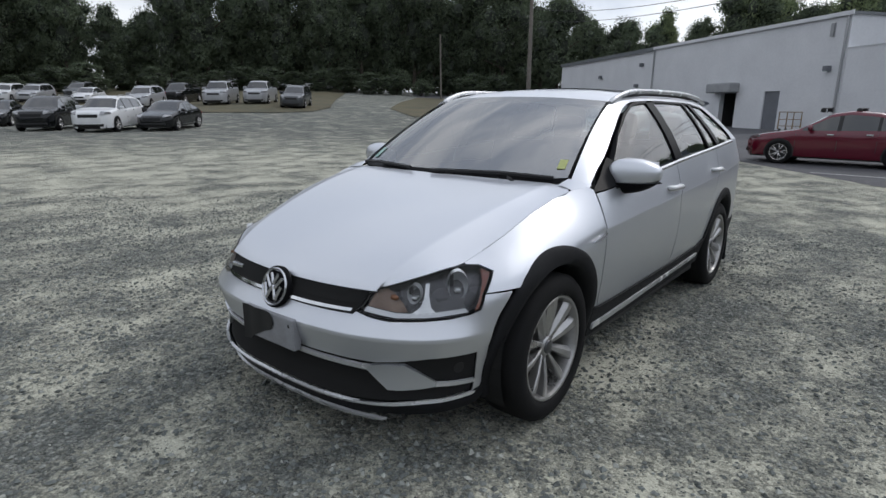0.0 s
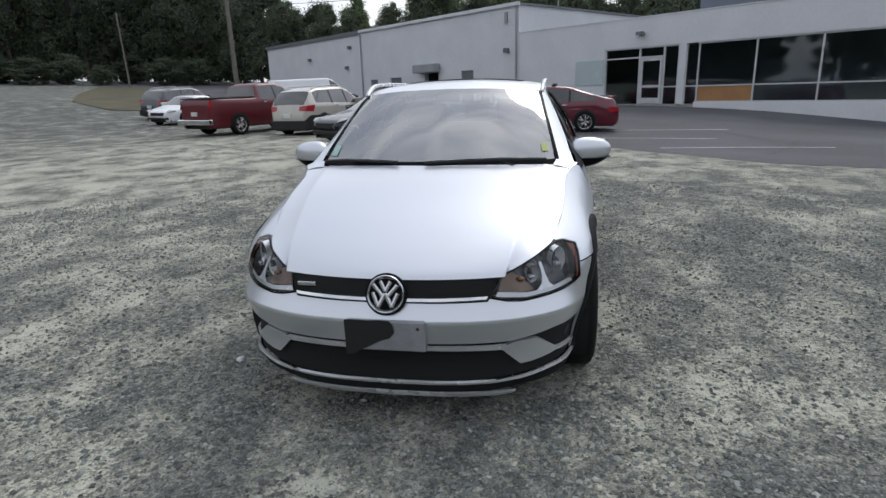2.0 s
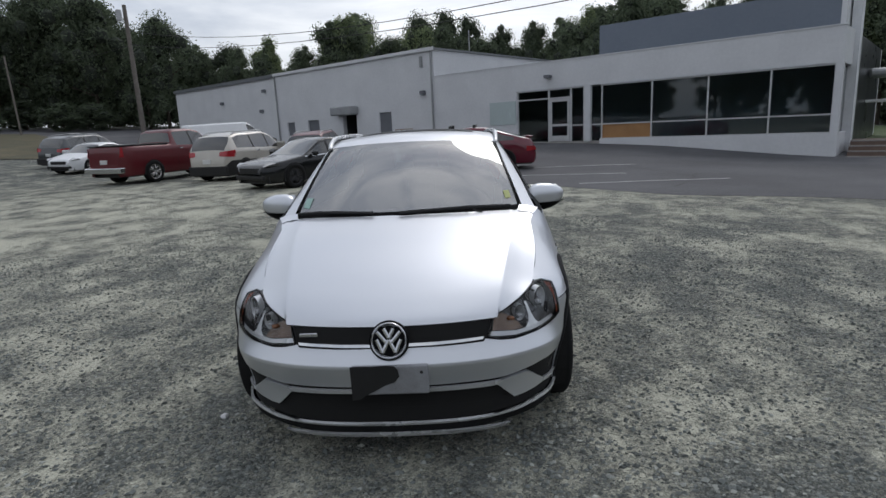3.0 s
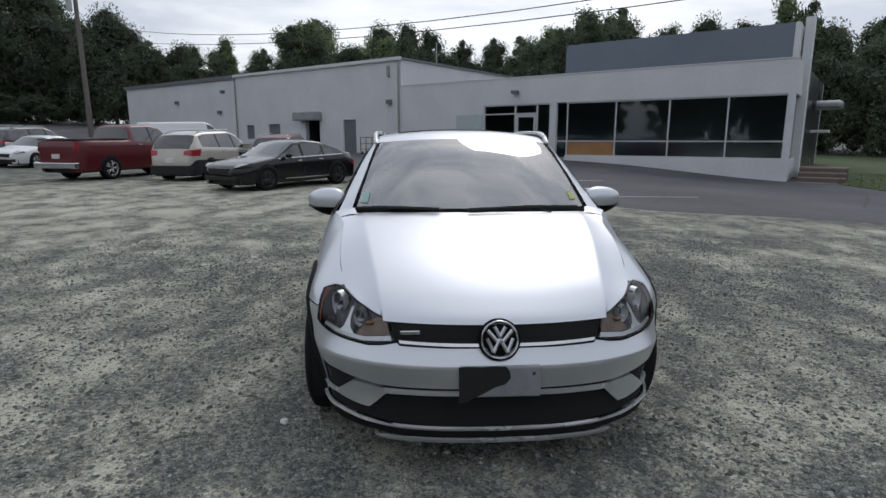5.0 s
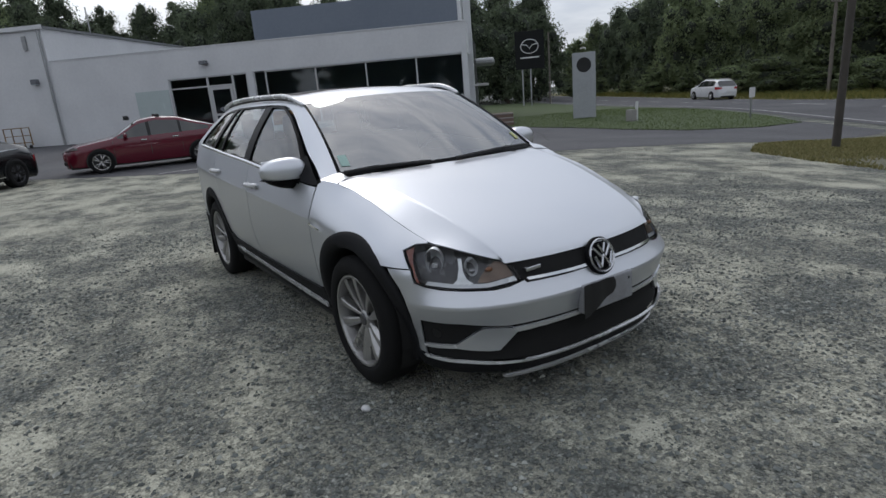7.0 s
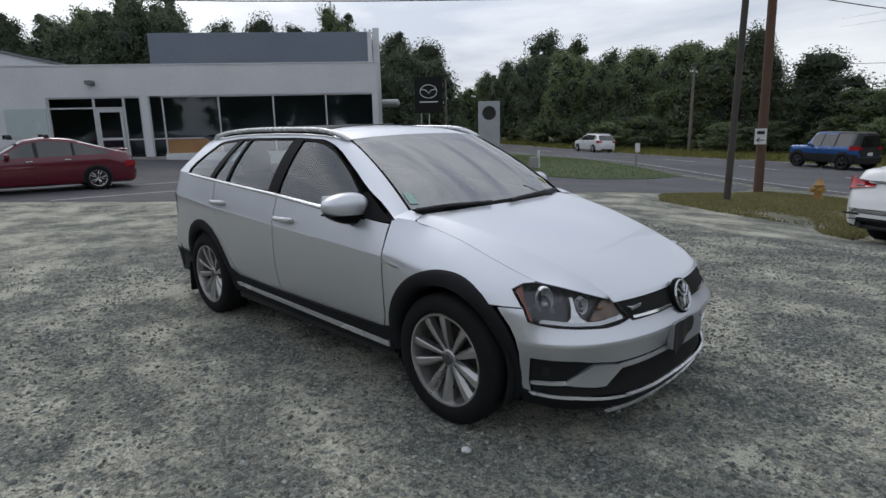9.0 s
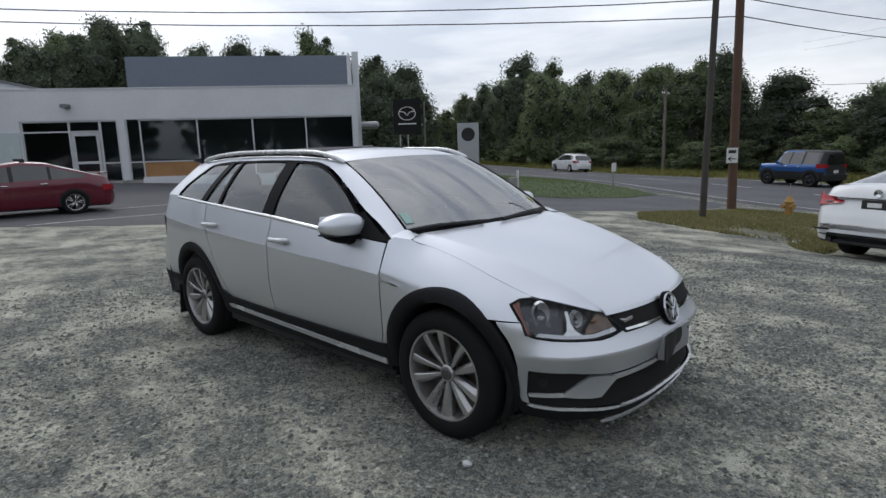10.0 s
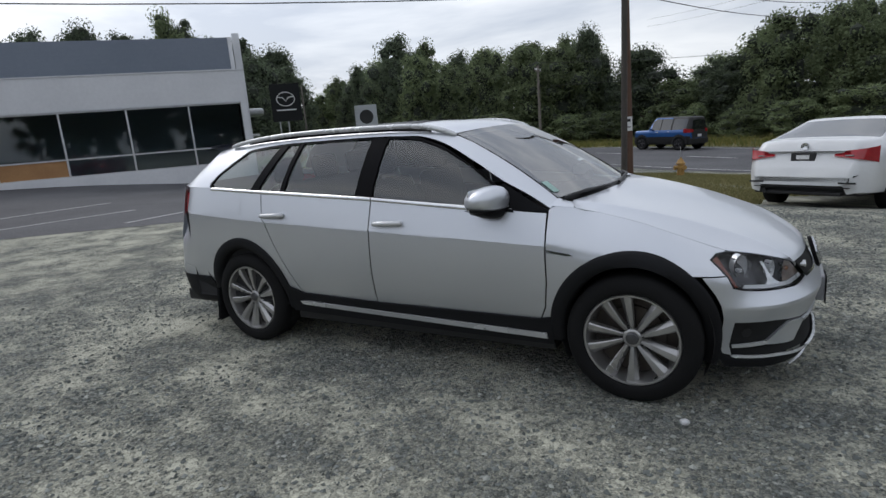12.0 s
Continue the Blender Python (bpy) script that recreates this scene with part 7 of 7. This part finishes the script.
# wheels: ten slim spokes in five pairs
R_T, R_R, W_T = 0.328, 0.236, 0.205
tb = lathe(bmesh.new(), [(-0.10, R_R), (-0.105, 0.29), (-0.092, 0.315), (-0.075, 0.327), (0.0, 0.329), (0.075, 0.327), (0.092, 0.315), (0.105, 0.29), (0.106, 0.262), (0.100, R_R + 0.004), (0.088, R_R)], (0, 0, 0), "x", 56)
rim_b = lathe(bmesh.new(), [(0.090, R_R + 0.001), (0.096, R_R - 0.004), (0.094, R_R - 0.013), (0.080, R_R - 0.017), (0.03, R_R - 0.026), (-0.08, R_R - 0.03)], (0, 0, 0), "x", 56)
for k in range(10):
    a = 2 * math.pi * (k + 0.5) / 10 + (0.055 if k % 2 else -0.055)
    a0 = 2 * math.pi * (k + 0.5) / 10 + (0.02 if k % 2 else -0.02)
    rad, rad0 = Vector((0, math.cos(a), math.sin(a))), Vector((0, math.cos(a0), math.sin(a0)))
    tan_ = Vector((0, -math.sin(a), math.cos(a)))
    rows = []
    for f in (0, 0.15, 0.45, 0.8, 1.0):
        r = 0.045 + (R_R - 0.012 - 0.045) * f
        d = (rad0 * (1 - f) + rad * f).normalized() * r
        w = 0.0125 + 0.0175 * f
        x = 0.058 + 0.016 * math.sin(f * 2.0) + 0.012 * f
        rows.append([tuple(Vector((x + dx, 0, 0)) + d + tan_ * w * q) for q, dx in ((-1.0, -0.040), (-1.0, -0.004), (-0.75, 0.0), (0.25, -0.003), (1.0, -0.022), (1.0, -0.05))])
    sb_ = grid_mesh(rows)
    me = bpy.data.meshes.new("tmp")
    sb_.to_mesh(me)
    sb_.free()
    rim_b.from_mesh(me)
    bpy.data.meshes.remove(me)
lathe(rim_b, [(0.040, 0.050), (0.056, 0.046), (0.062, 0.038), (0.062, 0.032)], (0, 0, 0), "x", 30)
cap_b = lathe(bmesh.new(), [(0.060, 0.032), (0.068, 0.030), (0.070, 0.026), (0.069, 0.001)], (0, 0, 0), "x", 24)
disc_b = lathe(bmesh.new(), [(0.0, 0.001), (0.0, 0.150), (-0.02, 0.150), (-0.022, R_R - 0.03)], (0, 0, 0), "x", 36)
meshes = {}
for nm, b_, m_, sm in (("tyre", tb, M_RUBBER, True), ("rim", rim_b, M_WHEEL, False), ("hub_cap", cap_b, M_HUB, True), ("brake_disc", disc_b, surf("rusty_brake_disc", (0.10, 0.085, 0.075), rough=0.5, metal=0.6, scale=20), False)):
    me = bpy.data.meshes.new(nm)
    b_.normal_update()
    b_.to_mesh(me)
    b_.free()
    me.materials.append(m_)
    for q in me.polygons:
        q.use_smooth = sm
    meshes[nm] = me
for y in (FY, RY):
    for s in (1, -1):
        wheel = new("wheel", meshes["tyre"])
        wheel.parent = wagon
        wheel.matrix_basis = Matrix.Translation((s * 0.772, y, R_T - 0.003)) @ (Matrix.Rotation(math.pi, 4, "Z") if s < 0 else Matrix.Identity(4)) @ Matrix.Rotation(radians(s * y * 30), 4, "X")
        for nm in ("rim", "hub_cap", "brake_disc"):
            o = new(nm, meshes[nm])
            o.parent = wheel
        for k in range(5):
            a = 2 * math.pi * k / 5
            part("wheel_bolt", lathe(bmesh.new(), [(0.045, 0.010), (0.056, 0.009), (0.056, 0.001)], (0, 0.056 * math.cos(a), 0.056 * math.sin(a)), "x", 8), M_RIMDARK, wheel)

# inside: floor, dashboard, wheel, seats
part("cabin_floor", boxed(-0.76, 0.76, -1.0, 2.05, 0.24, 0.30), M_SEAT, wagon)
under = part("underbody", boxed(-0.50, 0.50, -2.0, 2.2, 0.165, 0.26), M_BLACK, wagon)
# unseen trays added to keep side light from the ground below
part("sill_shade_tray", boxed(-0.81, 0.81, -0.93, 0.93, 0.20, 0.27, 0.01), M_BLACK, under)
part("nose_shade_tray", boxed(-0.60, 0.60, -1.93, -1.72, 0.172, 0.25, 0.01), M_BLACK, under)
part("tail_shade_tray", boxed(-0.74, 0.74, 1.74, 2.22, 0.21, 0.30, 0.01), M_BLACK, under)
part("engine_bay", boxed(-0.5, 0.5, -1.93, -1.02, 0.26, 0.62), M_BLACK, wagon)
for s in (1, -1):
    part("door_lining", boxed(s * 0.79, s * 0.82, -0.88, 1.95, 0.30, 0.935, 0.01), M_SEAT, wagon)
dash = grid_mesh([[(0.74 * s, y, z - 0.03 * s * s) for s in [k / 8 for k in range(-8, 9)]] for y, z in ((-1.02, 0.975), (-0.85, 0.985), (-0.62, 0.975), (-0.50, 0.93), (-0.47, 0.80), (-0.55, 0.55))])
part("dashboard", dash, M_SEAT, wagon, "black dashboard", True)
ring = [(0.37 + 0.185 * math.cos(t), -0.36 + 0.06 * math.sin(t), 0.90 + 0.175 * math.sin(t)) for t in [2 * math.pi * k / 28 for k in range(28)]]
part("steering_wheel", tube(bmesh.new(), ring + ring[:1], 0.014, 8), M_BLACK, wagon, smooth=True)


def seat(x, y, w, rear=False):
    o = part("seat", boxed(x - w / 2, x + w / 2, y - 0.28, y + 0.25, 0.34, 0.58, 0.05), M_SEAT, wagon, "black cloth seat", True)
    bm = boxed(x - w / 2, x + w / 2, -0.06, 0.08, 0, 0.62, 0.05)
    bmesh.ops.transform(bm, matrix=Matrix.Translation((0, y + 0.24, 0.52)) @ Matrix.Rotation(radians(-16), 4, "X"), verts=bm.verts)
    part("backrest", bm, M_SEAT, o, smooth=True)
    for hx in ((x,) if not rear else (x - 0.42, x, x + 0.42)):
        bm = boxed(hx - 0.125, hx + 0.125, -0.05, 0.06, 0, 0.19, 0.045)
        bmesh.ops.transform(bm, matrix=Matrix.Translation((0, y + 0.425, 1.135 - (0.03 if rear else 0))) @ Matrix.Rotation(radians(-10), 4, "X"), verts=bm.verts)
        part("headrest", bm, M_SEAT, o, smooth=True)


seat(0.36, -0.02, 0.50)
seat(-0.36, -0.02, 0.50)
seat(0.0, 0.80, 1.25, True)
part("load_cover", boxed(-0.70, 0.70, 1.2, 2.0, 0.92, 0.95, 0.01), M_SEAT, wagon)

# ---- loose stones on the lot and grass blades ----
def stones(count, seed):
    rs = np.random.RandomState(seed)
    ang, rad = rs.uniform(0, 2 * math.pi, count * 2), 7.6 * np.sqrt(rs.uniform(0.0, 1, count * 2))
    x, y = np.cos(ang) * rad - 0.8, np.sin(ang) * rad - 1.8
    keep = []
    for i in range(len(x)):
        n = noise.noise((x[i] * 0.7, y[i] * 0.7, 3.0)) + 0.5 * noise.noise((x[i] * 2.1, y[i] * 2.1, 9.0))
        if n > rs.uniform(-0.9, 0.6) + max(0.0, rad[i] - 4.2) * 0.28:
            keep.append(i)
    keep = np.array(keep[:count])
    x, y = x[keep], y[keep]
    n = len(keep)
    z = heights(np.c_[x, y])
    size = 0.0036 + 0.0135 * rs.uniform(0, 1, n) ** 3.8
    base = np.array([(1, 0, 0), (-1, 0, 0), (0, 1, 0), (0, -1, 0), (0, 0, 1), (0, 0, -1)], float)
    v = base[None] * rs.uniform(0.6, 1.35, (n, 6, 1)) + rs.normal(size=(n, 6, 3)) * 0.16
    v[:, :, 2] *= rs.uniform(0.4, 0.8, n)[:, None]
    t = rs.uniform(0, 2 * math.pi, n)
    c, s = np.cos(t)[:, None], np.sin(t)[:, None]
    vx, vy = v[:, :, 0] * c - v[:, :, 1] * s, v[:, :, 0] * s + v[:, :, 1] * c
    v = np.stack([vx, vy, v[:, :, 2]], -1) * size[:, None, None]
    v += np.stack([x, y, z + size * 0.22], -1)[:, None]
    f = np.array([(0, 2, 4), (2, 1, 4), (1, 3, 4), (3, 0, 4), (2, 0, 5), (1, 2, 5), (3, 1, 5), (0, 3, 5)])
    faces = (f[None] + 6 * np.arange(n)[:, None, None]).reshape(-1, 3)
    me = bpy.data.meshes.new("gravel_stones")
    me.from_pydata(v.reshape(-1, 3).tolist(), [], faces.tolist())
    m = bpy.data.materials.new("loose_stone")
    m.use_nodes = True
    nodes, links = m.node_tree.nodes, m.node_tree.links
    b, geo, r = nodes["Principled BSDF"], nodes.new("ShaderNodeNewGeometry"), nodes.new("ShaderNodeValToRGB")
    r.color_ramp.elements[0].color, r.color_ramp.elements[1].color = (0.085, 0.092, 0.087, 1), (0.42, 0.43, 0.385, 1)
    e = r.color_ramp.elements.new(0.75)
    e.color = (0.19, 0.207, 0.195, 1)
    links.new(geo.outputs["Random Per Island"], r.inputs["Fac"])
    links.new(r.outputs["Color"], b.inputs["Base Color"])
    b.inputs["Roughness"].default_value = 0.9
    me.materials.append(m)
    tagged(new("gravel_stones", me), "loose crushed grey stones lying on the packed gravel", "gravel", kind="stuff")


stones(190000, 3)
o = thing("white_pebble", Matrix.Translation((-0.963, -1.601, ground(-0.963, -1.601) + 0.012)), "small white stone lying on the gravel", "stone")
bm = bmesh.new()
bmesh.ops.create_icosphere(bm, subdivisions=2, radius=0.022)
for v in bm.verts:
    v.co *= 1 + 0.25 * noise.noise(v.co * 60)
    v.co.z *= 0.7
part("pebble", bm, M_WHITE, o)


def grass(name, outline, count, height, light, dark, label, seed, patch=-0.2):
    rs = np.random.RandomState(seed)
    px, py = [p[0] for p in outline], [p[1] for p in outline]
    pts = []
    while len(pts) < count:
        q = np.c_[rs.uniform(min(px), max(px), count), rs.uniform(min(py), max(py), count)]
        inside = np.zeros(len(q), bool)
        for (x0, y0), (x1, y1) in zip(outline, outline[1:] + outline[:1]):
            cross = ((y0 > q[:, 1]) != (y1 > q[:, 1])) & (q[:, 0] < (x1 - x0) * (q[:, 1] - y0) / (y1 - y0 + 1e-12) + x0)
            inside ^= cross
        for p in q[inside]:
            if noise.noise((p[0] * 0.6, p[1] * 0.6, seed)) > patch + rs.uniform(-0.3, 0.3):
                pts.append(p)
    p = np.array(pts[:count])
    n = len(p)
    z = heights(p)
    a = rs.uniform(0, 2 * math.pi, n)
    h = height * rs.uniform(0.5, 1.4, n)
    w = 0.012 + 0.02 * rs.uniform(0, 1, n)
    lean = rs.normal(size=(n, 2)) * (h * 0.45)[:, None]
    d = np.c_[np.cos(a), np.sin(a)] * w[:, None]
    v = np.stack([np.c_[p - d, z], np.c_[p + d, z], np.c_[p + lean, z + h]], 1).reshape(-1, 3)
    me = bpy.data.meshes.new(name)
    me.from_pydata(v.tolist(), [], np.arange(n * 3).reshape(-1, 3).tolist())
    me.materials.append(leaf_material(name + "_blades", light, dark))
    tagged(new(name, me), label, "grass", kind="stuff")


grass("lawn_grass", [(16.4, 17.2), (15.7, 14.5), (15.9, 10.5), (16.6, 8.2), (19, 7.0), (21.8, 6.8), (23.4, 8.6), (26.5, 14), (28, 20), (19, 22), (17.8, 20.2)], 42000, 0.05, (0.115, 0.155, 0.055), (0.07, 0.10, 0.035), "short green lawn grass", 4, -0.9)
grass("verge_grass", [(9.1, 2.0), (10.8, 2.8), (14, 2.9), (18.4, 2.7), (19.2, 1.4), (16.2, -4.2), (12, -10), (9.2, -8), (11.0, -4.6), (9.3, -1.9), (7.9, -1.75), (6.9, -1.75), (7.2, -1.35), (8.2, -0.95), (8.3, -0.1), (8.5, 0.7)], 60000, 0.048, (0.235, 0.21, 0.108), (0.13, 0.13, 0.055), "patchy yellow green verge grass", 5, -0.32)
grass("roadside_weeds", [road_point(-40, 29.0), road_point(-40, 36), road_point(90, 36), road_point(90, 29.0)], 26000, 0.45, (0.22, 0.19, 0.07), (0.06, 0.085, 0.025), "tall dry roadside weeds and grass", 6, -0.3)
